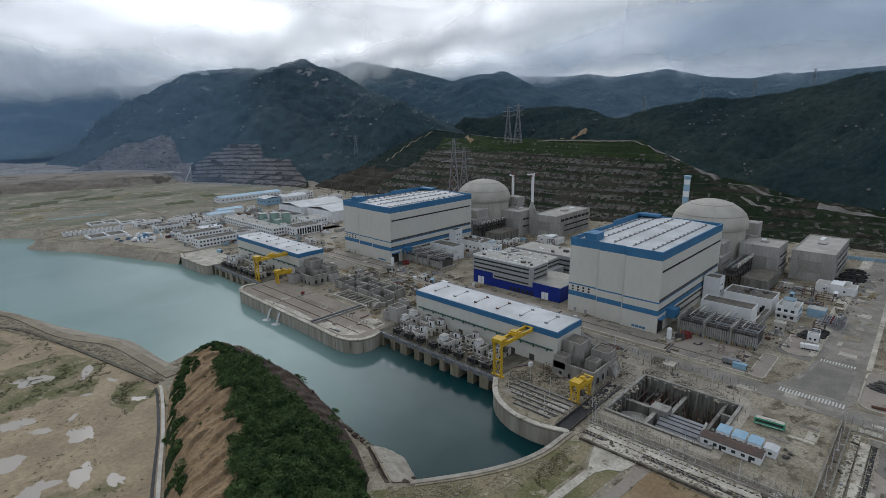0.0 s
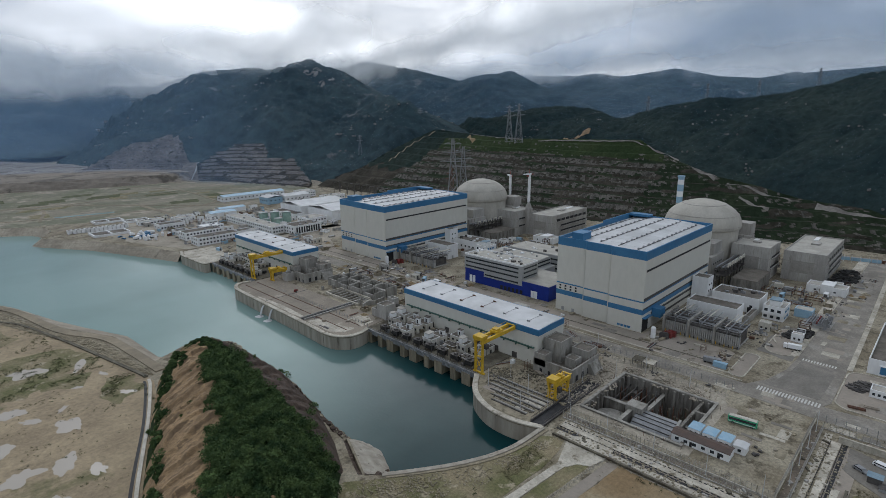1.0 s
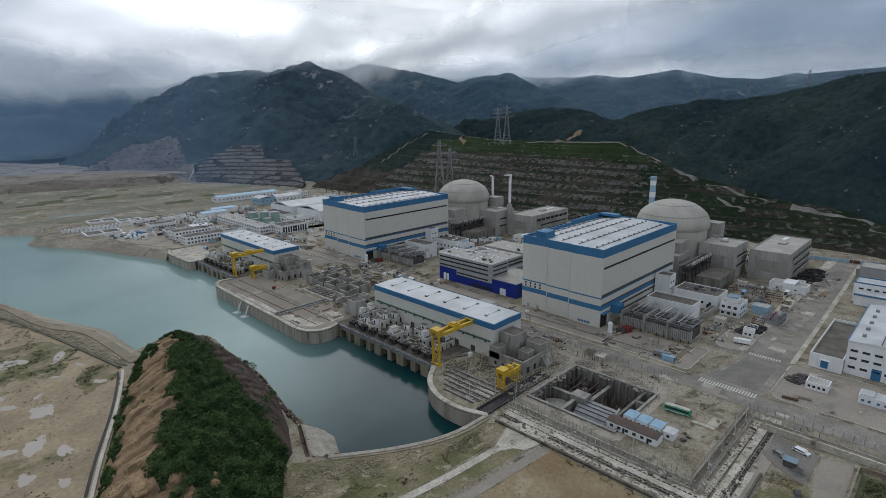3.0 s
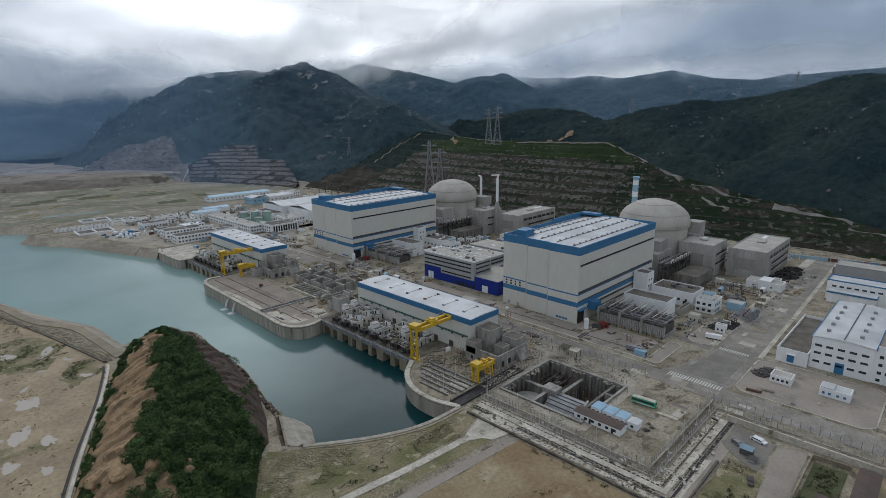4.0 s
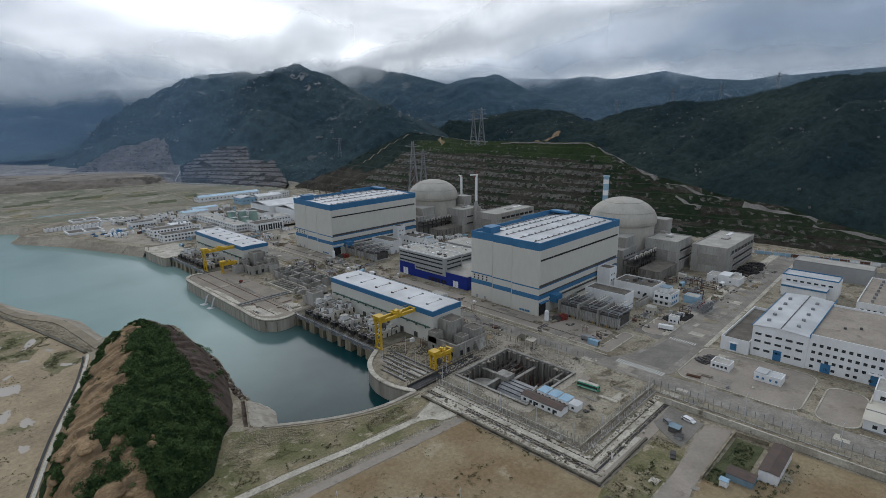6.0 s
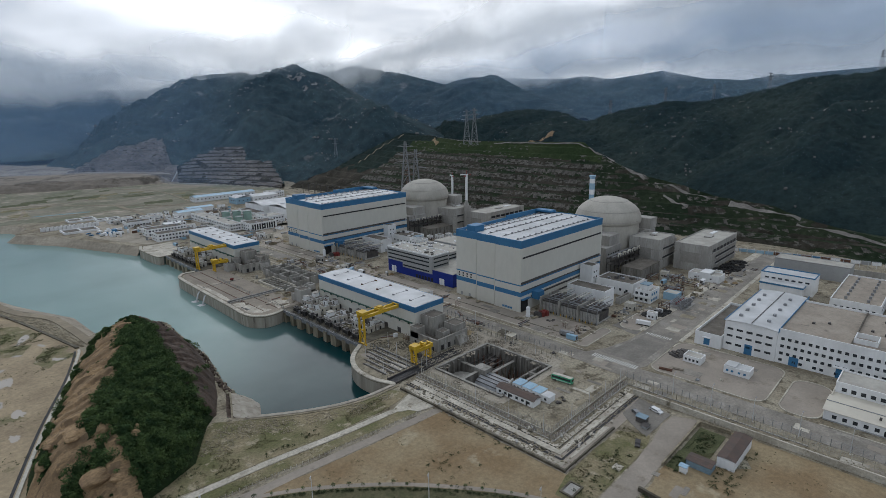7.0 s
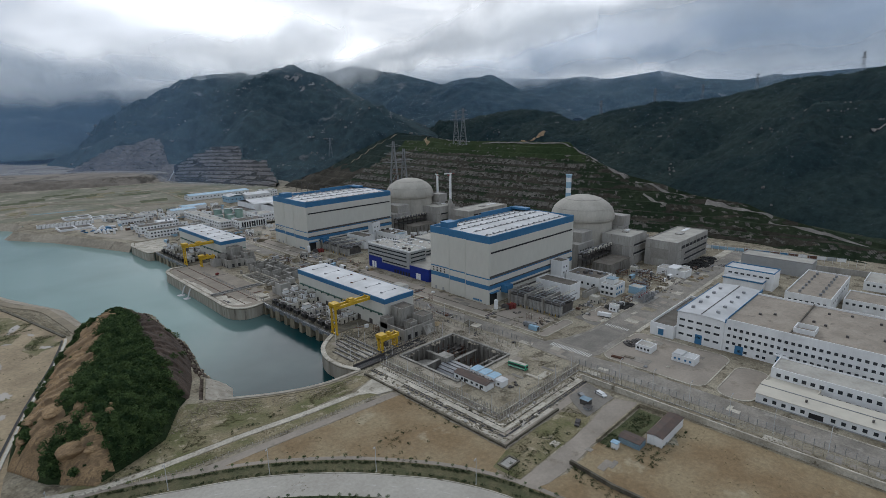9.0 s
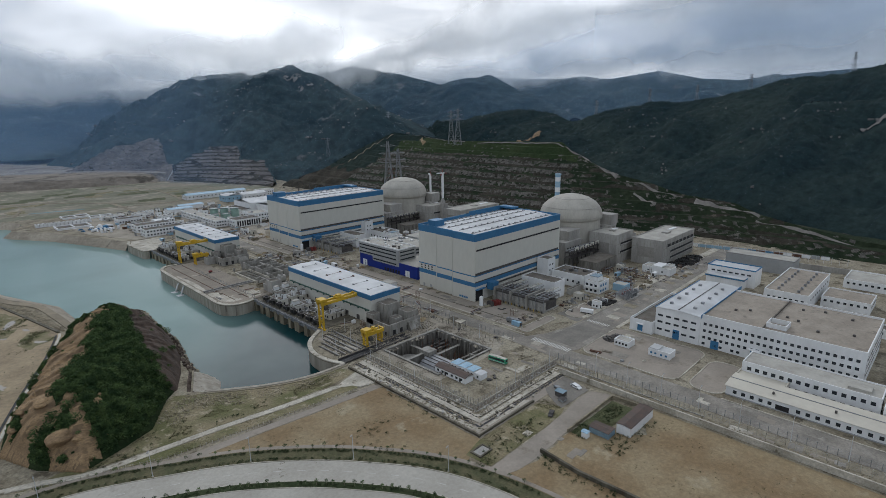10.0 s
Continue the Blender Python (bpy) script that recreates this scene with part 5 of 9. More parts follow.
M_jetty = mat("brown_jetty_concrete", (0.285, 0.245, 0.195), (0.225, 0.195, 0.155), 0.9, s1=0.06, s2=0.9, depth=0.25, bump=0.1, c3=(0.42, 0.38, 0.31), s3=0.07, t3=0.60)
M_wetroad = mat("damp_dark_asphalt", (0.168, 0.154, 0.132), (0.222, 0.203, 0.174), 0.75, s1=0.12, s2=0.9, depth=0.28, bump=0.1, c3=(0.25, 0.225, 0.19), s3=0.12, t3=0.58)
M_yard = mat("pale_dusty_yard", (0.375, 0.335, 0.268), (0.285, 0.252, 0.20), 0.9, s1=0.05, s2=0.7, depth=0.35, bump=0.15, c3=(0.20, 0.172, 0.13), s3=0.12, t3=0.57)
patch("north_yard", wavy([(186, 492), (346, 474), (346, 600), (330, 660), (262, 668), (200, 690), (150, 640), (160, 560)], 120, 2), M_yard, "pale dusty concrete ground between the north buildings", 0.03)
patch("yard_between", wavy([(259, 390), (279, 390), (300, 430), (420, 432), (420, 492), (259, 484)], 90, 1.5), M_yard, "pale dusty ground beside the far turbine hall", 0.03)
setting("pit_surround", fill([wavy([(184, 44), (200, 41), (242, 45), (243, 126), (226, 128), (226, 96), (186, 93)], 120, 1.2), [(188.5, 45.5), (229.5, 45.5), (229.5, 87.5), (188.5, 87.5)]], 0.035), M_yard, "pale rubble-strewn ground round the pit")
patch("jetty_slab", [(161.6, 235), (162, 250), (163.6, 335), (166, 347), (171, 353), (177, 352.6), (196, 352.6), (196, 222), (181, 220.6), (174.5, 218.4), (168, 219.4), (163, 225)], M_jetty, "brown concrete paving of the middle quay", 0.3, "pavement")
patch("quay_yard", [(164.5, 96.5), (163.5, 112), (165, 120), (169.5, 127.5), (175, 132), (181, 135), (203, 135), (203, 96.5)], M_quay, "worn concrete crane yard at the quay", 0.12, "pavement")
patch("north_quay_slab", [(175.5, 433), (174.8, 468), (177.5, 478), (180, 486), (206, 486), (206, 430), (181, 430)], M_slab, "pale concrete quay paving", 0.2, "pavement")
for k, poly in enumerate(([(163, 232), (168, 224), (176, 225), (172, 236), (170, 252), (164, 254)], [(163.5, 262), (166, 262), (168, 290), (166, 318), (164.6, 318)], [(180, 224), (190, 225), (194, 238), (184, 240)])):
    patch("dried_spill", wavy(poly, 60, 1.4, k), M_slab, "pale dried concrete spill on the quay", 0.315 + 0.005 * k, "pavement")
setting("quay_gutter", strip(((163.5, 306), (196, 306)), 0.35, 0.2, 0.34), M_dark, "narrow dark gutter across the quay", "drain")
t = thing("trench_cover", "dark steel drain trench crossing the quay", "trench", 163, 257.5, 0.3)
part("channel", Shape().box(0, 0, 0, 52, 3.0, 0.25), M_dark, t)
part("curb", Shape().box(0, -0.6, 0, 52, 0, 0.9).box(0, 3.0, 0, 52, 3.6, 0.9), M_conc, t)
for k in range(2):
    t = thing("crane_track", "pair of rusty crane rails set in the quay", "rail track", 171 + k * 9, 226, 0.3)
    part("rail", Shape().box(0, 0, 0, 0.35, 122, 0.25), M_rust, t)
for k in range(6):
    t = thing("crane_track", "rusty crane rails set in the quay yard", "rail track", 168 + k * 3.4, 98 + max(0, 2 - k), 0.12)
    part("rail", Shape().box(0, 0, 0, 0.5, 30 - max(0, 3 - k) * 4, 0.4), M_darksteel, t)
    part("kerb", Shape().box(0.9, 0, 0, 1.5, 29 - max(0, 3 - k) * 4, 0.35), M_conc, t)
t = thing("culvert", "dark open culvert with railings across the yard", "culvert", 165.5, 89.8, 0)
part("channel", Shape().box(0, 0, 0, 46, 6, 0.22), M_dark, t)
for k in (0, 5.6):
    part("side_wall", Shape().box(0, k, 0, 46, k + 0.4, 1.0), M_darksteel, t)
    for j in range(24):
        part("rail_post", Shape().box(j * 2, k + 0.1, 1.0, j * 2 + 0.12, k + 0.22, 2.2), M_darksteel, t)
    part("rail", Shape().box(0, k + 0.1, 2.1, 46, k + 0.22, 2.25), M_darksteel, t)
for k, (x, y) in enumerate(((162, 302), (162, 291))):
    t = thing("outfall_jet", "white water jet pouring from the quay wall", "water jet", x, y, 0)
    rows = [[(-0.6 - 3.6 * s, -0.5 - 0.5 * s, -0.6 - 6.9 * s * s), (-0.6 - 3.6 * s, 0.5 + 0.5 * s, -0.6 - 6.9 * s * s)] for s in [j / 8 for j in range(9)]]
    part("jet", Shape().sheet(rows).sheet([[(p[0] - 0.35, p[1], p[2]) for p in r] for r in rows]), M_roof, t)
    part("foam", Shape().prism([(p.x, p.y) for p in smoothed([(-7, -2.0, 0), (-4, -2.6, 0), (-2.4, 0, 0), (-4, 2.4, 0), (-7.6, 1.8, 0), (-7, -2.0, 0)], 3)[:-1]], WATER - 0.1, WATER + 0.05), M_roof, t)

t = thing("compressor", "small red compressor on the quay", "machine", 187, 307, 0.3, 20)
part("body", Shape().box(0, 0, 0.4, 2.6, 1.4, 1.6).box(0.3, 0.2, 1.6, 1.8, 1.2, 1.9), M_red, t)
part("axle", Shape().rod((0.8, -0.2, 0.35), (0.8, 1.6, 0.35), 0.35, n=10), M_black, t)

# the construction pit
s = fill([[(x, y) for x, y in pit]], -13.0)
setting("pit_floor", s, M_pit, "dark floor of the concrete pit", "pit floor")
t = thing("pit_lining", "raw concrete lining walls of the deep construction pit", "pit", 190, 47, 0)
for b in ((-1.2, -1.2, 39.2, 0), (-1.2, 39, 39.2, 40.2), (-1.2, 0, 0, 39), (38, 0, 39.2, 39)):
    part("wall", Shape().box(b[0], b[1], -13, b[2], b[3], 0.7), M_pitwall, t)
for k in range(11):
    part("rib", Shape().box(36.9, 1.5 + k * 3.5, -13, 38, 2.4 + k * 3.5, 0.4), M_pitwall, t)
for k in range(9):
    part("rib", Shape().box(2 + k * 4, 37.9, -13, 2.9 + k * 4, 39, 0.2), M_pitwall, t)
part("cross_wall", Shape().box(17, 3, -13, 18.4, 39, -2.4), M_pitwall, t)
part("cross_wall", Shape().box(0, 24, -13, 17, 25.2, -1.2).box(18.4, 20, -13, 38, 21.2, -3.0), M_pitwall, t)
part("cross_wall", Shape().box(0, 4.0, -13, 38, 5.2, -0.6), M_pitwall, t)
part("cross_wall", Shape().box(27, 0, -13, 28.2, 4, 0.4), M_pitwall, t)
rows = []
for j in range(11):
    a = radians(92 * j / 10)
    rows.append([(4.0 + 12.6 * (1 - math.cos(a)), 6.5 + 1.6 * i, -11.8 + 10.4 * math.sin(a) ** 1.4) for i in range(11)])
part("curved_lining", Shape().sheet(rows), M_steel, t, "concave steel-lined chute wall")
for j in range(1, 10):
    a = radians(92 * j / 10)
    p = (4.0 + 12.6 * (1 - math.cos(a)), -11.8 + 10.4 * math.sin(a) ** 1.4)
    part("lining_rib", Shape().box(p[0] - 0.12, 6.5, p[1], p[0] + 0.12, 22.5, p[1] + 0.3), M_darksteel, t)
part("lining_cheek", Shape().add([(3, 5.4, -12), (17, 5.4, -12), (17, 5.4, 0.2), (10, 5.4, -3), (3, 6.3, -12), (17, 6.3, -12), (17, 6.3, 0.2), (10, 6.3, -3)], [(0, 1, 2, 3), (7, 6, 5, 4), (0, 3, 7, 4), (3, 2, 6, 7), (2, 1, 5, 6)]), M_conc, t)
part("wet_floor", Shape().box(1, 26, -12.9, 16, 38, -12.7).box(20, 22, -12.9, 36, 38, -12.7), M_dark, t, "black sheet on the pit floor")
part("capping", Shape().box(-1.4, -1.4, 0.7, 39.4, -0.2, 1.0).box(-1.4, 39.2, 0.7, 39.4, 40.4, 1.0).box(-1.4, -0.2, 0.7, -0.2, 39.2, 1.0).box(38.2, -0.2, 0.7, 39.4, 39.2, 1.0), M_rawconc, t, "dusty capping beam")
part("capping", Shape().box(16.8, 3, -2.4, 18.6, 39, -2.1).box(0, 23.8, -1.2, 17, 25.4, -0.9).box(18.6, 19.8, -3.0, 38, 21.4, -2.7), M_rawconc, t)
part("ring_beam", Shape().spin([(6.2, -6.4), (7.4, -6.4), (7.4, -5.8), (6.2, -5.8)], 28, 9, 31.5).spin([(6.2, -10.4), (7.0, -10.4), (7.0, -9.9), (6.2, -9.9)], 28, 28, 30), M_rawconc, t, "circular concrete ring beam")
part("block_house", Shape().box(13, 20, -13, 19, 27, 0.6), M_rawconc, t)
for k in range(5):
    part("deck_beam", Shape().box(19, 23 + k * 3.2, -4.0, 38, 23.4 + k * 3.2, -3.5), M_darksteel, t)
for k in range(26):
    x, y = rnd.uniform(19, 36), rnd.uniform(6, 37)
    part("column", Shape().box(x, y, -13, x + 0.6, y + 0.6, rnd.uniform(-8, -1.5)), M_pit if k % 3 else M_rust, t)
for k in range(40):
    x, y, z = rnd.uniform(2, 36), rnd.uniform(6, 38), rnd.uniform(-12.5, -5)
    part("scaffold_pole", Shape().rod((x, y, -12.9), (x + rnd.uniform(-2, 2), y + rnd.uniform(-2, 2), z + 4), 0.1, n=4), M_rust if k % 2 else M_steel, t)
for k in range(30):
    x, y = (rnd.uniform(-4, 44), rnd.choice((-3, 41)) + rnd.uniform(-1.5, 1.5)) if k % 2 else (rnd.choice((-2.5, 43)) + rnd.uniform(-1.5, 1.5), rnd.uniform(0, 40))
    part("starter_bar", Shape().rod((x, y, 0), (x + rnd.uniform(-0.5, 0.5), y, rnd.uniform(1, 2.2)), 0.08, n=4), M_rust, t)
for k in range(14):
    x, y = rnd.uniform(1, 33), rnd.uniform(23, 35)
    z = rnd.uniform(-12.8, -5)
    part("formwork_panel", Shape().box(x, y, z, x + rnd.uniform(2, 5), y + rnd.uniform(0.2, 3), z + rnd.uniform(0.2, 2.5)), rnd.choice((M_rust, M_jetty, M_pitwall, M_darksteel)), t)
for k in range(30):
    x, y = rnd.uniform(18, 37), rnd.uniform(6, 37)
    part("rebar_cage", Shape().rod((x, y, -12.9), (x, y, rnd.uniform(-6, 1.2)), 0.13, n=3), M_rust, t)
for nm, b in (("pit_apron", [(185.5, 42), (229, 42), (238, 46), (239, 92), (226, 93), (200, 93), (186, 90)]),):
    inner = [(188.8, 45.8), (229.2, 45.8), (229.2, 87.2), (188.8, 87.2)]
    setting(nm, fill([b, inner], 0.12), M_yard, "broken concrete apron round the pit", "pavement")


def stones(name, label, spots, size, seed, material, category="rubble"):
    """Loose broken stones heaped over given spots (x, y, radius, count, height)."""
    r = random.Random(seed)
    s = Shape()
    for x, y, rad, n, h in spots:
        for _ in range(n):
            a, d = r.uniform(0, math.tau), rad * math.sqrt(r.random())
            px, py = x + d * math.cos(a), y + d * math.sin(a)
            q = size * r.uniform(0.4, 1.4)
            pz = h * (1 - d / rad) * r.random()
            pts = [(px + q * r.uniform(0.35, 0.6) * sx, py + q * r.uniform(0.35, 0.6) * sy, pz + q * (r.uniform(0.3, 0.6) if sz else -0.2)) for sz in (0, 1) for sx, sy in ((-1, -1), (1, -1), (1, 1), (-1, 1))]
            s.add(pts, [(3, 2, 1, 0), (4, 5, 6, 7), (0, 1, 5, 4), (1, 2, 6, 5), (2, 3, 7, 6), (3, 0, 4, 7)])
    ob = part(name, s, material)
    return tagged(ob, label, category, "", "stuff")


stones("rubble", "pale broken concrete rubble around the pit", [(234, 60, 4, 140, 0.8), (232, 70, 6, 200, 1.4), (233, 84, 6, 200, 1.6), (236, 108, 6, 160, 1.0), (230, 116, 6, 120, 1.0), (200, 94, 8, 160, 0.7), (212, 91, 8, 160, 1.2), (231, 54, 5, 120, 1.0), (194, 90, 7, 130, 0.6), (187, 70, 3, 80, 0.5), (187.5, 55, 3, 80, 0.5), (222, 96, 8, 200, 1.6), (228, 100, 8, 160, 1.4)], 0.6, 3, M_yard)
stones("dam_stones", "scattered stones on the verge below the dam", [(96, 108, 8, 260, 0.4), (104, 104, 8, 260, 0.4), (112, 99, 8, 260, 0.4), (126, 92, 7, 200, 0.4), (140, 87, 5, 140, 0.3), (86, 103, 7, 160, 0.3), (155, 85, 4, 100, 0.3)], 0.42, 5, M_rubble)
stones("black_scrap", "heap of black scrap and hose in the yard", [(459, 40, 8, 180, 2.6), (470, 37, 8, 200, 2.6), (482, 37, 8, 200, 2.2), (494, 37, 6, 140, 1.6)], 1.6, 6, M_black, "scrap heap")
stones("coil_heap", "dark stacked tyres and reels on the yard", [(330, 41, 4, 120, 0.8), (335, 38, 5, 150, 0.9), (341, 36, 4, 110, 0.8)], 1.4, 8, M_black, "scrap heap")

# roads
patch("road_front", [(244.5, -420), (258.5, -420), (258.5, -2), (257, 10), (257, 44), (258, 470), (246, 470), (246, 44), (244.5, 16)], M_asphalt, "dusty grey concrete road along the plant front", 0.08, "road")
patch("road_east", [(257, 14), (262, 12), (300, 12), (540, 17), (540, 30), (420, 31), (305, 32), (285, 33), (268, 37), (257, 43)], M_asphalt, "dusty grey road between the plant and the workshops", 0.1, "road")
patch("dark_paving", [(262, 16), (298, 15), (300, 30), (285, 31), (270, 34), (262, 38)], M_wetroad, "darker damp asphalt at the junction", 0.12, "road")
for k in range(20):
    t = part("zebra_stripe", Shape().box(254.8, 14.9 + k * 1.2, 0.08, 258.9, 15.52 + k * 1.2, 0.16), M_paint)
    tagged(t, "white painted stripe of the zebra crossing", "road marking", "zebra crossing stripes", "structure")
for k in range(12):
    t = part("zebra_stripe", Shape().box(300.8, 16.2 + k * 1.2, 0.12, 303.6, 16.8 + k * 1.2, 0.155), M_paint)
    tagged(t, "white painted stripe of the zebra crossing", "road marking", "zebra crossing stripes", "structure")
M_pad = mat("dusty_concrete_pad", (0.335, 0.292, 0.242), (0.268, 0.235, 0.195), 0.9, s1=0.06, s2=0.7, depth=0.14, bump=0.1, c3=(0.21, 0.18, 0.138), s3=0.07, t3=0.58)


def rounded(x0, y0, x1, y1, r, n=6):
    out = []
    for cx, cy, a in ((x1 - r, y1 - r, 0), (x0 + r, y1 - r, 90), (x0 + r, y0 + r, 180), (x1 - r, y0 + r, 270)):
        out += [(cx + r * math.cos(radians(a + 90 * k / n)), cy + r * math.sin(radians(a + 90 * k / n))) for k in range(n + 1)]
    return out


for k, (x0, y0, x1, y1, r) in enumerate(((261, -39, 303, 11, 6), (261, -59, 296, -44.5, 6), (262, 46, 292, 52, 2.5), (301, 34, 340, 47, 6))):
    setting("pavement_pad", Shape().prism(rounded(x0, y0, x1, y1, r), -0.2, 0.12), M_pad, "pinkish concrete paved yard island", "pavement")
    ring = rounded(x0 - 0.35, y0 - 0.35, x1 + 0.35, y1 + 0.35, r + 0.3)
    setting("kerb", strip(ring + ring[:1], 0.3, -0.1, 0.3), M_slab, "pale concrete kerb round the yard island", "kerb")
for k, line in enumerate((((305, 32.4), (420, 31.4), (538, 30.4)), ((306, 11.6), (420, 14), (540, 16.6)), ((258.9, -60), (258.9, -420)), ((258.4, 45), (258.4, 470)))):
    setting("kerb", strip(line, 0.3, -0.1, 0.28), M_slab, "pale concrete kerb along the road", "kerb")
patch("yard_strip", [(305, 32.8), (540, 31), (540, 37), (420, 37.5), (305, 37)], M_slab, "pale concrete verge of the east road", 0.09, "pavement")

# perimeter: nested fences, patrol path and walls round the plant corner
patch("patrol_path", [(172.2, 88), (172.2, 5.2), (236, 5.2), (236, -420), (243.5, -420), (243.5, 12.6), (179, 12.6), (179, 88)], M_quay, "stained concrete patrol path between the fences", 0.07, "pavement")
patch("outer_verge", [(163.2, 84), (163.2, -2.5), (230, -2.5), (230, 4.9), (171.8, 4.9), (171.8, 84)], M_pad, "dirty gravel strip outside the wall", 0.05, "ground")


def fence(name, line, h, step, material, label, group, bars=3, post=0.09):
    """Wire security fence: posts with cranked tops and horizontal wires."""
    pts = [Vector((x, y, 0)) for x, y in line]
    t = thing(name, label, "fence", pts[0].x, pts[0].y, 0, group=group)
    o = pts[0]
    ps = Shape().box(-post, -post, 0, post, post, h)
    me = ps.mesh("post", material)
    for a, b in zip(pts, pts[1:]):
        n = max(1, int((b - a).length / step))
        for k in range(n + 1):
            p = a.lerp(b, k / n) - o
            ob = new("post", me)
            ob.parent, ob.location = t, p
        for j in range(bars):
            z = 0.3 + (h - 0.4) * j / max(1, bars - 1)
            part("wire", Shape().rod((a - o) + Vector((0, 0, z)), (b - o) + Vector((0, 0, z)), 0.035, n=3), M_steel, t)
    return t


M_brownstrip = mat("trodden_brown_earth", (0.185, 0.15, 0.115), (0.125, 0.105, 0.082), 0.95, s1=0.15, s2=0.9, depth=0.35, bump=0.3)
FENCE_IN = [(180.5, 88), (180.5, 14.2), (244, 14.2)]
FENCE_OUT = [(177, 88), (177, 10.8), (238.5, 10.8), (238.5, -60)]
fence("security_fence", FENCE_IN, 3.2, 1.6, M_slab, "tall wire security fence on pale concrete posts", "security fences", 6, 0.1)
fence("security_fence", FENCE_OUT, 3.0, 2.0, M_slab, "tall wire security fence on pale concrete posts beside the wall", "security fences", 6, 0.1)
fence("security_fence", [(245.0, 14.2), (245.0, -130)], 2.8, 3.2, M_steel, "wire security fence along the plant road", "security fences", 5)
fence("security_fence", [(239, 46), (239, 92), (240, 130)], 3.0, 3.0, M_slab, "tall wire fence between the pit and the road", "security fences", 5, 0.14)
fence("security_fence", [(248, 46), (248, 118), (246, 220)], 2.8, 3.2, M_steel, "wire fence along the rail track", "security fences", 5)
fence("security_fence", [(238.5, -60), (238.5, -180)], 3.0, 3.2, M_slab, "tall wire security fence beside the road", "security fences", 5, 0.12)
fence("track_fence", [(163, 62.4), (105.6, 69), (74.3, 73), (36, 89)], 1.2, 2.2, M_slab, "low guard fence along the dirt track", "track fences", 2, 0.12)
fence("quay_fence", [(183, 222), (183, 258), (196, 258)], 2.2, 2.6, M_steel, "wire fence on the middle quay", "quay fences", 4)
fence("quay_fence", [(182, 262), (182, 320)], 2.2, 2.6, M_steel, "wire fence beside the unfinished chambers", "quay fences", 4)
fence("quay_fence", [(202, 97), (184, 97), (184, 132)], 2.2, 2.6, M_steel, "wire fence round the crane yard", "quay fences", 4)


def masonry(name, line, h, thick, material, label, step=4.0, z=0.0):
    """A long wall with piers."""
    t = thing(name, label, "wall", line[0][0], line[0][1], z)
    o = Vector((line[0][0], line[0][1], 0))
    loc = [(x - o.x, y - o.y) for x, y in line]
    part("wall_panel", strip(loc, thick / 2, 0, h), material, t)
    part("coping", strip(loc, thick / 2 + 0.12, h, h + 0.15), material, t)
    for i, (a, b) in enumerate(zip(loc, loc[1:])):
        a, b = Vector((*a, 0)), Vector((*b, 0))
        n = int((b - a).length / step)
        for k in range(n + 1 if i == len(loc) - 2 else n):
            p = a.lerp(b, k / max(1, n))
            part("pier", Shape().box(p.x - thick * 0.75, p.y - thick * 0.75, 0, p.x + thick * 0.75, p.y + thick * 0.75, h + 0.1), material, t)
    return t


masonry("perimeter_wall", [(231.5, 4.6), (231.5, -190)], 2.5, 0.5, M_slab, "pale concrete perimeter wall with piers", 4.5)
setting("walkway_slab", strip(((172.4, 86), (172.4, 5.4), (231, 5.4)), 1.5, 0, 0.32), M_slab, "raised pale concrete walkway round the plant corner", "pavement")
s = Shape()
for k in range(46):
    for off in (-1.75, 1.75):
        s.box(172.4 + off - 0.12, 8 + k * 1.7, 0.1, 172.4 + off + 0.12, 9.0 + k * 1.7, 0.36)
for k in range(33):
    for off in (-1.75, 1.75):
        s.box(175 + k * 1.7, 5.4 + off - 0.12, 0.1, 176.0 + k * 1.7, 5.4 + off + 0.12, 0.36)
tagged(part("drain_slots", s, M_dark), "dark drain slots along both edges of the walkway", "drain", "", "stuff")
setting("fence_plinth", strip(((180.5, 88), (180.5, 14.2), (244, 14.2)), 0.3, 0, 0.7), M_slab, "low pale concrete plinth under the fence", "kerb")
setting("fence_plinth", strip(((177, 88), (177, 10.8), (238.5, 10.8), (238.5, -60)), 0.25, 0, 0.4), M_conc, "low grey concrete plinth under the outer fence", "kerb")
setting("bare_strip", strip(((178.8, 88), (178.8, 12.5), (240, 12.5)), 1.4, 0, 0.1), M_brownstrip, "bare brown earth between the two fences", "ground")
masonry("ditch_wall", [(164, 84), (164, -1.8), (200, -1.8)], 0.9, 0.6, M_pit, "dark weathered ditch wall outside the perimeter", 7)
for k, line in enumerate((((169.4, 86), (169.4, 2.6), (231, 2.6)), ((234.2, 4), (234.2, -190)))):
    setting("drain_channel", strip(line, 0.7, 0.0, 0.11), M_dark, "dark open drain channel along the wall", "drain")
setting("pale_strip", strip(((175, 86), (175, 8.4), (236, 8.4)), 1.2, 0, 0.14), M_slab, "pale cracked concrete strip inside the wall", "pavement")
setting("pale_strip", strip(((167.2, 84), (167.2, 1.0), (200, 1.0)), 1.1, 0, 0.12), M_slab, "pale cracked concrete strip outside the wall", "pavement")
rndw = random.Random(9)
for k in range(60):
    s = rndw.random()
    x, y = ((rndw.uniform(165, 179), 8 + 76 * s) if rndw.random() < 0.55 else (180 + 55 * s, rndw.uniform(-1, 12)))
    t = thing("concrete_lump", "broken concrete block lying on the patrol strip", "rubble", x, y, 0.06, rndw.uniform(0, 90), "concrete lumps")
    part("lump", Shape().box(0, 0, 0, rndw.uniform(0.6, 2.2), rndw.uniform(0.5, 1.2), rndw.uniform(0.3, 0.8)), rndw.choice((M_slab, M_conc, M_pit)), t)


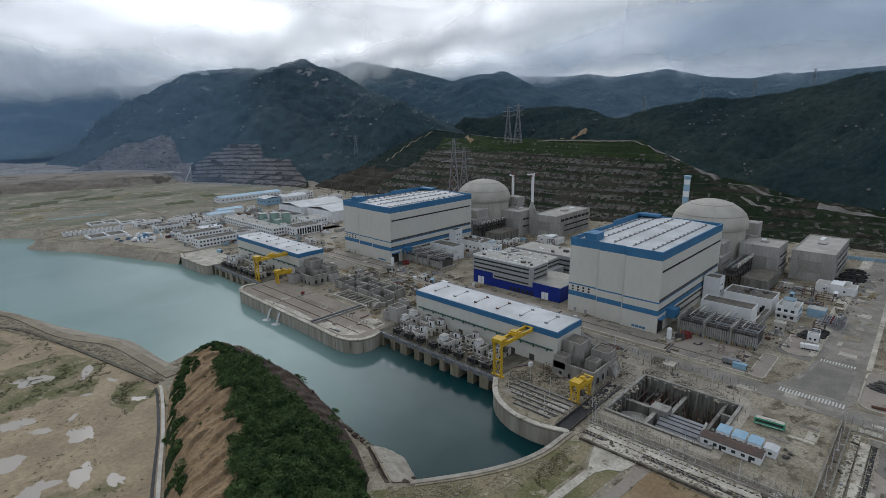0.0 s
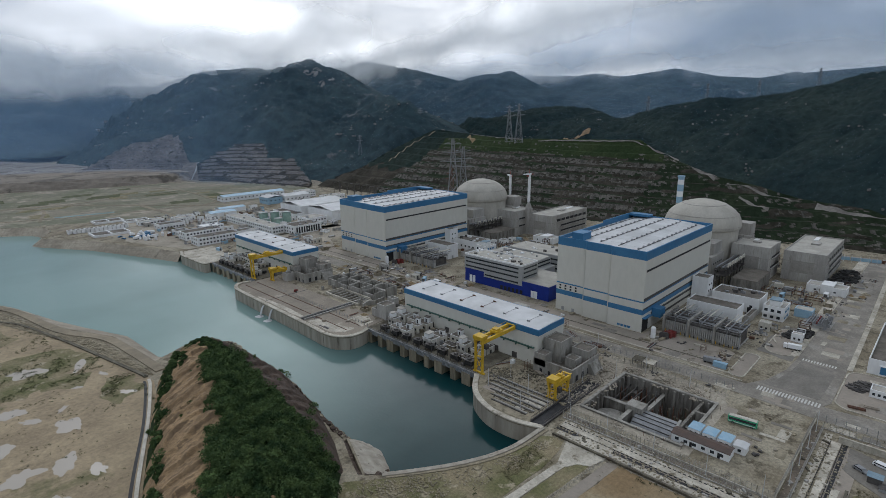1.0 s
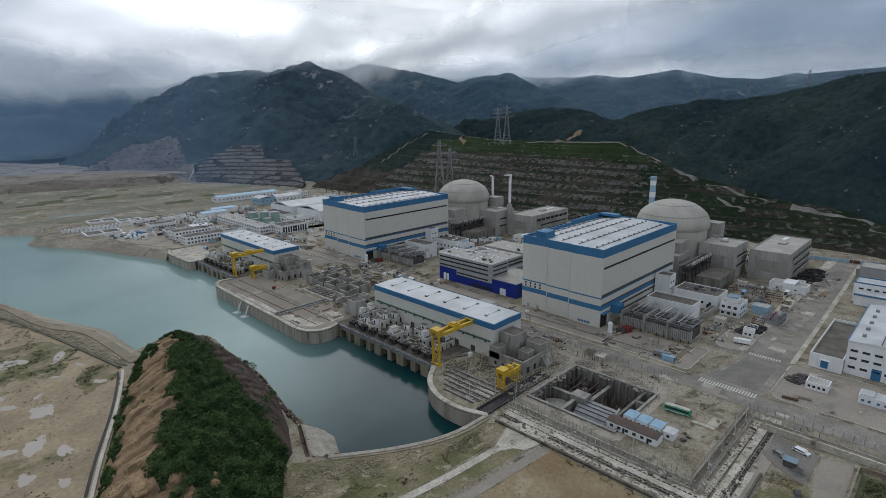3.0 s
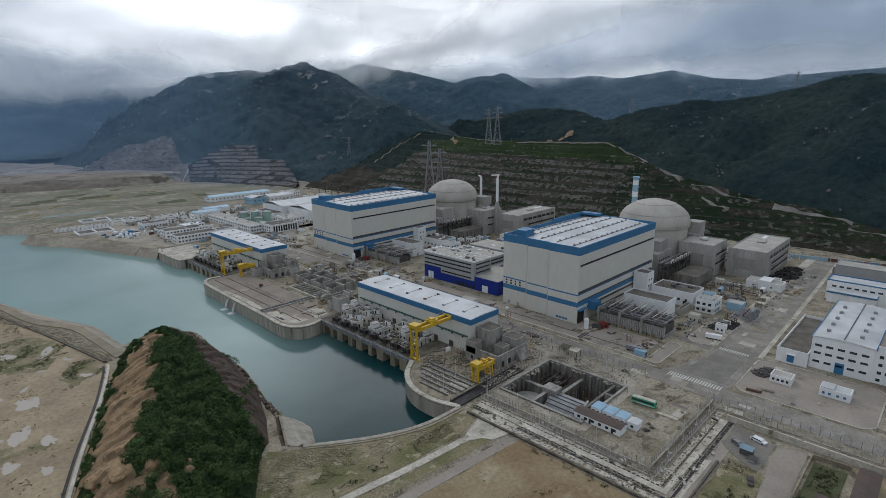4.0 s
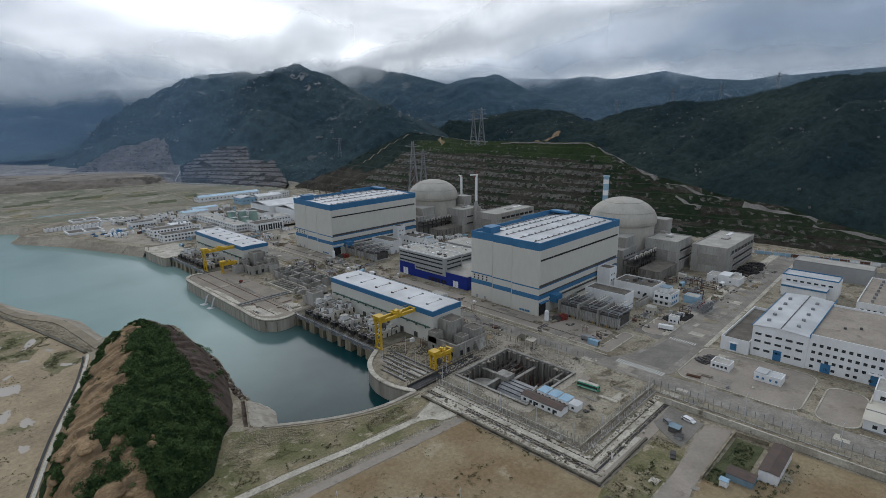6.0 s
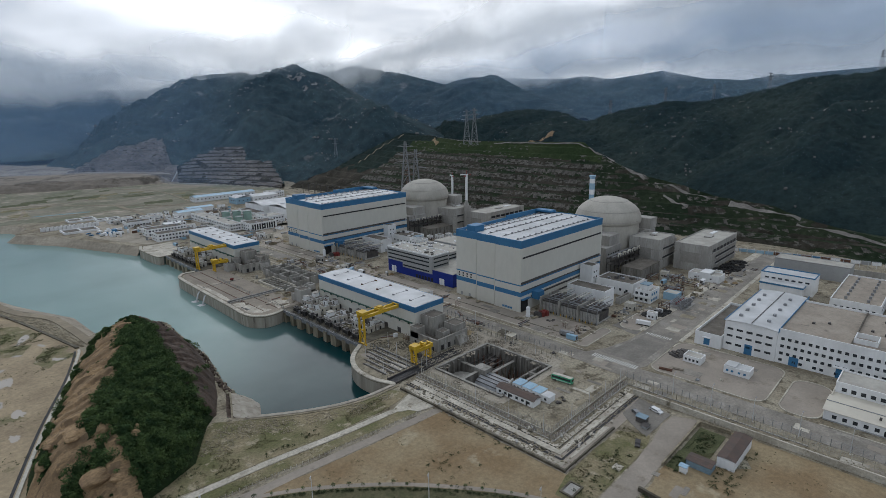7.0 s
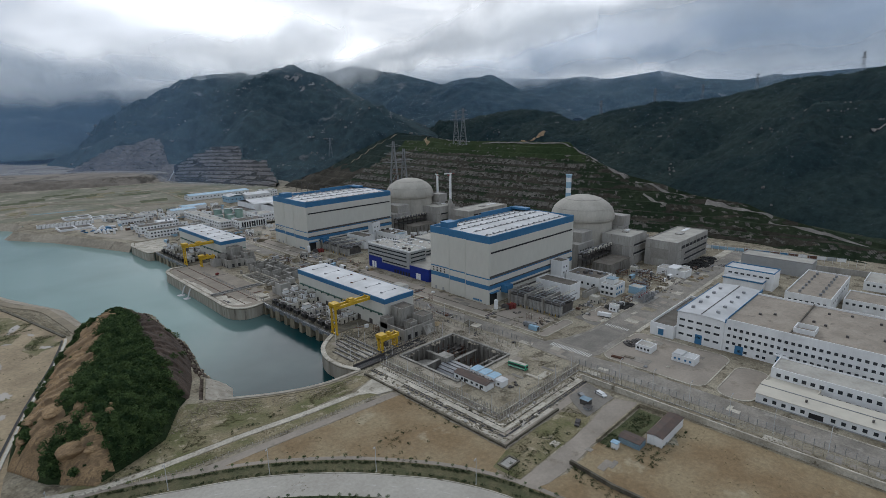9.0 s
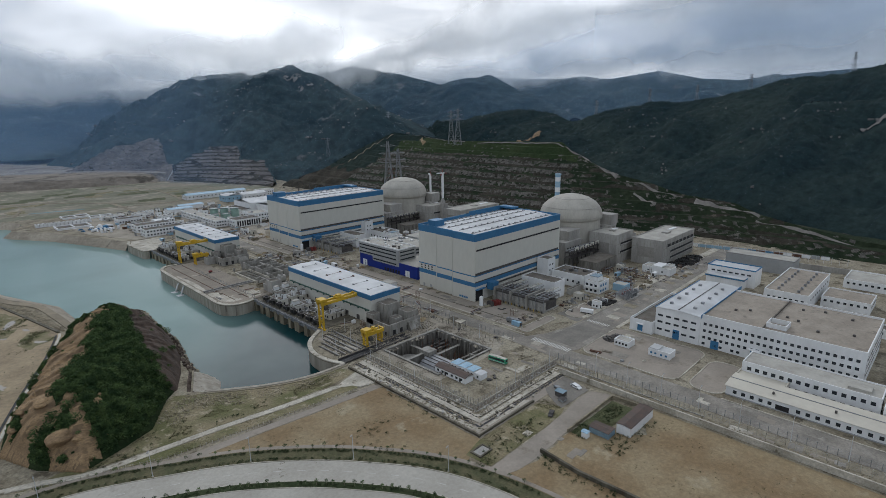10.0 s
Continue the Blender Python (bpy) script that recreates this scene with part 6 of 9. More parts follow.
stones("patrol_rubble", "broken concrete and dirt clods along the patrol strips", [(168 + 0.0 * k, 4 + k * 4.0, 5.5, 40, 0.25) for k in range(21)] + [(177, 8 + k * 4.0, 3.0, 24, 0.2) for k in range(20)] + [(182 + k * 4.0, 7, 6.5, 44, 0.25) for k in range(15)] + [(236, 2 - k * 5.0, 2.6, 26, 0.25) for k in range(26)], 0.5, 33, M_quay)


def lamp_post(x, y, h, lab="slim grey lamp post", arm=True, turn=0):
    t = thing("lamp_post", lab, "lamp post", x, y, 0, turn, "lamp posts")
    part("pole", Shape().rod((0, 0, 0), (0, 0, h), 0.13, 0.08, n=6), M_roof, t)
    part("foot", Shape().box(-0.3, -0.3, 0, 0.3, 0.3, 0.3), M_slab, t)
    if arm:
        arm_part = part("arm", Shape().rod((0, 0, h - 0.1), (1.4, 0, h + 0.3), 0.07, n=5), M_roof, t)
        part("head", Shape().box(1.2, -0.2, h + 0.2, 2.1, 0.2, h + 0.36), M_steel, arm_part)


for y in (17, 34, 52, 70, 86):
    lamp_post(179, y, 9, "slim white floodlight pole inside the fence", False)
for x in (192, 206, 220, 234):
    lamp_post(x, 12.4, 9, "slim white floodlight pole inside the fence", False)
for y in (-8, -24, -40, -56, -72, -90, -108):
    lamp_post(243, y, 10, "tall slim lamp post beside the plant road")
for x, y in ((184, 110), (190, 124), (196, 100), (236, 60), (236, 80), (246, 110), (170, 104), (176, 126), (178, 96), (188, 92), (206, 96), (222, 88)):
    lamp_post(x, y, 9, "slim white pole in the quay yard", False)

# buildings by the pit
t = hut("site_office", "long white site office cabin with brown tin roof", "site cabin", 191.5, 30.5, 197, 50.5, 2.9, M_white, M_brownroof, 0.9)
panes(t, "x", 0, spread(1, 19.5, 6), (1.0,), 1.3, 1.1)
panes(t, "x", 0, (3.4, 13.0), (0.05,), 0.9, 2.1, M_dark, "door")
for k in range(3):
    t = hut("site_cabin", "white site cabin with light blue tin roof", "site cabin", 199.5, 31.5 + k * 5.3 + 1.0, 205.5, 36.0 + k * 5.3 + 1.0, 2.8, M_white, M_bluetin, 0.12, 0, "blue-roofed cabins", 0.05)
    panes(t, "x", 0, (1.2, 3.2), (1.0,), 1.0, 0.9)
t = hut("site_cabin", "plain white site cabin with a pale roof", "site cabin", 199.0, 27.4, 203.5, 31.4, 2.8, M_white, M_roof, 0.3)
panes(t, "x", 0, (2.0,), (1.0,), 1.1, 1.0)


def bus(x, y, turn):
    t = thing("bus", "green and white city bus parked beside the pit", "bus", x, y, 0, turn)
    L, w = 10.2, 2.5
    b = bmesh.new()
    bmesh.ops.create_cube(b, size=1, matrix=Matrix.Translation((0, 0, 1.65)) @ Matrix.Diagonal((L, w, 2.6, 1)))
    bmesh.ops.bevel(b, geom=b.edges[:], offset=0.18, segments=2, affect="EDGES")
    me = bpy.data.meshes.new("body")
    b.to_mesh(me)
    b.free()
    me.materials.append(M_green)
    ob = new("body", me)
    ob.parent = t
    part("roof", Shape().box(-L / 2 + 0.3, -w / 2 + 0.2, 2.93, L / 2 - 0.3, w / 2 - 0.2, 3.05).box(-2, -0.7, 3.05, 1.4, 0.7, 3.3), M_limewash, t, "pale roof with air unit")
    for sgn in (-1, 1):
        part("window_band", Shape().box(-L / 2 + 0.5, sgn * w / 2 - 0.03, 1.55, L / 2 - 0.4, sgn * w / 2 + 0.03, 2.5), M_glass, t)
        part("side_stripe", Shape().box(-L / 2 + 0.3, sgn * w / 2 - 0.02, 0.75, L / 2 - 0.3, sgn * w / 2 + 0.02, 1.0), M_white, t)
        for xx in (-3.4, 3.2):
            wheel = part("wheel", Shape().rod((xx, sgn * (w / 2 - 0.3), 0.48), (xx, sgn * (w / 2 + 0.02), 0.48), 0.48, n=14), M_black, t)
            part("rim", Shape().rod((xx, sgn * (w / 2), 0.48), (xx, sgn * (w / 2 + 0.05), 0.48), 0.25, n=10), M_steel, wheel)
    for sgn in (-1, 1):
        part("windscreen", Shape().box(sgn * L / 2 - 0.03, -1.0, 1.4, sgn * L / 2 + 0.03, 1.0, 2.6), M_glass, t)
    return t


bus(220.4, 34.2, 96)
patch("bus_yard", [(199, 15), (239, 15), (239, 45.4), (230.4, 45.4), (199, 45.4)], M_ground, "bare worn yard beside the pit", 0.05)


def car(name, x, y, turn, body, lab, kind="car"):
    t = thing(name, lab, kind, x, y, 0.0, turn)
    L, w = (4.6, 1.85) if kind == "car" else (5.6, 2.1)
    prof = [(-L / 2, 0.35), (-L / 2, 0.85), (-L / 2 + 0.9, 1.0), (-L / 2 + 1.4, 1.5), (L / 2 - 0.9, 1.55), (L / 2 - 0.1, 1.0), (L / 2, 0.35)]
    n = len(prof)
    part("body", Shape().add([(p, sy * w / 2, z) for sy in (-1, 1) for p, z in prof], [tuple(range(n)), tuple(range(n, 2 * n))[::-1]] + [(i, (i + 1) % n, n + (i + 1) % n, n + i)[::-1] for i in range(n)]), body, t)
    part("glass", Shape().box(-L / 2 + 1.3, -w / 2 - 0.02, 1.02, L / 2 - 0.5, w / 2 + 0.02, 1.42), M_glass, t)
    for xx in (-L / 2 + 0.9, L / 2 - 0.9):
        for sgn in (-1, 1):
            part("wheel", Shape().rod((xx, sgn * (w / 2 - 0.2), 0.34), (xx, sgn * (w / 2 + 0.02), 0.34), 0.34, n=12), M_black, t)
    return t


def truck(x, y, turn, lab, cab, bed, box=False):
    t = thing("truck", lab, "truck", x, y, 0.0, turn)
    part("cab", Shape().box(2.2, -1.15, 0.7, 4.0, 1.15, 2.7).box(2.5, -1.1, 2.7, 3.9, 1.1, 2.9), cab, t)
    part("windscreen", Shape().box(3.98, -1.0, 1.7, 4.03, 1.0, 2.5), M_glass, t)
    part("bed", Shape().box(-4, -1.2, 0.9, 2.0, 1.2, 3.0 if box else 1.6), bed, t)
    part("chassis", Shape().box(-4, -0.5, 0.5, 3.8, 0.5, 0.9), M_darksteel, t)
    for xx in (-3, -1.8, 2.9):
        for sgn in (-1, 1):
            part("wheel", Shape().rod((xx, sgn * 0.8, 0.5), (xx, sgn * 1.15, 0.5), 0.5, n=12), M_black, t)


truck(312, 36.5, 100, "white box truck parked in the yard", M_white, M_white, True)
truck(268, 61, 95, "grey tanker truck on the front yard", M_steel, M_steel, True)
truck(283, 330, 80, "grey site truck beside the turbine hall", M_steel, M_darksteel)
truck(262, 300, 92, "dark site truck on the plant road", M_darksteel, M_conc)
car("van", 224.3, -8.6, 75, M_white, "white van parked on the dirt lot", "van")
car("car", 196.8, -13.3, 20, M_darksteel, "dark car parked on the verge", "car")
car("pickup", 217, -3.4, 60, M_steel, "grey pickup parked by the trailer", "car")
t = hut("trailer", "small dark trailer hut with a blue roof on the lot", "trailer", 211.5, -9.5, 214.8, -5.6, 2.4, M_darksteel, M_wetblue, 0.2)
t = hut("trailer", "low grey trailer bed on the lot", "trailer", 208.6, -11.6, 211.3, -9.0, 1.0, M_grey, M_darksteel, 0.3)

r_lit = random.Random(88)


def litter(name, label, size, material, count, seed):
    """Small loose site litter over the working yards."""
    zones = ((262, 52, 292, 100), (232, 100, 246, 240), (258, 225, 284, 318), (376, 28, 428, 60), (300, 38, 346, 62), (232, 232, 258, 338), (190, 222, 236, 246), (204, 430, 260, 482), (340, 60, 352, 92), (236, 44, 245, 100), (184, 90, 200, 96), (200, 16, 236, 30), (420, 20, 500, 34), (196, 486, 262, 640), (372, 78, 428, 100), (300, 276, 350, 318))
    spots = []
    for x0, y0, x1, y1 in zones:
        for _ in range(max(2, int((x1 - x0) * (y1 - y0) / 260))):
            spots.append((r_lit.uniform(x0, x1), r_lit.uniform(y0, y1), r_lit.uniform(1, 5), r_lit.randint(3, count), 0.3))
    return stones(name, label, spots, size, seed, material, "litter")


litter("dark_litter", "dark scrap, hoses and offcuts lying about the yards", 0.9, M_darksteel, 14, 91)
litter("pale_litter", "pale broken concrete and board offcuts lying about the yards", 0.8, M_yard, 14, 92)
litter("brown_litter", "brown timber and rusty offcuts lying about the yards", 0.8, M_rubble, 12, 93)
stones("quay_debris", "rusty and dark debris strewn over the crane yard", [(172, 104, 5, 90, 0.3), (176, 114, 7, 140, 0.3), (184, 124, 8, 160, 0.4), (192, 104, 7, 140, 0.4), (198, 118, 7, 160, 0.5), (190, 130, 6, 120, 0.4)], 0.6, 94, M_pit)
stones("quay_rubble", "pale rubble and boards strewn over the crane yard", [(178, 108, 8, 90, 0.3), (190, 114, 9, 140, 0.4), (199, 104, 5, 90, 0.5), (196, 128, 6, 90, 0.4)], 0.6, 95, M_rubble)

# canopies and huts along the pit's north side
for k in range(2):
    t = thing("open_shed", "open rusty shed with dark sheet roof", "shed", 240.5, 78.5 + k * 5.6, 0)
    part("roof", Shape().add([(0, 0, 3.0), (4.4, 0, 3.5), (4.4, 5, 3.5), (0, 5, 3.0), (0, 0, 3.15), (4.4, 0, 3.65), (4.4, 5, 3.65), (0, 5, 3.15)], [(0, 3, 2, 1), (4, 5, 6, 7), (0, 1, 5, 4), (1, 2, 6, 5), (2, 3, 7, 6), (3, 0, 4, 7)]), M_pit if k else M_slab, t)
    for x, y in ((0.2, 0.2), (4.1, 0.2), (0.2, 4.7), (4.1, 4.7)):
        part("post", Shape().box(x - 0.1, y - 0.1, 0, x + 0.1, y + 0.1, 3.2), M_darksteel, t)
t = hut("site_cabin", "low white cabin with blue tarpaulin roof", "site cabin", 226, 103, 230, 111, 2.6, M_white, M_bluetin, 0.4)
t = hut("site_cabin", "low white cabin beside the road", "site cabin", 262, 168, 268, 178, 3.0, M_white, M_paleroof, 0.4)
panes(t, "x", 0, spread(1, 9, 4), (1.0,), 1.2, 1.1)

# ---- workshops east of the road ----
t = thing("workshop", "long white three-storey workshop with small dark windows and blue doors", "workshop", 310, -103, 0)
part("wall", Shape().box(0, 0, 0, 56, 71, 16.6), M_white, t)
part("wall", Shape().box(-0.6, 71, 0, 66, 95, 16.0), M_white, t)
rows = []
for j in range(13):
    v = j / 12
    rows.append([(-0.9 + 67.2 * i / 4, 70.6 + 24.8 * v, 16.1 + 0.9 * math.sin(math.pi * v)) for i in range(5)])
part("metal_roof", Shape().sheet(rows), M_roof, t, "white barrel-vaulted metal roof")
part("gable", Shape().add([(-0.6, 70.6 + 24.8 * j / 12, 16.0 + 0.85 * math.sin(math.pi * j / 12)) for j in range(13)] + [(-0.6, 70.6 + 24.8 * j / 12, 15.9) for j in range(13)], [(j, j + 1, 14 + j, 13 + j) for j in range(12)]), M_white, t)
part("roof_ridge", Shape().box(0, 82.8, 16.9, 66, 83.2, 17.25), M_darksteel, t)
part("eaves", Shape().box(-1.0, 70.4, 15.7, 66, 70.7, 17.6).box(-1.0, 95.2, 15.9, 66.2, 95.5, 16.5), M_blue, t, "blue eaves strip")
for k in range(5):
    for v in (76.5, 89.5):
        part("roof_vent", Shape().box(8 + k * 11, v, 16.2, 9.6 + k * 11, v + 1.6, 17.8), M_steel, t)
part("roof", Shape().box(0.5, 0.5, 16.6, 55.5, 70.4, 16.8), M_tanroof, t, "tan gravel flat roof")
part("parapet", Shape().box(0, 0, 16.6, 56, 0.5, 17.8).box(0, 0.5, 16.6, 0.5, 70.3, 17.8).box(55.5, 0.5, 16.6, 56, 70.3, 17.8), M_white, t)
part("roof_divider", Shape().box(0.5, 42, 16.8, 55.5, 42.5, 17.7), M_greyroof, t)
part("roof_well", Shape().box(6, 33, 16.8, 15, 33.4, 19.2).box(6, 41.6, 16.8, 15, 42, 19.2).box(6, 33.4, 16.8, 6.4, 41.6, 19.2).box(14.6, 33.4, 16.8, 15, 41.6, 19.2), M_white, t, "white walled open light well")
for k in range(9):
    xx, yy = rnd.uniform(3, 50), rnd.uniform(3, 68)
    part("roof_unit", Shape().box(xx, yy, 16.8, xx + 1.2, yy + 1.2, 17.7), M_darksteel, t)
panes(t, "x", -0.6, spread(72, 94.5, 5), (3.2, 7.6, 11.4), 2.8, 1.1)
panes(t, "x", 0, spread(1.5, 70, 24), (4.6, 8.4, 12.2), 1.5, 1.4)
panes(t, "x", 0, [u for k, u in enumerate(spread(1.5, 70, 24)) if k % 3 != 1], (1.2,), 1.5, 1.3)
panes(t, "x", 0, (63, 44), (0,), 4.0, 4.6, M_blue, "door")
panes(t, "x", -0.6, (83,), (0,), 3.6, 5.4, M_blue, "door")
panes(t, "x", 0, (44.0,), (5.4,), 6.0, 0.4, M_white, "door_canopy", 2.0)
panes(t, "y", 0, spread(3, 54, 12), (4.6, 8.4, 12.2), 1.5, 1.4)
panes(t, "y", 0, (1.0, 55.0), (0,), 0.3, 16, M_steel, "downpipe")
t = block("workshop_wing", "low white walled yard wing with grey floor roof", "workshop wing", 306.5, -7.8, 366, 5.4, 7.4, M_white, M_greyroof, 1.6)
panes(t, "x", 0, (7.0,), (0.8,), 3.0, 4.0, M_blue, "door")
panes(t, "x", 0, (7.0,), (4.9,), 4.0, 0.3, M_white, "door_canopy", 1.4)

t = block("store_building", "white two-tier store with blue roof edges", "store building", 434, -25.5, 450, 6.5, 13.0, M_white, M_roof, 0.8, cap=M_blue)
panes(t, "x", 0, spread(2, 30, 7), (8.4,), 2.4, 1.1)
part("lean_to", Shape().box(-8, 5, 0, 0, 30, 7.2), M_white, t)
part("lean_to_roof", Shape().box(-8.4, 4.6, 7.2, 0, 30.4, 7.6), M_roof, t)
part("lean_to_fascia", Shape().box(-8.5, 4.5, 6.3, -8.35, 30.5, 7.3).box(-8.5, 4.4, 6.3, 0, 4.55, 7.3), M_blue, t)
t = block("grey_hall", "large grey plastered hall with a pale flat roof", "hall", 486, -38, 503, 10, 11.5, M_grey, M_paleroof, 0.5)
part("roof_edge", Shape().box(-0.2, -0.2, 10.9, 0, 48.2, 11.2).box(-0.2, -0.2, 10.9, 17.2, 0, 11.2), M_joint, t)
t = block("depot", "white depot with tan gravel roof and small vents", "depot", 402, -63.5, 468, -39, 11.5, M_white, M_tanroof, 0.9)
panes(t, "x", 0, spread(1.5, 23, 7), (6.5,), 1.6, 1.2)
for k in range(14):
    part("roof_vent", Shape().box(6 + (k // 2) * 8.5, 6 + (k % 2) * 11, 10.7, 7.4 + (k // 2) * 8.5, 7.4 + (k % 2) * 11, 12.3), M_steel, t)
panes(t, "y", 0, spread(5, 62, 9), (6.5,), 1.6, 1.2)
t = block("low_office", "low white office wing with dark windows and brown roof", "office", 425, -92, 449, -66.5, 7.0, M_white, M_tanroof, 0.8)
panes(t, "x", 0, spread(1, 25, 7), (3.6,), 1.6, 1.4)
panes(t, "y", 0, spread(2, 22, 5), (3.6,), 1.6, 1.4)
t = block("low_office", "long white parapeted office wing behind the workshop", "office", 386, -110, 396, -66, 5.5, M_white, M_greyroof, 0.9)
panes(t, "x", 0, spread(1, 43, 14), (2.4,), 1.4, 1.3)
t = block("low_office", "far white office block at the foot of the slope", "office", 480, -96, 510, -70, 6.5, M_white, M_paleroof, 0.9)
panes(t, "x", 0, spread(1, 25, 7), (3.2,), 1.6, 1.4)
masonry("yard_wall", [(508, 14), (514, -34), (518, -70), (520, -140)], 4.2, 0.5, M_conc, "grey concrete wall at the foot of the slope", 6)
# low front building and its two-storey rear
t = thing("canteen", "long low white building with a cream metal roof", "office", 264.5, -176, 0)
part("wall", Shape().box(0, 0, 0, 14, 116, 4.4), M_white, t)
part("roof", Shape().add([(-0.6, -0.5, 4.4), (-0.6, 116.5, 4.4), (7, 116.5, 5.4), (7, -0.5, 5.4), (14.4, 116.5, 4.9), (14.4, -0.5, 4.9), (-0.6, -0.5, 4.6), (-0.6, 116.5, 4.6), (7, 116.5, 5.6), (7, -0.5, 5.6), (14.4, 116.5, 5.1), (14.4, -0.5, 5.1)],
                         [(6, 9, 8, 7), (9, 11, 10, 8), (0, 1, 7, 6), (4, 5, 11, 10), (1, 2, 8, 7), (2, 4, 10, 8), (0, 6, 9, 3), (3, 9, 11, 5), (0, 3, 2, 1), (3, 5, 4, 2)]), M_cream, t, "cream ribbed metal roof")
panes(t, "x", 0, spread(2, 90, 26) + spread(97, 114, 5), (1.5,), 1.5, 1.5)
panes(t, "x", 0, (94.0,), (0.1,), 5.0, 2.6, M_dark, "door")
part("wall_base", Shape().box(-0.12, 0, 0, 0, 116, 0.5), M_grey, t)
part("roof_ridge", Shape().box(6.8, -0.4, 5.58, 7.2, 116.4, 5.8), M_steel, t)
part("terrace", Shape().box(14, 96, 0, 24, 116, 4.6).box(14, 96, 4.6, 24, 96.4, 5.4).box(14, 115.6, 4.6, 24, 116, 5.4), M_cream, t)
for k in range(5):
    part("roof_unit", Shape().box(3, 10 + k * 22, 5.2, 3.8, 10.8 + k * 22, 6.2), M_darksteel, t)
t = block("office_block", "two-storey white office with rows of dark windows", "office", 284, -112, 299, -60.5, 9.4, M_white, M_paleroof, 0.7)
panes(t, "x", 0, spread(1, 50, 15), (1.4, 5.6), 1.7, 1.6)
panes(t, "y", 0, spread(1, 14, 4), (1.4, 5.6), 1.7, 1.6)
part("penthouse", Shape().box(3, 4, 8.7, 9, 12, 9.9), M_paleroof, t)
t = block("office_block", "lower white office end with a flat pale roof", "office", 280, -125, 296, -113, 8.0, M_white, M_paleroof, 0.7)
panes(t, "x", 0, spread(1, 11, 4), (1.2, 4.8), 1.6, 1.5)

# yard huts and stores
t = block("guard_booth", "white guard booth with a parapet roof", "booth", 280, -7, 287, 1.5, 3.6, M_white, M_paleroof, 0.6)
panes(t, "x", 0, spread(0.6, 8, 4), (1.2,), 1.0, 1.1)
t = block("guard_booth", "white twin-roofed booth in the yard", "booth", 280.5, -28.6, 287.5, -17.4, 3.8, M_white, M_roof, 0.4)
panes(t, "x", 0, (2, 4.4, 7.4, 9.6), (1.3,), 1.0, 1.0, M_blue)
part("roof_step", Shape().box(0.3, 6.2, 3.4, 6.7, 10.9, 4.2), M_roof, t)
stones("yard_debris", "pile of dark machinery scrap and timber in the yard", [(285, 6, 4, 90, 1.6), (290, 4, 4, 90, 1.4)], 1.1, 11, M_darksteel, "debris pile")
for k, (x, y, l, m) in enumerate(((266, 1, 6, M_rust), (270, -3, 5, M_jetty), (265, -12, 1.6, M_steel), (272, -20, 1.2, M_slab))):
    t = thing("steel_stack", "low stack of steel and timber lying in the yard", "material stack", x, y, 0.12, 100, "yard stacks")
    for j in range(4):
        part("bar", Shape().box(0, j * 0.5, 0, l, j * 0.5 + 0.4, 0.5 + 0.2 * (j % 2)), m, t)
for k in range(16):
    x, y = 538 + k * 1.4, 50 - k * 6.6
    t = thing("container", "corrugated shipping container at the foot of the slope", "container", x, y, 0, 102, "shipping containers")
    part("shell", Shape().box(0, 0, 0, 6.1, 2.44, 2.6), (M_blue, M_white, M_bluetin, M_grey, M_rust)[rnd.randrange(5)], t)
    part("roof", Shape().box(0.1, 0.1, 2.6, 6.0, 2.34, 2.68), M_steel, t)
for k in range(22):
    part_y = 46 - k * 5.2
    lamp_post(530 + k * 0.7, part_y, 6, "slim pole along the yard edge", False)

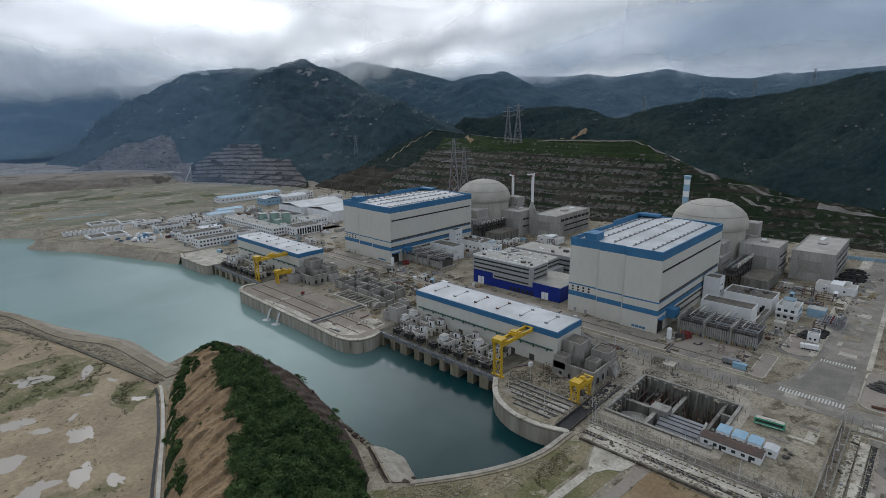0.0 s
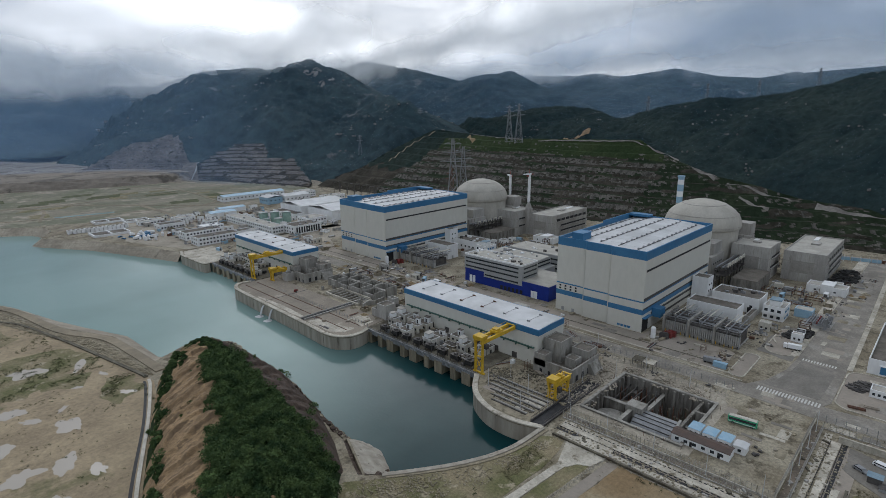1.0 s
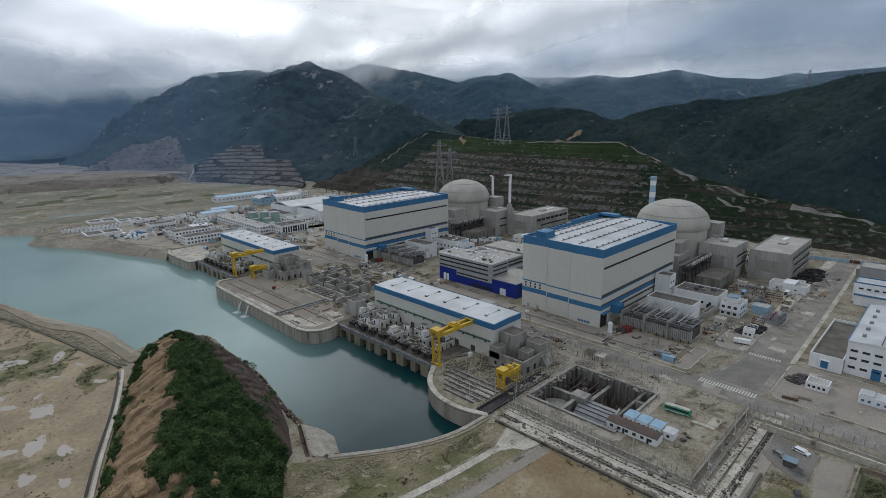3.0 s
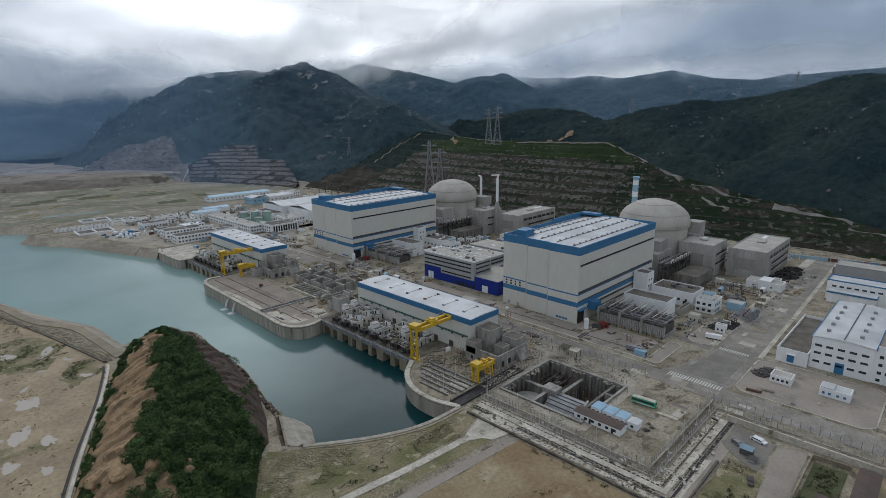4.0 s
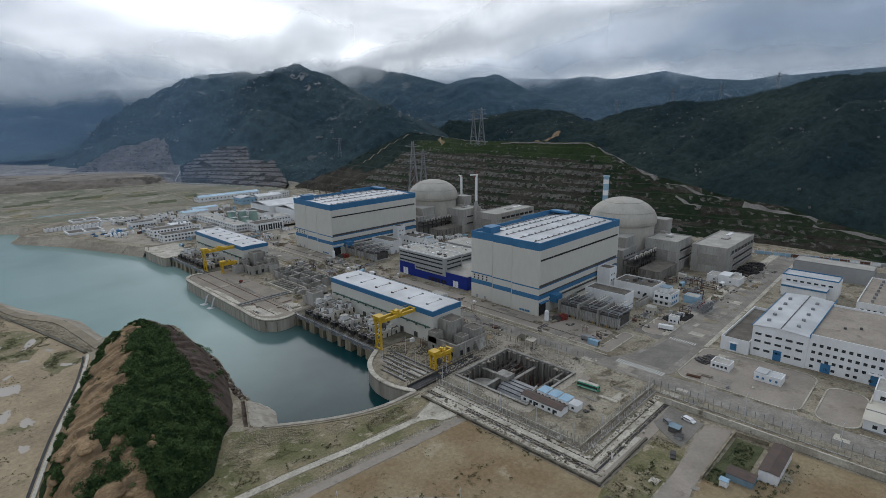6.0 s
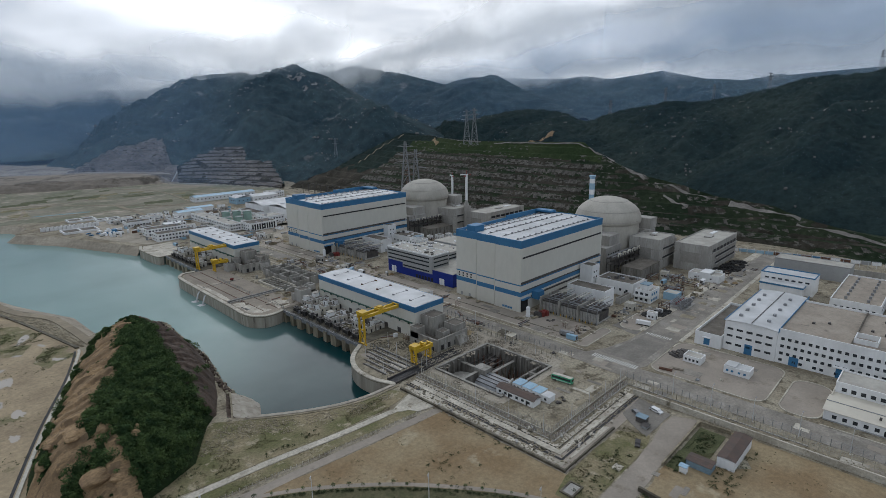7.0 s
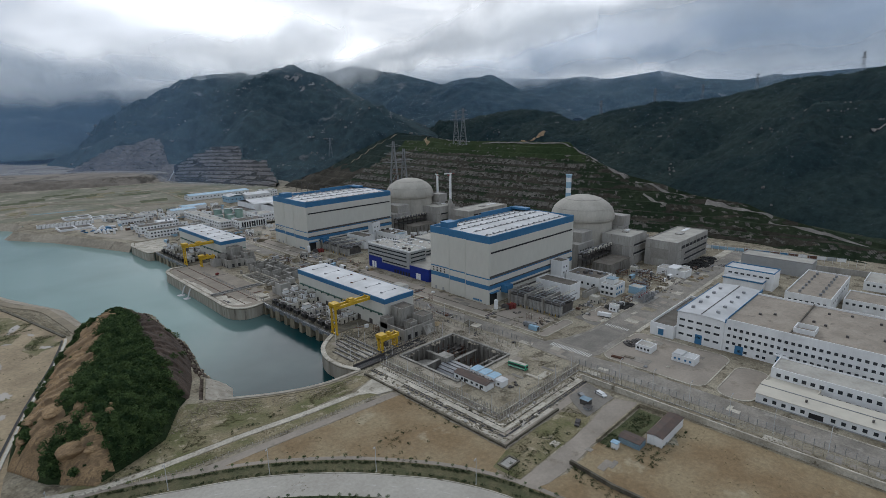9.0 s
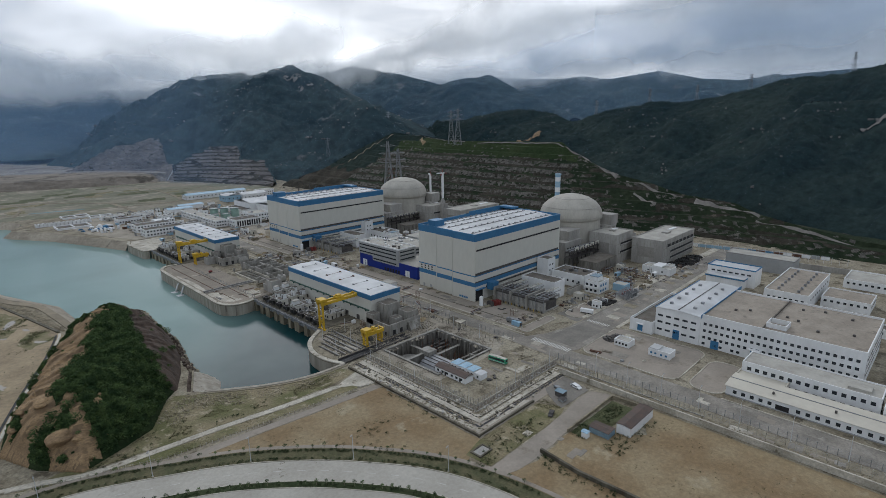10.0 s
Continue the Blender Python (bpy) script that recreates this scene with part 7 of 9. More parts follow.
# site clutter over the yards of the plant
rc = random.Random(21)
ZONES = [(262, 52, 291, 100, 14), (234, 100, 256, 220, 26), (258, 225, 284, 318, 30), (258, 388, 290, 470, 18), (376, 30, 424, 60, 26), (300, 40, 345, 62, 10), (420, 20, 500, 44, 12), (232, 232, 258, 330, 30), (386, 252, 440, 290, 14),
         (197, 98, 204, 134, 8), (340, 168, 372, 240, 10), (262, 130, 278, 165, 8), (210, 222, 250, 246, 16), (204, 430, 260, 480, 22), (300, 276, 350, 318, 12), (166, 226, 196, 255, 8)]
for x0, y0, x1, y1, n in ZONES:
    for _ in range(n):
        x, y, k, turn = rc.uniform(x0, x1), rc.uniform(y0, y1), rc.random(), rc.choice((0, 90, 90, 0, rc.uniform(0, 180)))
        if k < 0.28:
            t = thing("pipe_stack", "stack of steel pipes lying on the ground", "pipe stack", x, y, 0, turn, "pipe stacks")
            for j in range(rc.randint(3, 5)):
                part("pipe", Shape().rod((0, j * 0.55, 0.25), (rc.uniform(4, 9), j * 0.55, 0.25), 0.25, n=6), rc.choice((M_rust, M_steel, M_darksteel)), t)
        elif k < 0.5:
            t = thing("crate", "wooden or steel supply crate on the ground", "crate", x, y, 0, turn, "supply crates")
            h = rc.uniform(0.8, 2.2)
            m = rc.choice((M_jetty, M_conc, M_white, M_rust, M_steel))
            part("box", Shape().box(0, 0, 0.1, rc.uniform(1.2, 3), rc.uniform(1, 2.2), h), m, t)
            part("skid", Shape().box(0, 0.1, 0, 1.2, 0.3, 0.1).box(0, 0.7, 0, 1.2, 0.9, 0.1), M_darksteel, t)
        elif k < 0.68:
            t = thing("timber_stack", "pile of formwork timber on the ground", "timber stack", x, y, 0, turn, "timber stacks")
            for j in range(3):
                part("board_layer", Shape().box(0, 0, j * 0.35, rc.uniform(2.5, 5), rc.uniform(1.2, 2), j * 0.35 + 0.3), rc.choice((M_jetty, M_rubble)), t)
        elif k < 0.82:
            t = thing("concrete_beam", "precast concrete beam lying on the ground", "concrete beam", x, y, 0, turn, "concrete beams")
            part("beam", Shape().box(0, 0, 0, rc.uniform(3, 8), rc.uniform(0.5, 1.2), rc.uniform(0.4, 1.0)), M_slab, t)
        elif k < 0.92:
            t = thing("site_container", "weathered steel site container", "container", x, y, 0, turn, "site containers")
            part("shell", Shape().box(0, 0, 0, 6, 2.4, 2.6), rc.choice((M_white, M_bluetin, M_grey, M_steel)), t)
            part("door", Shape().box(-0.05, 0.3, 0.2, 0, 2.1, 2.4), M_darksteel, t)
        else:
            t = thing("scaffold_tower", "small steel scaffold tower", "scaffold", x, y, 0, turn, "scaffold towers")
            for px in (0, 2.4):
                for py in (0, 1.6):
                    part("standard", Shape().box(px - 0.06, py - 0.06, 0, px + 0.06, py + 0.06, 4.2), M_rust, t)
            for z in (1.4, 2.8, 4.1):
                part("ledger", Shape().box(0, -0.05, z, 2.4, 0.05, z + 0.1).box(0, 1.55, z, 2.4, 1.65, z + 0.1), M_rust, t)
            part("deck", Shape().box(0, 0, 2.9, 2.4, 1.6, 3.0), M_jetty, t)
# rail lines and pale strips through the yard between pump houses and halls
for x in (236, 242, 263, 270):
    setting("track_strip", strip(((x, 104 if x < 250 else 52), (x + 0.6, 230), (x, 480)), 0.5, 0, 0.1), M_slab if x in (236, 263) else M_pit, "long narrow concrete strip through the yard", "pavement")
patch("yard_apron", wavy([(262, 56), (290, 56), (290, 100), (279, 101), (279, 470), (262, 470)], 140, 1.0), M_pad, "pale concrete apron along the turbine halls", 0.05)
patch("yard_dark", wavy([(232, 222), (247, 224), (246, 300), (236, 338), (230, 330)], 60, 2.0), M_quay, "dark trampled yard ground", 0.05)
patch("yard_dark", wavy([(296, 33.2), (345, 38), (344, 48), (300, 50)], 60, 1.5), M_wetroad, "dark oily yard ground", 0.05)

# ---- foreground: fields, boulevard, mound ----
patch("sand_flat", wavy([(-900, 60), (24, 97), (33, 130), (48, 168), (62, 206), (74, 240), (72, 258), (54, 341), (36, 391), (0, 408), (-150, 440), (-900, 560)], 220, 1.2), M_sand, "wet ochre sand flat with weeds", 0.05)
setting("dike_road", strip(smoothed([(80.3, 252, 0), (77.5, 285, 0), (73, 316, 0), (58, 348, 0), (40, 421, 0), (0, 436, 0), (-150, 472, 0), (-900, 612, 0)], 5), 2.4, 0, 0.5), M_mesa, "pale track along the dike crest", "road")
s = Shape()
up, dn = along([(76, 250, 0.3), (73.5, 285, 0.3), (69.6, 314, 0.3), (55, 346, 0.3), (37, 419, 0.3), (0, 431, 0.3), (-150, 467, 0.3)], 200), along([(72, 257, 0.1), (66, 284, 0.1), (60, 312, 0.1), (52, 341, 0.1), (34, 391, 0.1), (0, 408, 0.1), (-150, 440, 0.1)], 200)
s.sheet([[a.lerp(b, k / 8) + Vector((noise.noise(a * 0.5 + Vector((k, 0, 0))), noise.noise(a * 0.5 + Vector((0, k, 0))), 0.5 * abs(noise.noise(a * 0.7 + Vector((0, 0, k * 0.7)))))) * (1 if 0 < k < 8 else 0) for a, b in zip(up, dn)] for k in range(9)])
setting("dike_rubble", s, M_rubble, "stony brown inner slope of the dike", "embankment")
setting("dike_ditch", strip(smoothed([(72.5, 250, 0), (71.5, 258, 0), (53.5, 340, 0), (36, 390, 0), (0, 406, 0), (-150, 438, 0)], 5), 0.75, 0, 0.75), M_pit, "dark ditch along the foot of the dike", "drain")
setting("concrete_channel", strip(smoothed([(73, 246, 0), (71, 238, 0), (60.5, 208, 0), (44.3, 168, 0), (30, 128, 0), (22, 104, 0)], 6), 0.65, 0, 0.55), M_limewash, "pale concrete drain channel round the mound", "drain")
# near-black strip paints the channel's shadow along the gutter
setting("channel_shadow", strip(smoothed([(71, 246, 0), (69, 238, 0), (58.7, 208, 0), (42.3, 168, 0), (28, 128, 0), (20, 104, 0)], 6), 0.55, 0, 0.12), M_dark, "dark gutter beside the channel, its shadow put into the colour", "drain")
M_puddle = bpy.data.materials.new("puddle_water")
M_puddle.use_nodes = True
pb = M_puddle.node_tree.nodes["Principled BSDF"]
# pale base carries the sky's reflection on the muddy water
pb.inputs["Base Color"].default_value, pb.inputs["Roughness"].default_value, pb.inputs["IOR"].default_value = (0.42, 0.375, 0.315, 1), 0.08, 1.33
rp = random.Random(5)
for x, y, rx, ry, turn in ((33, 297, 7, 9, 30), (54, 286, 2.5, 9, -30), (38, 229, 4.5, 8, 10), (27, 243, 3, 5, 40), (14, 226, 7, 6, 20), (31, 202, 4, 8, -25), (18, 203, 7, 6, 15), (38, 189, 3, 6, 10), (21, 256, 7, 6, 0), (62, 242, 2.5, 5, 35), (39, 245, 1.2, 4, -40),
                           (60, 270, 1.5, 4, 20), (48, 262, 1.4, 3, 60), (25, 180, 3, 5, 0), (8, 190, 5, 5, 0), (34, 168, 2, 4, 10), (12, 160, 4, 5, 30), (20, 140, 2.4, 4, -10), (5, 270, 6, 7, 0), (-20, 300, 9, 9, 0), (-8, 240, 6, 7, 0)):
    pts = []
    for k in range(40):
        a = k * math.tau / 40
        q = 0.62 + 0.55 * noise.noise(Vector((math.cos(a) * 0.8 + x, math.sin(a) * 0.8 + y, 0))) + 0.3 * noise.noise(Vector((math.cos(a) * 2.0 + x, math.sin(a) * 2.0, y)))
        q = max(0.2, q)
        px, py = 1.25 * rx * q * math.cos(a), 1.25 * ry * q * math.sin(a)
        c, sn = math.cos(radians(turn)), math.sin(radians(turn))
        pts.append((x + px * c - py * sn, y + px * sn + py * c))
    tagged(part("puddle", Shape().prism(pts, 0.0, 0.075), M_puddle), "shallow muddy rain puddle, the sky's reflection put into its pale colour", "puddle", "rain puddles")

# between the dam and the boulevard
patch("scrub_bank", wavy([(40, 92), (62, 96), (75, 101), (92, 121), (104, 111), (121, 99.5), (138, 91), (160, 87.4), (166, 80), (150, 76), (122, 77.5), (98, 81), (77, 83), (50, 87)], 140, 0.6), M_scrub, "scrubby stony bank below the dam", 0.08)
patch("verge_strip", wavy([(150, 71), (160, 66), (163, 64), (105.6, 70), (74, 74), (36, 90), (28, 93), (50, 82), (77, 79), (99, 77), (122, 73)], 120, 0.4), M_scrub, "dry weedy verge between track and path", 0.07)
setting("concrete_path", strip(smoothed([(152, 72.2, 0), (136, 73.8, 0), (121.9, 75.2, 0), (98.6, 78.7, 0), (77.2, 80.8, 0), (62, 82.4, 0), (50, 84.6, 0), (42, 88.8, 0), (27, 95.5, 0), (-40, 118, 0)], 5), 1.5, 0, 0.22), M_slab, "pale concrete path along the bank", "path")
patch("concrete_pad", [(151, 74.0), (167.0, 79.6), (171.2, 74), (171.2, 62.8), (164, 62.2), (156.4, 64.4), (154.4, 68.4), (150.4, 70.4)], M_slab, "pale concrete turning slab at the end of the path", 0.24, "pavement")
setting("dirt_track", strip(smoothed([(166, 59.2, 0), (150, 60.6, 0), (105, 65.6, 0), (74, 69.5, 0), (36, 84.5, 0), (-30, 105, 0)], 5), 2.0, 0, 0.1), M_pad, "grey dirt track beside the low fence", "road")
patch("brown_field", wavy([(163.2, 57.5), (150, 58.2), (105, 63), (80, 66.5), (98, 54), (121.2, 32.5), (141, 7), (149, -9), (163, -4)], 120, 0.8), M_brownfield, "bare brown field with dry patches", 0.07)
patch("brown_field_south", wavy([(150, -22), (168, -27), (192, -25.5), (210, -49), (229.5, -36), (229.5, -420), (152, -420), (149, -60)], 160, 0.8), M_brownfield, "bare brown field beside the boulevard", 0.06)
patch("weedy_plot", wavy([(152, -6), (163, -3), (200, -3), (206, -14), (198, -16.5), (153, -16.5)], 80, 0.7), M_scrub, "weedy plot outside the wall", 0.085)
patch("gravel_road", wavy([(150, -22), (150.5, -17), (175, -17.2), (198, -16.8), (214, -14.5), (226, -15), (229, -24), (212, -24), (192, -24.6), (169, -26), (158, -25)], 90, 0.5), M_pad, "pale gravel access road", 0.1, "road")
patch("parking_lot", wavy([(204, -13.5), (226, -14), (230, 1), (214, 1), (209, -4)], 60, 0.5), M_wetroad, "dark dirt parking lot", 0.11, "road")
RING = [(-60, 92, 0), (10, 76, 0), (42, 70.5, 0), (69, 57, 0), (88.6, 45, 0), (107, 28.6, 0), (120, 13, 0), (130.5, -2.5, 0), (138, -21, 0), (142, -45, 0), (143, -80, 0), (140, -130, 0)]
ring = smoothed(RING, 8)
setting("boulevard", strip(ring, 5.6, 0, 0.1, 0.0), M_carriage, "pale concrete carriageway of the curved boulevard", "road")
setting("boulevard_inner", strip(ring, 5.0, 0, 0.1, -14.2), M_carriage, "pale concrete inner carriageway of the boulevard", "road")
setting("verge_outer", strip(ring, 3.6, 0, 0.14, 9.6), M_verge, "planted grass verge of the boulevard", "verge")
setting("footway_outer", strip(ring, 0.9, 0, 0.12, 14.4), M_pad, "narrow paved footway behind the hedge", "footway")
setting("median", strip(ring, 1.6, 0, 0.2, -7.4), M_hedge, "planted median strip of the boulevard", "verge")
setting("verge_inner", strip(ring, 3.0, 0, 0.14, -22.4), M_verge, "planted inner verge of the boulevard", "verge")
for off in (5.9, -5.75, -9.05, -19.3):
    setting("kerb", strip(ring, 0.18, 0, 0.24, off), M_slab, "pale kerb of the boulevard", "kerb")


def offset_point(line, d, off):
    """A point d metres along a plan line, moved sideways."""
    run = 0.0
    for a, b in zip(line, line[1:]):
        L = (b - a).length
        if run + L >= d:
            u = (b - a) / L
            p = a + u * (d - run)
            return p.x - u.y * off, p.y + u.x * off, math.degrees(math.atan2(u.y, u.x))
        run += L
    return line[-1].x, line[-1].y, 0


for k in range(24):
    x, y, a = offset_point(ring, 60 + k * 8.5, 0.0)
    tagged(part("lane_dash", Shape().box(x - 1.5, y - 0.1, 0.1, x + 1.5, y + 0.1, 0.125, radians(a)), M_paint), "white painted lane dash", "road marking", "lane dashes", "structure")


def leaf_cloud(r, cx, cy, cz, rx, rz, n, size, vs, fs):
    """Small leaf blades scattered through a rounded crown."""
    for _ in range(n):
        a, b, q = r.uniform(0, math.tau), r.uniform(-0.35, 1.0), r.random() ** 0.4
        h = math.sqrt(max(0, 1 - b * b))
        p = (cx + rx * q * h * math.cos(a), cy + rx * q * h * math.sin(a), cz + rz * q * b)
        u = (r.gauss(0, 1), r.gauss(0, 1), r.gauss(0, 0.6))
        w = (r.gauss(0, 1), r.gauss(0, 1), r.gauss(0, 0.6))
        ul, wl = math.sqrt(sum(c * c for c in u)) or 1, math.sqrt(sum(c * c for c in w)) or 1
        s1, s2 = size * r.uniform(0.6, 1.3) / ul, size * r.uniform(0.4, 0.9) / wl
        i = len(vs)
        vs += [tuple(p[k] - u[k] * s1 for k in range(3)), tuple(p[k] + w[k] * s2 for k in range(3)), tuple(p[k] + u[k] * s1 for k in range(3)), tuple(p[k] - w[k] * s2 for k in range(3))]
        fs.append((i, i + 1, i + 2, i + 3))


rl = random.Random(7)
saplings = []
for kind in range(3):
    t = thing("sapling", "young dark street tree with a small ragged crown", "tree", 0, 0, 0, group="boulevard saplings")
    part("trunk", Shape().rod((0, 0, 0), (0.05, 0, 1.5), 0.08, 0.05, n=5).rod((0.05, 0, 1.3), (0.35, 0.1, 1.9), 0.04, 0.02, n=4).rod((0.05, 0, 1.3), (-0.25, 0.15, 2.0), 0.04, 0.02, n=4), M_rubble, t)
    c = Shape()
    leaf_cloud(rl, 0, 0, 1.9, 0.75 + 0.15 * kind, 0.9, 90, 0.2, c.v, c.f)
    part("crown", c, M_leaf, t)
    saplings.append([t, False])


def sapling(x, y, s):
    k = rl.randrange(3)
    m = pose(x, y, 0.12, 0, 0, rl.uniform(0, 360)) @ Matrix.Diagonal((s, s, s, 1))
    if not saplings[k][1]:
        saplings[k][1] = True
        saplings[k][0].matrix_basis = m
    else:
        copy_thing(saplings[k][0], m).scale = (s, s, s)


for off, step, d0 in ((13.2, 4.6, 60), (-7.4, 3.4, 64), (-21.0, 3.6, 70)):
    for k in range(int(200 / step)):
        x, y, _ = offset_point(ring, d0 + k * step + rl.uniform(-0.5, 0.5), off + rl.uniform(-0.2, 0.2))
        if rl.random() < 0.9:
            sapling(x, y, rl.uniform(0.55, 0.95))
for d in (97, 128, 160, 196, 230):
    x, y, a = offset_point(ring, d, 7.0)
    lamp_post(x, y, 10.5, "tall white street lamp on the boulevard verge", True, a - 90)
# hedge rows along the verge: low clipped shrubs
s = Shape()
for k in range(700):
    x, y, _ = offset_point(ring, 45 + rl.random() * 215, rl.choice((11.6, 12.0, 7.0)) + rl.uniform(-0.5, 0.5))
    leaf_cloud(rl, x, y, 0.35, 0.6, 0.5, 26, 0.17, s.v, s.f)
tagged(part("hedge", s, M_hedge), "low dark hedge planting along the boulevard verge", "hedge", "", "stuff")
s = Shape()
for k in range(420):
    x, y, _ = offset_point(ring, 60 + rl.random() * 190, -7.4 + rl.uniform(-1.1, 1.1))
    leaf_cloud(rl, x, y, 0.3, 0.5, 0.4, 20, 0.15, s.v, s.f)
tagged(part("median_shrubs", s, M_hedge), "low shrubs in the boulevard median", "shrubs", "", "stuff")
s = Shape()
for x0, y0, x1, y1, n in ((150, -16, 190, -8, 60), (190, -48, 222, -40, 70), (206, -34, 222, -28, 60), (190, -32, 200, -26, 40), (165, -58, 173, -26, 60), (120, 36, 150, 14, 40), (160, 20, 163, 50, 20), (60, 84, 90, 96, 24), (90, 82, 150, 86, 24), (52, 84, 66, 94, 16)):
    for _ in range(n):
        f = rl.random()
        q = rl.uniform(0.4, 1.1)
        leaf_cloud(rl, rl.uniform(x0, x1), rl.uniform(y0, y1), 0.3, q, q * 0.8, 24, 0.2, s.v, s.f)
tagged(part("bushes", s, M_hedge), "scattered weeds and low bushes on waste ground", "bushes", "", "stuff")
# garden plot by the gravel road
t = hut("farm_shed", "whitewashed shed with a long brown tin roof", "shed", 203.6, -44.8, 223.8, -39.0, 4.0, M_white, M_brownroof, 0.5)
t = hut("tin_hut", "blue-walled tin hut with a rusty roof", "hut", 196.6, -39.3, 201.8, -31.0, 2.5, M_wetblue, M_brownroof, 0.4)
t = hut("outhouse", "tiny white and blue outhouse", "hut", 191.4, -33.0, 193.6, -30.6, 2.4, M_white, M_bluetin, 0.3)
masonry("garden_wall", [(190.7, -25.2), (226.5, -25.2), (227.4, -36.5)], 1.4, 0.35, M_rubble, "low weathered garden wall", 6)
masonry("field_wall", [(172.5, -25.2), (170.8, -42), (171.8, -59), (173, -90)], 1.5, 0.7, M_pit, "low dark overgrown field wall", 6)
patch("garden", [(204, -36), (224.5, -36), (224.5, -26.4), (204, -26.4)], M_grass, "green vegetable plot inside the wall", 0.12)
patch("garden_yard", [(191.5, -31), (204, -31), (204, -26), (191.5, -26)], M_grass, "grassy yard of the tin hut", 0.11)
t = thing("cable_pit", "square dark concrete inspection pit frame", "inspection pit", 154, -11, 0)
part("frame", Shape().box(0, 0, 0, 7, 0.6, 0.7).box(0, 4.4, 0, 7, 5, 0.7).box(0, 0.6, 0, 0.6, 4.4, 0.7).box(6.4, 0.6, 0, 7, 4.4, 0.7), M_pit, t)
part("cover", Shape().box(0.6, 0.6, 0, 6.4, 4.4, 0.4), M_conc, t)

# weeds on the sand flat and on the bank below the dam
def tufts(name, label, boxes, seed, size, cut, material):
    r = random.Random(seed)
    s = Shape()
    for x0, y0, x1, y1, n in boxes:
        for _ in range(n):
            x, y = r.uniform(x0, x1), r.uniform(y0, y1)
            if noise.noise(Vector((x / 11, y / 11, seed))) + 0.5 * noise.noise(Vector((x / 3.5, y / 3.5, seed))) < cut:
                continue
            q = size * r.uniform(0.5, 1.5)
            leaf_cloud(r, x, y, 0.1, q * 1.3, q * 0.6, 10, size * 0.42, s.v, s.f)
    return tagged(part(name, s, material), label, "weeds", "", "stuff")


for k, poly in enumerate(([(0, 275), (30, 268), (62, 292), (54, 318), (20, 322)], [(-30, 320), (15, 330), (40, 350), (30, 380), (-30, 370)], [(56, 232), (68, 238), (70, 256), (60, 262), (52, 248)], [(36, 268), (50, 262), (56, 276), (42, 284)])):
    patch("weed_patch", wavy(poly, 60, 3.5), M_scrub, "olive weeds and mud on the sand flat", 0.055 + 0.006 * k)
tufts("sand_weeds", "low olive weeds growing in patches on the sand", [(0, 270, 66, 300, 2600), (-30, 300, 50, 360, 3200), (54, 225, 70, 262, 1200), (-10, 200, 60, 270, 700), (10, 110, 45, 190, 600)], 21, 0.45, 0.1, M_grass)
tufts("bank_weeds", "green weeds among stones on the bank", [(78, 84, 112, 104, 2200), (112, 79, 160, 86, 1500), (52, 84, 80, 96, 700), (75, 72, 150, 78, 600)], 22, 0.3, 0.12, M_scrubleaf)
tufts("field_weeds", "dry weeds at the edge of the brown field", [(96, 30, 160, 60, 500), (152, -16, 205, -4, 1600), (152, -120, 228, -50, 700), (206, -36, 224, -28, 700)], 23, 0.35, 0.12, M_scrubleaf)

# the rocky mound
EDGE = [(75, 240), (61.5, 208), (46, 168), (33, 134), (30, 120), (38, 101), (50, 86.5), (64, 92), (77, 98), (90, 119.5), (96.5, 125.5), (104, 141.5), (111, 162), (116.5, 193), (117, 225), (115.5, 258), (106, 268), (92, 264), (82, 252)]
EDGE_PTS = [Vector((x, y, 0)) for x, y in EDGE]


def inside(x, y):
    hit = False
    for a, b in zip(EDGE, EDGE[1:] + EDGE[:1]):
        if (a[1] > y) != (b[1] > y) and x < (b[0] - a[0]) * (y - a[1]) / (b[1] - a[1]) + a[0]:
            hit = not hit
    return hit


def edge_distance(x, y):
    p, best = Vector((x, y, 0)), 1e9
    for a, b in zip(EDGE_PTS, EDGE_PTS[1:] + EDGE_PTS[:1]):
        d = b - a
        u = max(0, min(1, (p - a).dot(d) / d.length_squared))
        best = min(best, (a + d * u - p).length)
    return best


def across(y, line):
    """x of a line, given as (y, x) pairs, at a given y."""
    for (ya, xa), (yb, xb) in zip(line, line[1:]):
        if ya <= y <= yb:
            return xa + (xb - xa) * (y - ya) / (yb - ya)
    return line[0][1] if y < line[0][0] else line[-1][1]


SLAB_W = ((100, 37), (118, 39), (131, 41), (156, 48), (176, 56), (204, 66), (221, 77), (240, 89))
SLAB_E = ((100, 50), (122, 50), (138, 56), (150, 62), (157, 69), (178, 76), (191, 79), (214, 86), (240, 95))
CLIFF = ((120, 94), (132, 91), (150, 91), (170, 93), (199, 98.5), (231, 104), (262, 107))


def mound_height(x, y):
    if not inside(x, y):
        return -11.0
    d = edge_distance(x, y)
    top = 16.0 - 7.6 * max(0.0, (y - 185) / 75) - 3.0 * max(0.0, (125 - y) / 40)
    h = top * (1 - math.exp(-d / 8.5)) * 1.12
    p = Vector((x, y, 0))
    f = min(1, d / 5)
    h += f * (2.0 * noise.fractal(p / 16, 0.9, 2.0, 4) + 0.4 * noise.noise(p / 1.8))
    # the granite lies in overlapping sheets whose edges step down to the south
    u, w = sheets(x, y)
    h += f * (1.7 * min(1 - u, u / 0.16) + 0.5 * min(1 - w, w / 0.25) - 0.7)
    return h


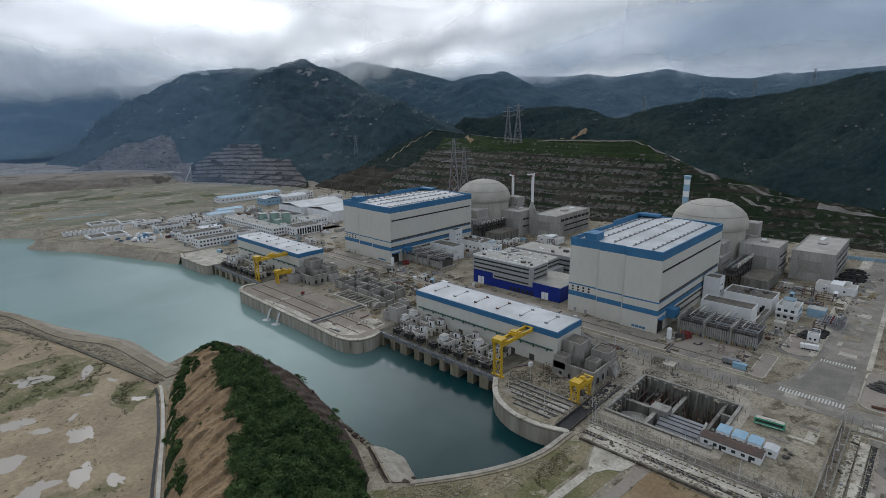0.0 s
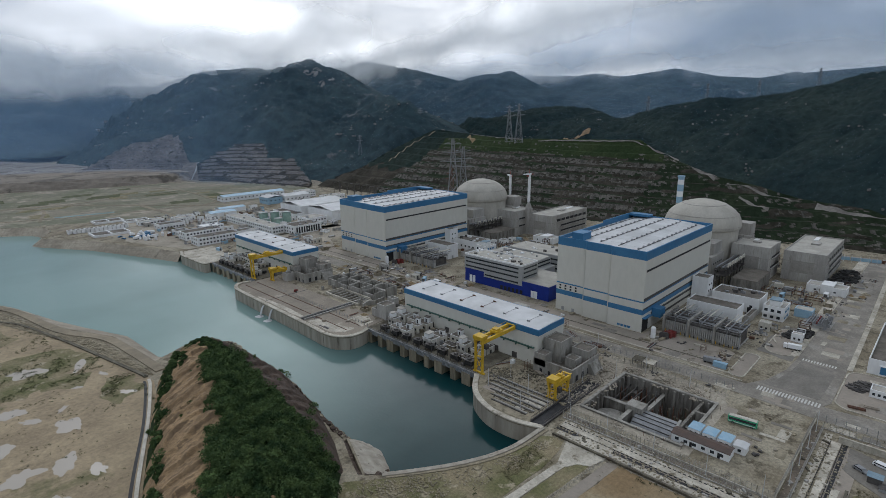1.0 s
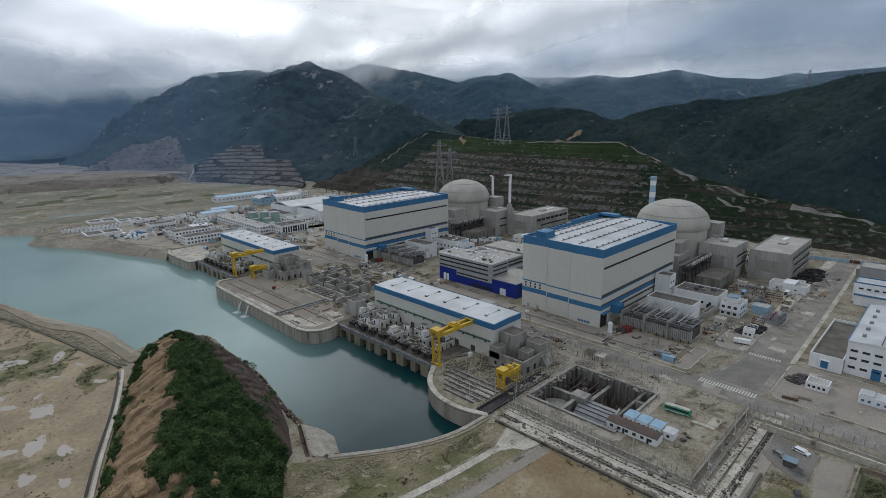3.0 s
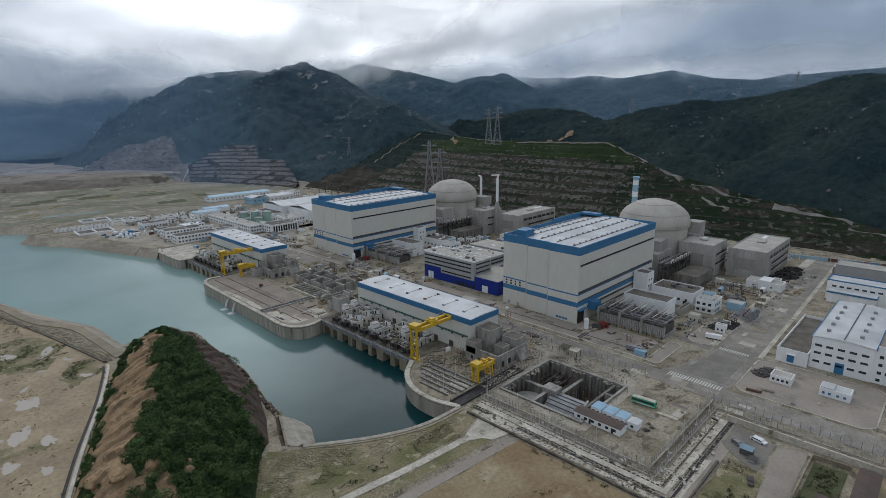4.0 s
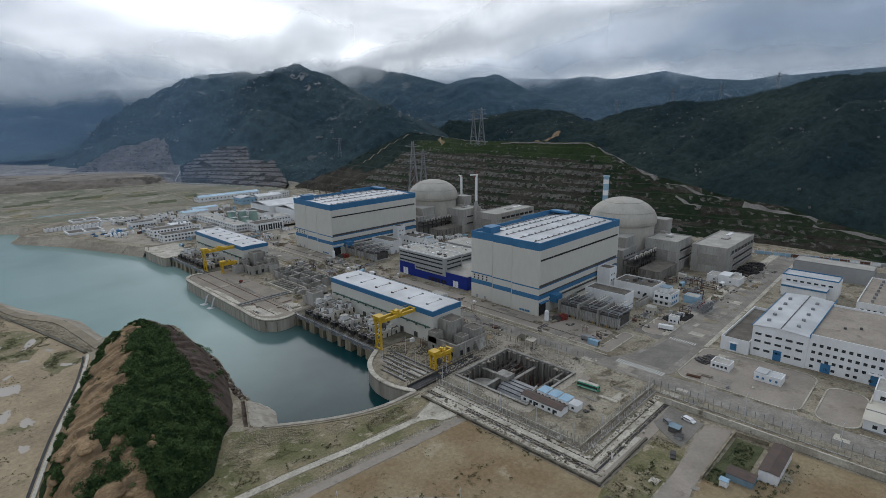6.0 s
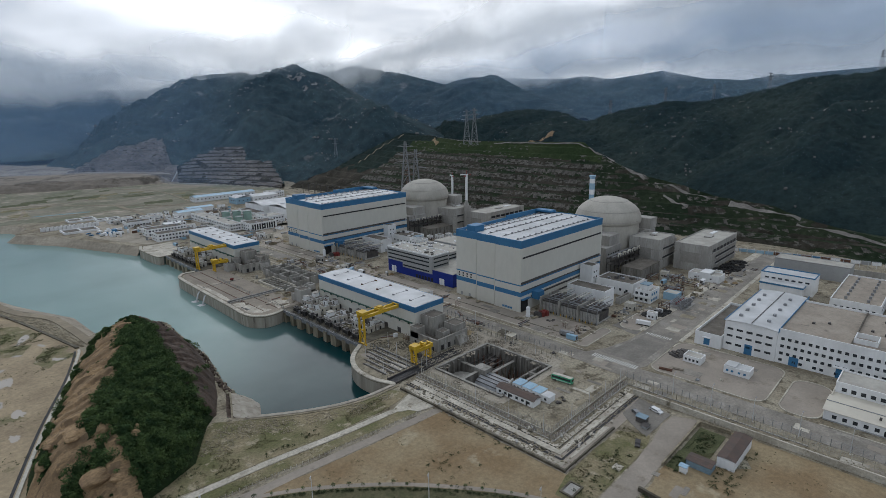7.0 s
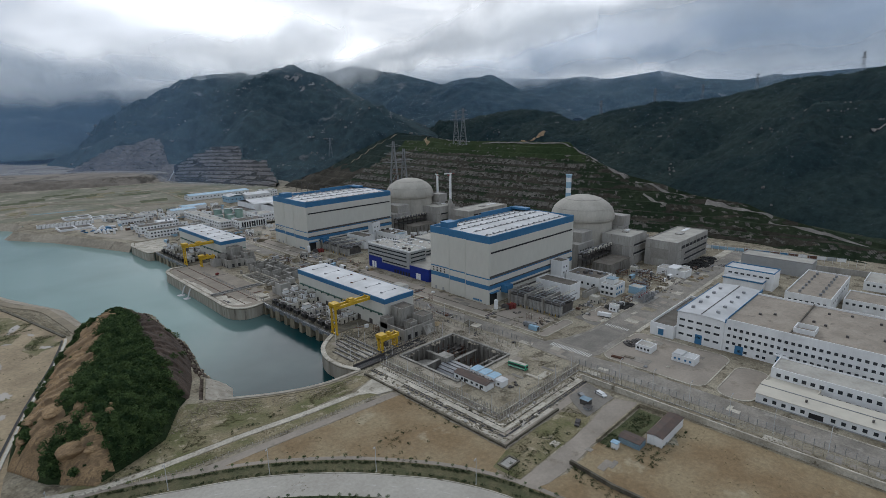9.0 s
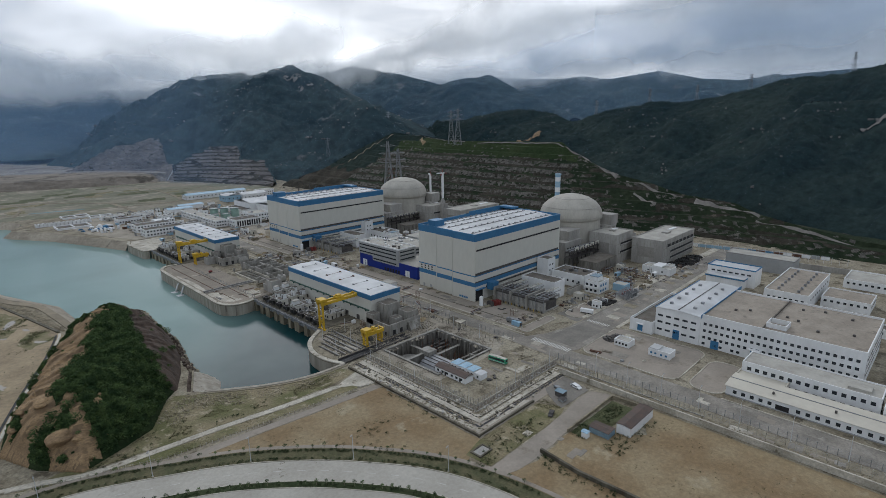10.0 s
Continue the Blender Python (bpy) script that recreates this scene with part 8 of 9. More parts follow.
def sheets(x, y):
    """Where a spot lies between one sheet edge (0) and the next (1), for the thick and the thin sheeting."""
    q = (y + 0.02 * x) / 8.5 + 0.55 * noise.noise(Vector((x / 20, y / 20, 21))) + 0.12 * noise.noise(Vector((x / 4, y / 4, 5)))
    r = (y - 0.12 * x) / 2.8 + 0.5 * noise.noise(Vector((x / 12, y / 9, 31)))
    return q - math.floor(q), r - math.floor(r)


def bare(x, y):
    """How bare the rock is: slabs of open granite on the west flank, boulders at the south foot, a dark cliff to the water."""
    n = noise.noise(Vector((x / 9, y / 9, 4))) * 0.8 + noise.noise(Vector((x / 3.5, y / 3.5, 8))) * 0.45
    w, e = across(y, SLAB_W), across(y, SLAB_E)
    v = min(x - w, e - x) / 4 + n * 0.9 + 0.12
    if y > 205:
        v = max(v, 0.3 + n - (abs(x - 97) + abs(y - 236)) / 15)
    if y < 118:
        v = 0.16 + n * 1.2 if x < 57 else -1
    v = max(v, 0.2 + n * 0.5 - (abs(x - 78) + abs(y - 166)) / 5)
    return max(v, (x - across(y, CLIFF)) / 5 + n * 0.6 if y > 124 else -1)


s = Shape()
NX, NY = 170, 340
rows = []
for j in range(NY + 1):
    y = 82 + 190 * j / NY
    rows.append([(x, y, mound_height(x, y)) for x in (27 + 93 * i / NX for i in range(NX + 1))])
s.sheet(rows)
mound = setting("mound", s, M_rock, "rocky granite mound overgrown with dense scrub", "hill", smooth=True)
mound.data.materials.append(M_darkrock)
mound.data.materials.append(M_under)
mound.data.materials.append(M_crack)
for q in mound.data.polygons:
    c = q.center
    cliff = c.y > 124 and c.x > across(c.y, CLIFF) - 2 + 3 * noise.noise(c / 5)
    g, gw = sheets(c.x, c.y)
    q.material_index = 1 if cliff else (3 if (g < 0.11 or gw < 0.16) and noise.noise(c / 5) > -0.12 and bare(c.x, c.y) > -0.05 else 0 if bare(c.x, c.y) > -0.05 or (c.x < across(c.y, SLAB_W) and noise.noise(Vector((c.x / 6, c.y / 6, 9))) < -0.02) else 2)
rv = random.Random(12)
vs, fs = [], []
made = 0
while made < 2800:
    x, y = rv.uniform(28, 119), rv.uniform(84, 270)
    if not inside(x, y):
        continue
    d = edge_distance(x, y)
    if (bare(x, y) > 0.0 or d < (3.0 if x < across(y, SLAB_W) else 1.2)) and rv.random() < 0.99:
        continue
    if x < across(y, SLAB_W) and noise.noise(Vector((x / 6, y / 6, 9))) < -0.02:
        continue
    low = 0.5 if y > 215 or x < across(y, SLAB_W) else 1.0
    if made % 3 == 0:
        q = rv.uniform(1.5, 3.3) * low
        leaf_cloud(rv, x, y, mound_height(x, y) + q * 0.35, q, q * 0.95, 190, 0.42, vs, fs)
    else:
        q = rv.uniform(0.5, 1.3) * (0.5 + 0.5 * low)
        leaf_cloud(rv, x, y, mound_height(x, y) + q * 0.4, q, q * 0.9, 45, 0.34, vs, fs)
    made += 1
s = Shape()
s.v, s.f = vs, fs
tagged(part("thicket", s, M_leaf), "dense dark green scrub and low trees on the mound", "thicket", "", "stuff")


def boulder(x, y, rx, ry, rz, turn, seed):
    """One weathered granite boulder, rounded and split by a joint."""
    b = bmesh.new()
    bmesh.ops.create_icosphere(b, subdivisions=4, radius=1.0)
    for v in b.verts:
        p = v.co.copy()
        k = 1 + 0.3 * noise.noise(p * 1.3 + Vector((seed, 0, 0))) + 0.05 * noise.noise(p * 4 + Vector((0, seed, 0)))
        k -= 0.10 * max(0, 1 - abs(p.x * 0.8 + p.z * 0.5 + 0.2 * noise.noise(p * 2) - 0.15) / 0.07)
        v.co = Vector((p.x * rx * k, p.y * ry * k, p.z * rz * k))
    me = bpy.data.meshes.new("boulder")
    b.to_mesh(me)
    b.free()
    me.materials.append(M_rock)
    me.shade_smooth()
    ob = new("boulder", me)
    ob.matrix_basis = pose(x, y, max(0.0, mound_height(x, y)) + rz * 0.1, 0, 0, turn)
    return tagged(ob, "rounded tan granite boulder at the foot of the mound", "boulder", "granite boulders")


for k, (x, y, rx, ry, rz, turn) in enumerate(((47.5, 100.5, 5.2, 3.8, 2.6, 40), (62, 108.5, 2.0, 1.7, 2.0, 10), (63.4, 111, 1.5, 1.3, 1.5, 60), (42, 108.5, 3.6, 2.4, 1.6, 60), (46, 122, 4.6, 2.6, 1.5, 75), (55, 118, 3.4, 2.2, 1.4, 50), (52, 96, 2.2, 1.6, 1.0, 0),
                                           (36, 121, 3.0, 1.8, 1.2, 80), (58, 97, 1.2, 1.0, 0.8, 30), (40, 128, 3.4, 2.0, 1.2, 70), (54, 90, 1.1, 0.9, 0.7, 0), (61, 95.5, 1.0, 0.8, 0.7, 0))):
    boulder(x, y, rx, ry, rz, turn, k * 3.7)
# broken stone facing from the cliff foot down to the water
rs = random.Random(16)
s, pale = Shape(), Shape()
hi, lo = along([(x, y, 0.2) for x, y in BANK], 200), along([(x, y, -8.6) for x, y in BANK_LOW], 200)
for _ in range(1500):
    k, u = rs.randrange(24, 168), rs.random() ** 0.8
    p = hi[k].lerp(lo[k], u) + Vector((rs.uniform(-0.6, 0.6), rs.uniform(-0.6, 0.6), 0.2))
    q = rs.uniform(0.5, 1.7)
    pts = [(p.x + q * rs.uniform(0.3, 0.6) * sx, p.y + q * rs.uniform(0.3, 0.6) * sy, p.z + q * (rs.uniform(0.1, 0.5) if sz else -0.5)) for sz in (0, 1) for sx, sy in ((-1, -1), (1, -1), (1, 1), (-1, 1))]
    (pale if rs.random() < 0.25 + 0.5 * (u > 0.55) else s).add(pts, [(3, 2, 1, 0), (4, 5, 6, 7), (0, 1, 5, 4), (1, 2, 6, 5), (2, 3, 7, 6), (3, 0, 4, 7)])
tagged(part("shore_stones", s, M_darkrock), "dark broken stones on the bank under the mound", "rubble", "", "stuff")
tagged(part("pale_facing", pale, M_quay), "pale broken concrete facing along the water's edge", "rubble", "", "stuff")
top, foot = along([(109.6, 140.4, -1.0), (105, 129.2, -0.9), (100.6, 118.8, -0.8)], 24), along([(119.6, 139.5, -8.4), (120.4, 133, -8.4), (113.8, 119.0, -8.4)], 24)
s = Shape().sheet([[a.lerp(b, k / 10) + Vector((0, 0, 0.75 * math.sin(math.pi * k / 10) ** 0.6 + 0.3 * noise.noise(a * 0.4 + Vector((0, k, 0))))) for a, b in zip(top, foot)] for k in range(11)])
setting("spillway", s, M_quaywall, "sloping pale concrete spillway apron", "spillway")
setting("spillway_kerb", strip([Vector((109.2, 140.5, 0)), Vector((104.6, 129.3, 0)), Vector((100.2, 118.9, 0))], 0.4, -3.0, -0.3), M_quay, "stained concrete kerb at the head of the spillway", "kerb")
# stones on the inner slope of the dike
rs = random.Random(17)
s = Shape()
for _ in range(2600):
    k, u = rs.randrange(160), rs.random()
    p = up[k].lerp(dn[k], u)
    q = rs.uniform(0.3, 1.0)
    px, py = p.x + rs.uniform(-1, 1), p.y + rs.uniform(-1, 1)
    pts = [(px + q * rs.uniform(0.3, 0.6) * sx, py + q * rs.uniform(0.3, 0.6) * sy, 0.3 + q * (rs.uniform(0.1, 0.5) if sz else -0.5)) for sz in (0, 1) for sx, sy in ((-1, -1), (1, -1), (1, 1), (-1, 1))]
    s.add(pts, [(3, 2, 1, 0), (4, 5, 6, 7), (0, 1, 5, 4), (1, 2, 6, 5), (2, 3, 7, 6), (3, 0, 4, 7)])
tagged(part("dike_stones", s, M_rubble), "brown stones strewn over the inner dike slope", "rubble", "", "stuff")

# ---- north yard beyond the far quay ----
patch("plain", wavy([(-900, 872), (50, 778), (104, 735), (160, 712), (200, 690), (262, 668), (330, 690), (480, 720), (497, 790), (440, 960), (415, 1022), (286, 1046), (139, 1100), (-300, 1172), (-900, 1240)], 300, 4), M_plain, "wide reclaimed plain of dirt and grass", 0.06)
rq = random.Random(41)
for k in range(30):
    x, y = rq.uniform(-60, 430), rq.uniform(745, 1010)
    if y > 1060 - 0.25 * abs(x - 100) or y < 770 - 0.25 * x:
        continue
    w, d = rq.uniform(8, 30), rq.uniform(6, 18)
    patch("grass_field", wavy([(x - w, y - d), (x + w * 0.8, y - d * 1.2), (x + w * 1.2, y + d), (x - w * 0.7, y + d * 0.8)], 44, 5, k), M_grass if k % 3 else M_scrub, "patch of olive grass on the plain", 0.09 + 0.005 * k)
for k, line in enumerate((((-200, 985), (110, 900), (165, 884), (250, 792), (300, 735), (335, 700)), ((241, 798), (243, 700), (232, 640)), ((300, 735), (420, 800), (480, 830)), ((160, 711), (106, 656)), ((60, 800), (180, 760), (300, 735)), ((165, 884), (280, 900), (430, 880)), ((120, 760), (140, 860), (110, 900)), ((330, 760), (340, 880), (330, 960), (290, 1030)), ((-100, 880), (20, 850), (90, 790)))):
    setting("dirt_road", strip(smoothed([(x, y, 0) for x, y in line], 4), 3.2 if k < 4 else 1.8, 0, 0.28 + 0.005 * k), M_mesa, "pale dirt road across the plain", "road")
t = thing("drain_pond", "long dark drainage pond on the plain", "pond", 150, 775, 0.06)
part("pond", Shape().prism(wavy([(-15, 0), (50, -12), (52, -4), (-10, 8)], 40, 1.5), 0, 0.12), M_water, t)


def shed(name, lab, x0, y0, x1, y1, h, wall, roof, n=0, rise=1.6, cat="shed"):
    t = hut(name, lab, cat, x0, y0, x1, y1, h, wall, roof, rise)
    if n:
        panes(t, "y", 0, spread(1.5, x1 - x0 - 1.5, n), (h * 0.45,), 1.8, 1.6)
        panes(t, "x", 0, spread(1.5, y1 - y0 - 1.5, max(2, int((y1 - y0) / 5))), (h * 0.45,), 1.8, 1.6)
    return t


def flat(name, lab, x0, y0, x1, y1, h, roof, n, m=None, cat="office"):
    t = block(name, lab, cat, x0, y0, x1, y1, h, m or M_white, roof)
    floors = (1.4,) if h < 6.5 else (1.4, 5.0)
    panes(t, "y", 0, spread(1, x1 - x0 - 1, n), floors, 1.7, 1.6)
    panes(t, "x", 0, spread(1, y1 - y0 - 1, max(2, int((y1 - y0) / 4.5))), floors, 1.7, 1.6)
    for _ in range(3):
        xx, yy = rc.uniform(1, x1 - x0 - 3), rc.uniform(1, y1 - y0 - 3)
        part("roof_unit", Shape().box(xx, yy, h - 0.6, xx + rc.uniform(1, 2.5), yy + rc.uniform(1, 2.5), h + rc.uniform(0.2, 1.0)), M_steel, t)
    return t


flat("site_office", "white flat-roofed site office by the shore", 192, 643, 218, 656, 5, M_paleroof, 7)
flat("site_office", "white site office with a dark sunken roof", 199, 601, 226, 617, 6, M_greyroof, 8)
flat("site_office", "long white office at the roadside", 226, 634, 250, 646, 5, M_paleroof, 7)
flat("site_office", "small white office beside the parking yard", 201, 548, 214, 572, 5, M_greyroof, 4)
flat("laboratory", "white two-storey laboratory with stepped roof", 224, 548, 246, 562, 7.5, M_white, 7)
flat("laboratory", "white two-storey office with dark weathered roof", 198, 528, 236, 545, 8, M_greyroof, 11)
flat("laboratory", "white two-storey office near the far quay", 197, 495, 238, 512, 8, M_greyroof, 12)
t = flat("water_treatment_hall", "long white low hall with grey flat roof", 270, 490, 284, 596, 8, M_paleroof, 4)
t = flat("water_treatment_hall", "white hall with tall dark windows between pilasters", 284.5, 471, 317, 492, 9, M_greyroof, 3)
panes(t, "y", 0, spread(2, 31, 10), (1.0,), 1.8, 6.2, M_glass, "tall_window")
t = flat("chemical_store", "white boxy chemical store with a stained roof", 318, 497, 342, 520, 9, M_paleroof, 6)
shed("warehouse", "long white warehouse with a blue-grey roof", 330, 736, 426, 756, 7, M_white, M_bluetin, 16, 2.2, "warehouse")
shed("warehouse", "pale blue-walled warehouse with wide doors", 362, 668, 384, 692, 9, M_bluetin, M_roof, 3, 2, "warehouse")
shed("warehouse", "white warehouse beside the blue one", 386, 664, 426, 690, 9, M_white, M_roof, 6, 2.4, "warehouse")
shed("storage_hall", "large white storage hall with a smooth pitched roof", 345, 556, 412, 604, 12, M_white, M_roof, 0, 3.5, "storage hall")
shed("storage_hall", "large white storage hall near the turbine hall", 352, 502, 404, 552, 12, M_white, M_roof, 0, 3.5, "storage hall")
flat("annex", "low white annex in front of the storage halls", 330, 548, 344.5, 596, 6, M_greyroof, 2)
flat("annex", "white office cube at the foot of the slope", 428, 690, 452, 712, 9, M_paleroof, 6)
flat("annex", "white low building on the plain's edge", 436, 640, 470, 656, 6, M_paleroof, 7)
shed("tin_store", "blue tin-roofed store by the road", 267, 630, 299, 648, 5, M_white, M_bluetin, 0, 1.4, "store")
shed("tin_store", "blue tin-roofed store behind the tanks", 288, 652, 322, 668, 5, M_white, M_bluetin, 0, 1.4, "store")
flat("gatehouse", "small white gatehouse on the yard", 244, 590, 258, 600, 5, M_paleroof, 4)
flat("gatehouse", "small white workshop on the yard", 240, 508, 258, 520, 5.5, M_greyroof, 5)
for x, y, r, h in ((298, 560, 5, 10), (307, 550, 5, 11), (316, 540, 5, 11), (294, 546, 4, 5), (303, 535, 4.5, 6)):
    t = thing("storage_tank", "round pale green storage tank with a shallow lid", "tank", x, y, 0, group="green storage tanks")
    part("shell", Shape().spin([(r, 0), (r, h)], 24), M_palegreen, t)
    part("lid", Shape().spin([(r + 0.15, h), (r + 0.15, h + 0.3), (r * 0.4, h + 1.1), (0.1, h + 1.3)], 24), M_palegreen, t)
    part("rim_rail", Shape().spin([(r, h + 0.9), (r + 0.08, h + 0.9), (r + 0.08, h + 1.05), (r, h + 1.05)], 24), M_steel, t)
    part("ladder", Shape().box(-r - 0.3, -0.3, 0, -r, 0.3, h), M_steel, t)
# water works at the shore corner
t = thing("settling_basin", "row of white concrete settling basins by the shore", "basin", 126, 652, 0)
for k in range(14):
    part("cell", Shape().box(k * 4, -k * 0.5, 0, k * 4 + 3.4, 7 - k * 0.5, 4.0), M_white, t)
    part("cell_water", Shape().box(k * 4 + 0.5, 0.6 - k * 0.5, 4.0, k * 4 + 2.9, 6.4 - k * 0.5, 4.05), M_greyroof, t)
for x, y, w, d in ((140, 612, 34, 24), (160, 690, 30, 20), (186, 672, 26, 14)):
    t = thing("open_basin", "white-rimmed open water basin", "basin", x, y, 0, 0, "open basins")
    part("rim", Shape().box(0, 0, 0, w, 1.2, 2.2).box(0, d - 1.2, 0, w, d, 2.2).box(0, 1.2, 0, 1.2, d - 1.2, 2.2).box(w - 1.2, 1.2, 0, w, d - 1.2, 2.2).box(w * 0.48, 1.2, 0, w * 0.52, d - 1.2, 2.2), M_white, t)
    part("basin_water", Shape().box(1.2, 1.2, 0, w - 1.2, d - 1.2, 1.2), M_greyroof, t)
for k in range(26):
    x, y = rc.uniform(158, 192), rc.uniform(556, 600)
    if k % 3 == 0:
        truck(x, y, rc.uniform(0, 180), "white tanker truck parked on the shore yard", M_white, rc.choice((M_white, M_blue)), True)
    elif k % 3 == 1:
        t = thing("mixer_drum", "white upright cement silo drum", "silo", x, y, 0, 0, "cement drums")
        part("drum", Shape().spin([(1.2, 0), (1.4, 3.4), (0.6, 4.4), (0.1, 4.5)], 12), M_white, t)
    else:
        car("car", x, y, rc.uniform(0, 360), rc.choice((M_white, M_steel, M_blue)), "small car parked on the shore yard", "car")
for x0, y0, x1, y1, n in ((215, 560, 262, 600, 20), (240, 440, 300, 470, 16), (320, 600, 345, 660, 14), (285, 560, 330, 630, 24), (300, 425, 350, 470, 20), (215, 484, 262, 494, 8), (190, 560, 220, 600, 10), (340, 440, 430, 500, 20)):
    for _ in range(n):
        x, y = rc.uniform(x0, x1), rc.uniform(y0, y1)
        t = thing("site_container", "weathered steel site container", "container", x, y, 0, rc.choice((0, 90)), "site containers")
        w, d, h = rc.uniform(2, 8), rc.uniform(2, 3), rc.uniform(1.2, 3)
        part("shell", Shape().box(0, 0, 0, w, d, h), rc.choice((M_white, M_bluetin, M_grey, M_rust, M_jetty, M_conc)), t)
        part("roof", Shape().box(0.1, 0.1, h, w - 0.1, d - 0.1, h + 0.08), rc.choice((M_steel, M_greyroof)), t)
# concrete skirts and machines round the far quay
raw_blocks("valve_block", 196, 334, "bare concrete valve chamber cells at the far quay", [(0, 0, 0, 7, 6, 6), (7.3, 0, 0, 12, 7, 4)])


# ---- lattice pylons, cranes ----
def pylon(x, y, z, h, lab, turn=0.0, material=None):
    t = thing("pylon", lab, "pylon", x, y, z, turn, "lattice pylons")
    material = material or M_steel
    w = h * 0.085
    lv = [0, 0.22, 0.4, 0.56, 0.7, 0.82, 0.92, 1.0]
    half = [w * (1 - u) ** 1.2 + h * 0.012 for u in lv]
    for sx, sy in ((-1, -1), (1, -1), (1, 1), (-1, 1)):
        s = Shape()
        for k in range(len(lv) - 1):
            s.rod((sx * half[k], sy * half[k], lv[k] * h), (sx * half[k + 1], sy * half[k + 1], lv[k + 1] * h), 0.0052 * h, n=4)
        part("leg", s, material, t)
    s = Shape()
    for k in range(len(lv) - 1):
        for ax, ay, bx, by in ((-1, -1, 1, -1), (1, -1, 1, 1), (1, 1, -1, 1), (-1, 1, -1, -1)):
            a, b = half[k], half[k + 1]
            s.rod((ax * a, ay * a, lv[k] * h), (bx * b, by * b, lv[k + 1] * h), 0.0027 * h, n=3).rod((bx * a, by * a, lv[k] * h), (ax * b, ay * b, lv[k + 1] * h), 0.0027 * h, n=3).rod((ax * a, ay * a, lv[k] * h), (bx * a, by * a, lv[k] * h), 0.14, n=3)
    tagged(part("bracing", s, material, t), "thin steel lattice bracing", "", "", "stuff")
    for u, arm in ((0.70, 0.17), (0.82, 0.14), (0.93, 0.11)):
        for sg in (-1, 1):
            part("crossarm", Shape().rod((sg * 0.2, 0, u * h), (sg * arm * h, 0, u * h + 0.4), 0.55, 0.2, n=4), material, t)
            part("arm_stay", Shape().rod((sg * 0.2, 0, u * h + h * 0.035), (sg * arm * h, 0, u * h + 0.5), 0.18, n=4), material, t)
    return t


PYLONS = [(652, 478, 80, 52, -42), (640, 452, 80, 54, -42), (486, 436, 0, 92, -50), (500, 432, 0, 82, -50), (1051, 447, 108, 42, -30), (1085, 352, 132, 38, -30), (1120, 276, 138, 36, -30), (1030, 25, 174, 32, -30), (880, 905, 95, 40, -50), (700, 900, 40, 40, -50), (1140, 190, 150, 40, -30)]
for x, y, z, h, a in PYLONS:
    pylon(x, y, z - 2, h, "grey steel lattice power pylon standing on the hillside" if z else "tall grey steel lattice power pylon behind the plant", a)
pylon(520, 470, -0.2, 52, "rusty red lattice mast behind the far turbine hall", -45, M_rust)
# switchyard portals at the foot of the slope
for k in range(9):
    x, y = 506 - k * 0.5, 560 + k * 17
    t = thing("switchyard_portal", "steel portal frame of the switchyard", "portal frame", x - 12, y, 0, 10, "switchyard portals")
    for xx in (0, 12):
        part("post", Shape().box(xx, 0, 0, xx + 0.6, 0.6, 16), M_darksteel, t)
    part("beam", Shape().box(0, 0, 15.4, 12.6, 0.6, 16.2), M_darksteel, t)


def tower_crane(x, y, h, jib, turn, lab):
    t = thing("tower_crane", lab, "tower crane", x, y, 0, turn)
    part("mast", Shape().box(-1.0, -1.0, 0, 1.0, 1.0, h), M_white, t)
    part("base", Shape().spin([(3.4, 0), (3.4, 26), (1.4, 32), (1.0, 33)], 8), M_conc, t)
    part("jib", Shape().box(-2, -0.6, h - 0.4, jib, 0.6, h + 0.8), M_white, t)
    part("counter_jib", Shape().box(-5, -0.6, h - 0.4, -2, 0.6, h + 0.4), M_red, t)
    part("cab", Shape().box(0.8, -1.4, h - 2.4, 2.6, 0.4, h - 0.4), M_red, t)
    part("top", Shape().rod((0, 0, h), (0, 0, h + 5), 0.5, 0.15, n=5), M_red, t)


tower_crane(448, 297, 60, 7, 160, "white tower crane with a slewed jib beside the dome")
tower_crane(462, 331, 55, 8, 60, "short-jibbed white derrick crane behind the far dome")

# hill detail: pale boulders among the woods
rb = random.Random(31)


def scatter(name, obj, n, lo, hi, label):
    """Bare granite blocks standing out of a wooded slope."""
    me = obj.data
    s = Shape()
    polys = me.polygons
    k = 0
    while k < n:
        q = polys[rb.randrange(len(polys))]
        c = q.center
        if noise.noise(Vector((c.x / 90, c.y / 90, 11))) < 0.12:
            continue
        for _ in range(rb.randint(1, 4)):
            px, py, r = c.x + rb.uniform(-9, 9), c.y + rb.uniform(-9, 9), rb.uniform(lo, hi)
            pts = [(px + r * rb.uniform(0.5, 1) * sx, py + r * rb.uniform(0.5, 1.2) * sy, c.z + r * (rb.uniform(0.3, 0.7) if sz else -1.2)) for sz in (0, 1) for sx, sy in ((-1, -1), (1, -1), (1, 1), (-1, 1))]
            s.add(pts, [(3, 2, 1, 0), (4, 5, 6, 7), (0, 1, 5, 4), (1, 2, 6, 5), (2, 3, 7, 6), (3, 0, 4, 7)])
        k += 1
    return tagged(part(name, s, M_granite), label, "boulders", "", "stuff")


scatter("hill_boulders", bpy.data.objects["mountain_right"], 260, 0.5, 1.5, "pale boulders scattered over the wooded slope")
scatter("mountain_boulders", bpy.data.objects["mountain_main"], 380, 0.9, 2.6, "pale granite outcrops on the mountain face")

# scars and tracks draped over the hills
from mathutils.bvhtree import BVHTree


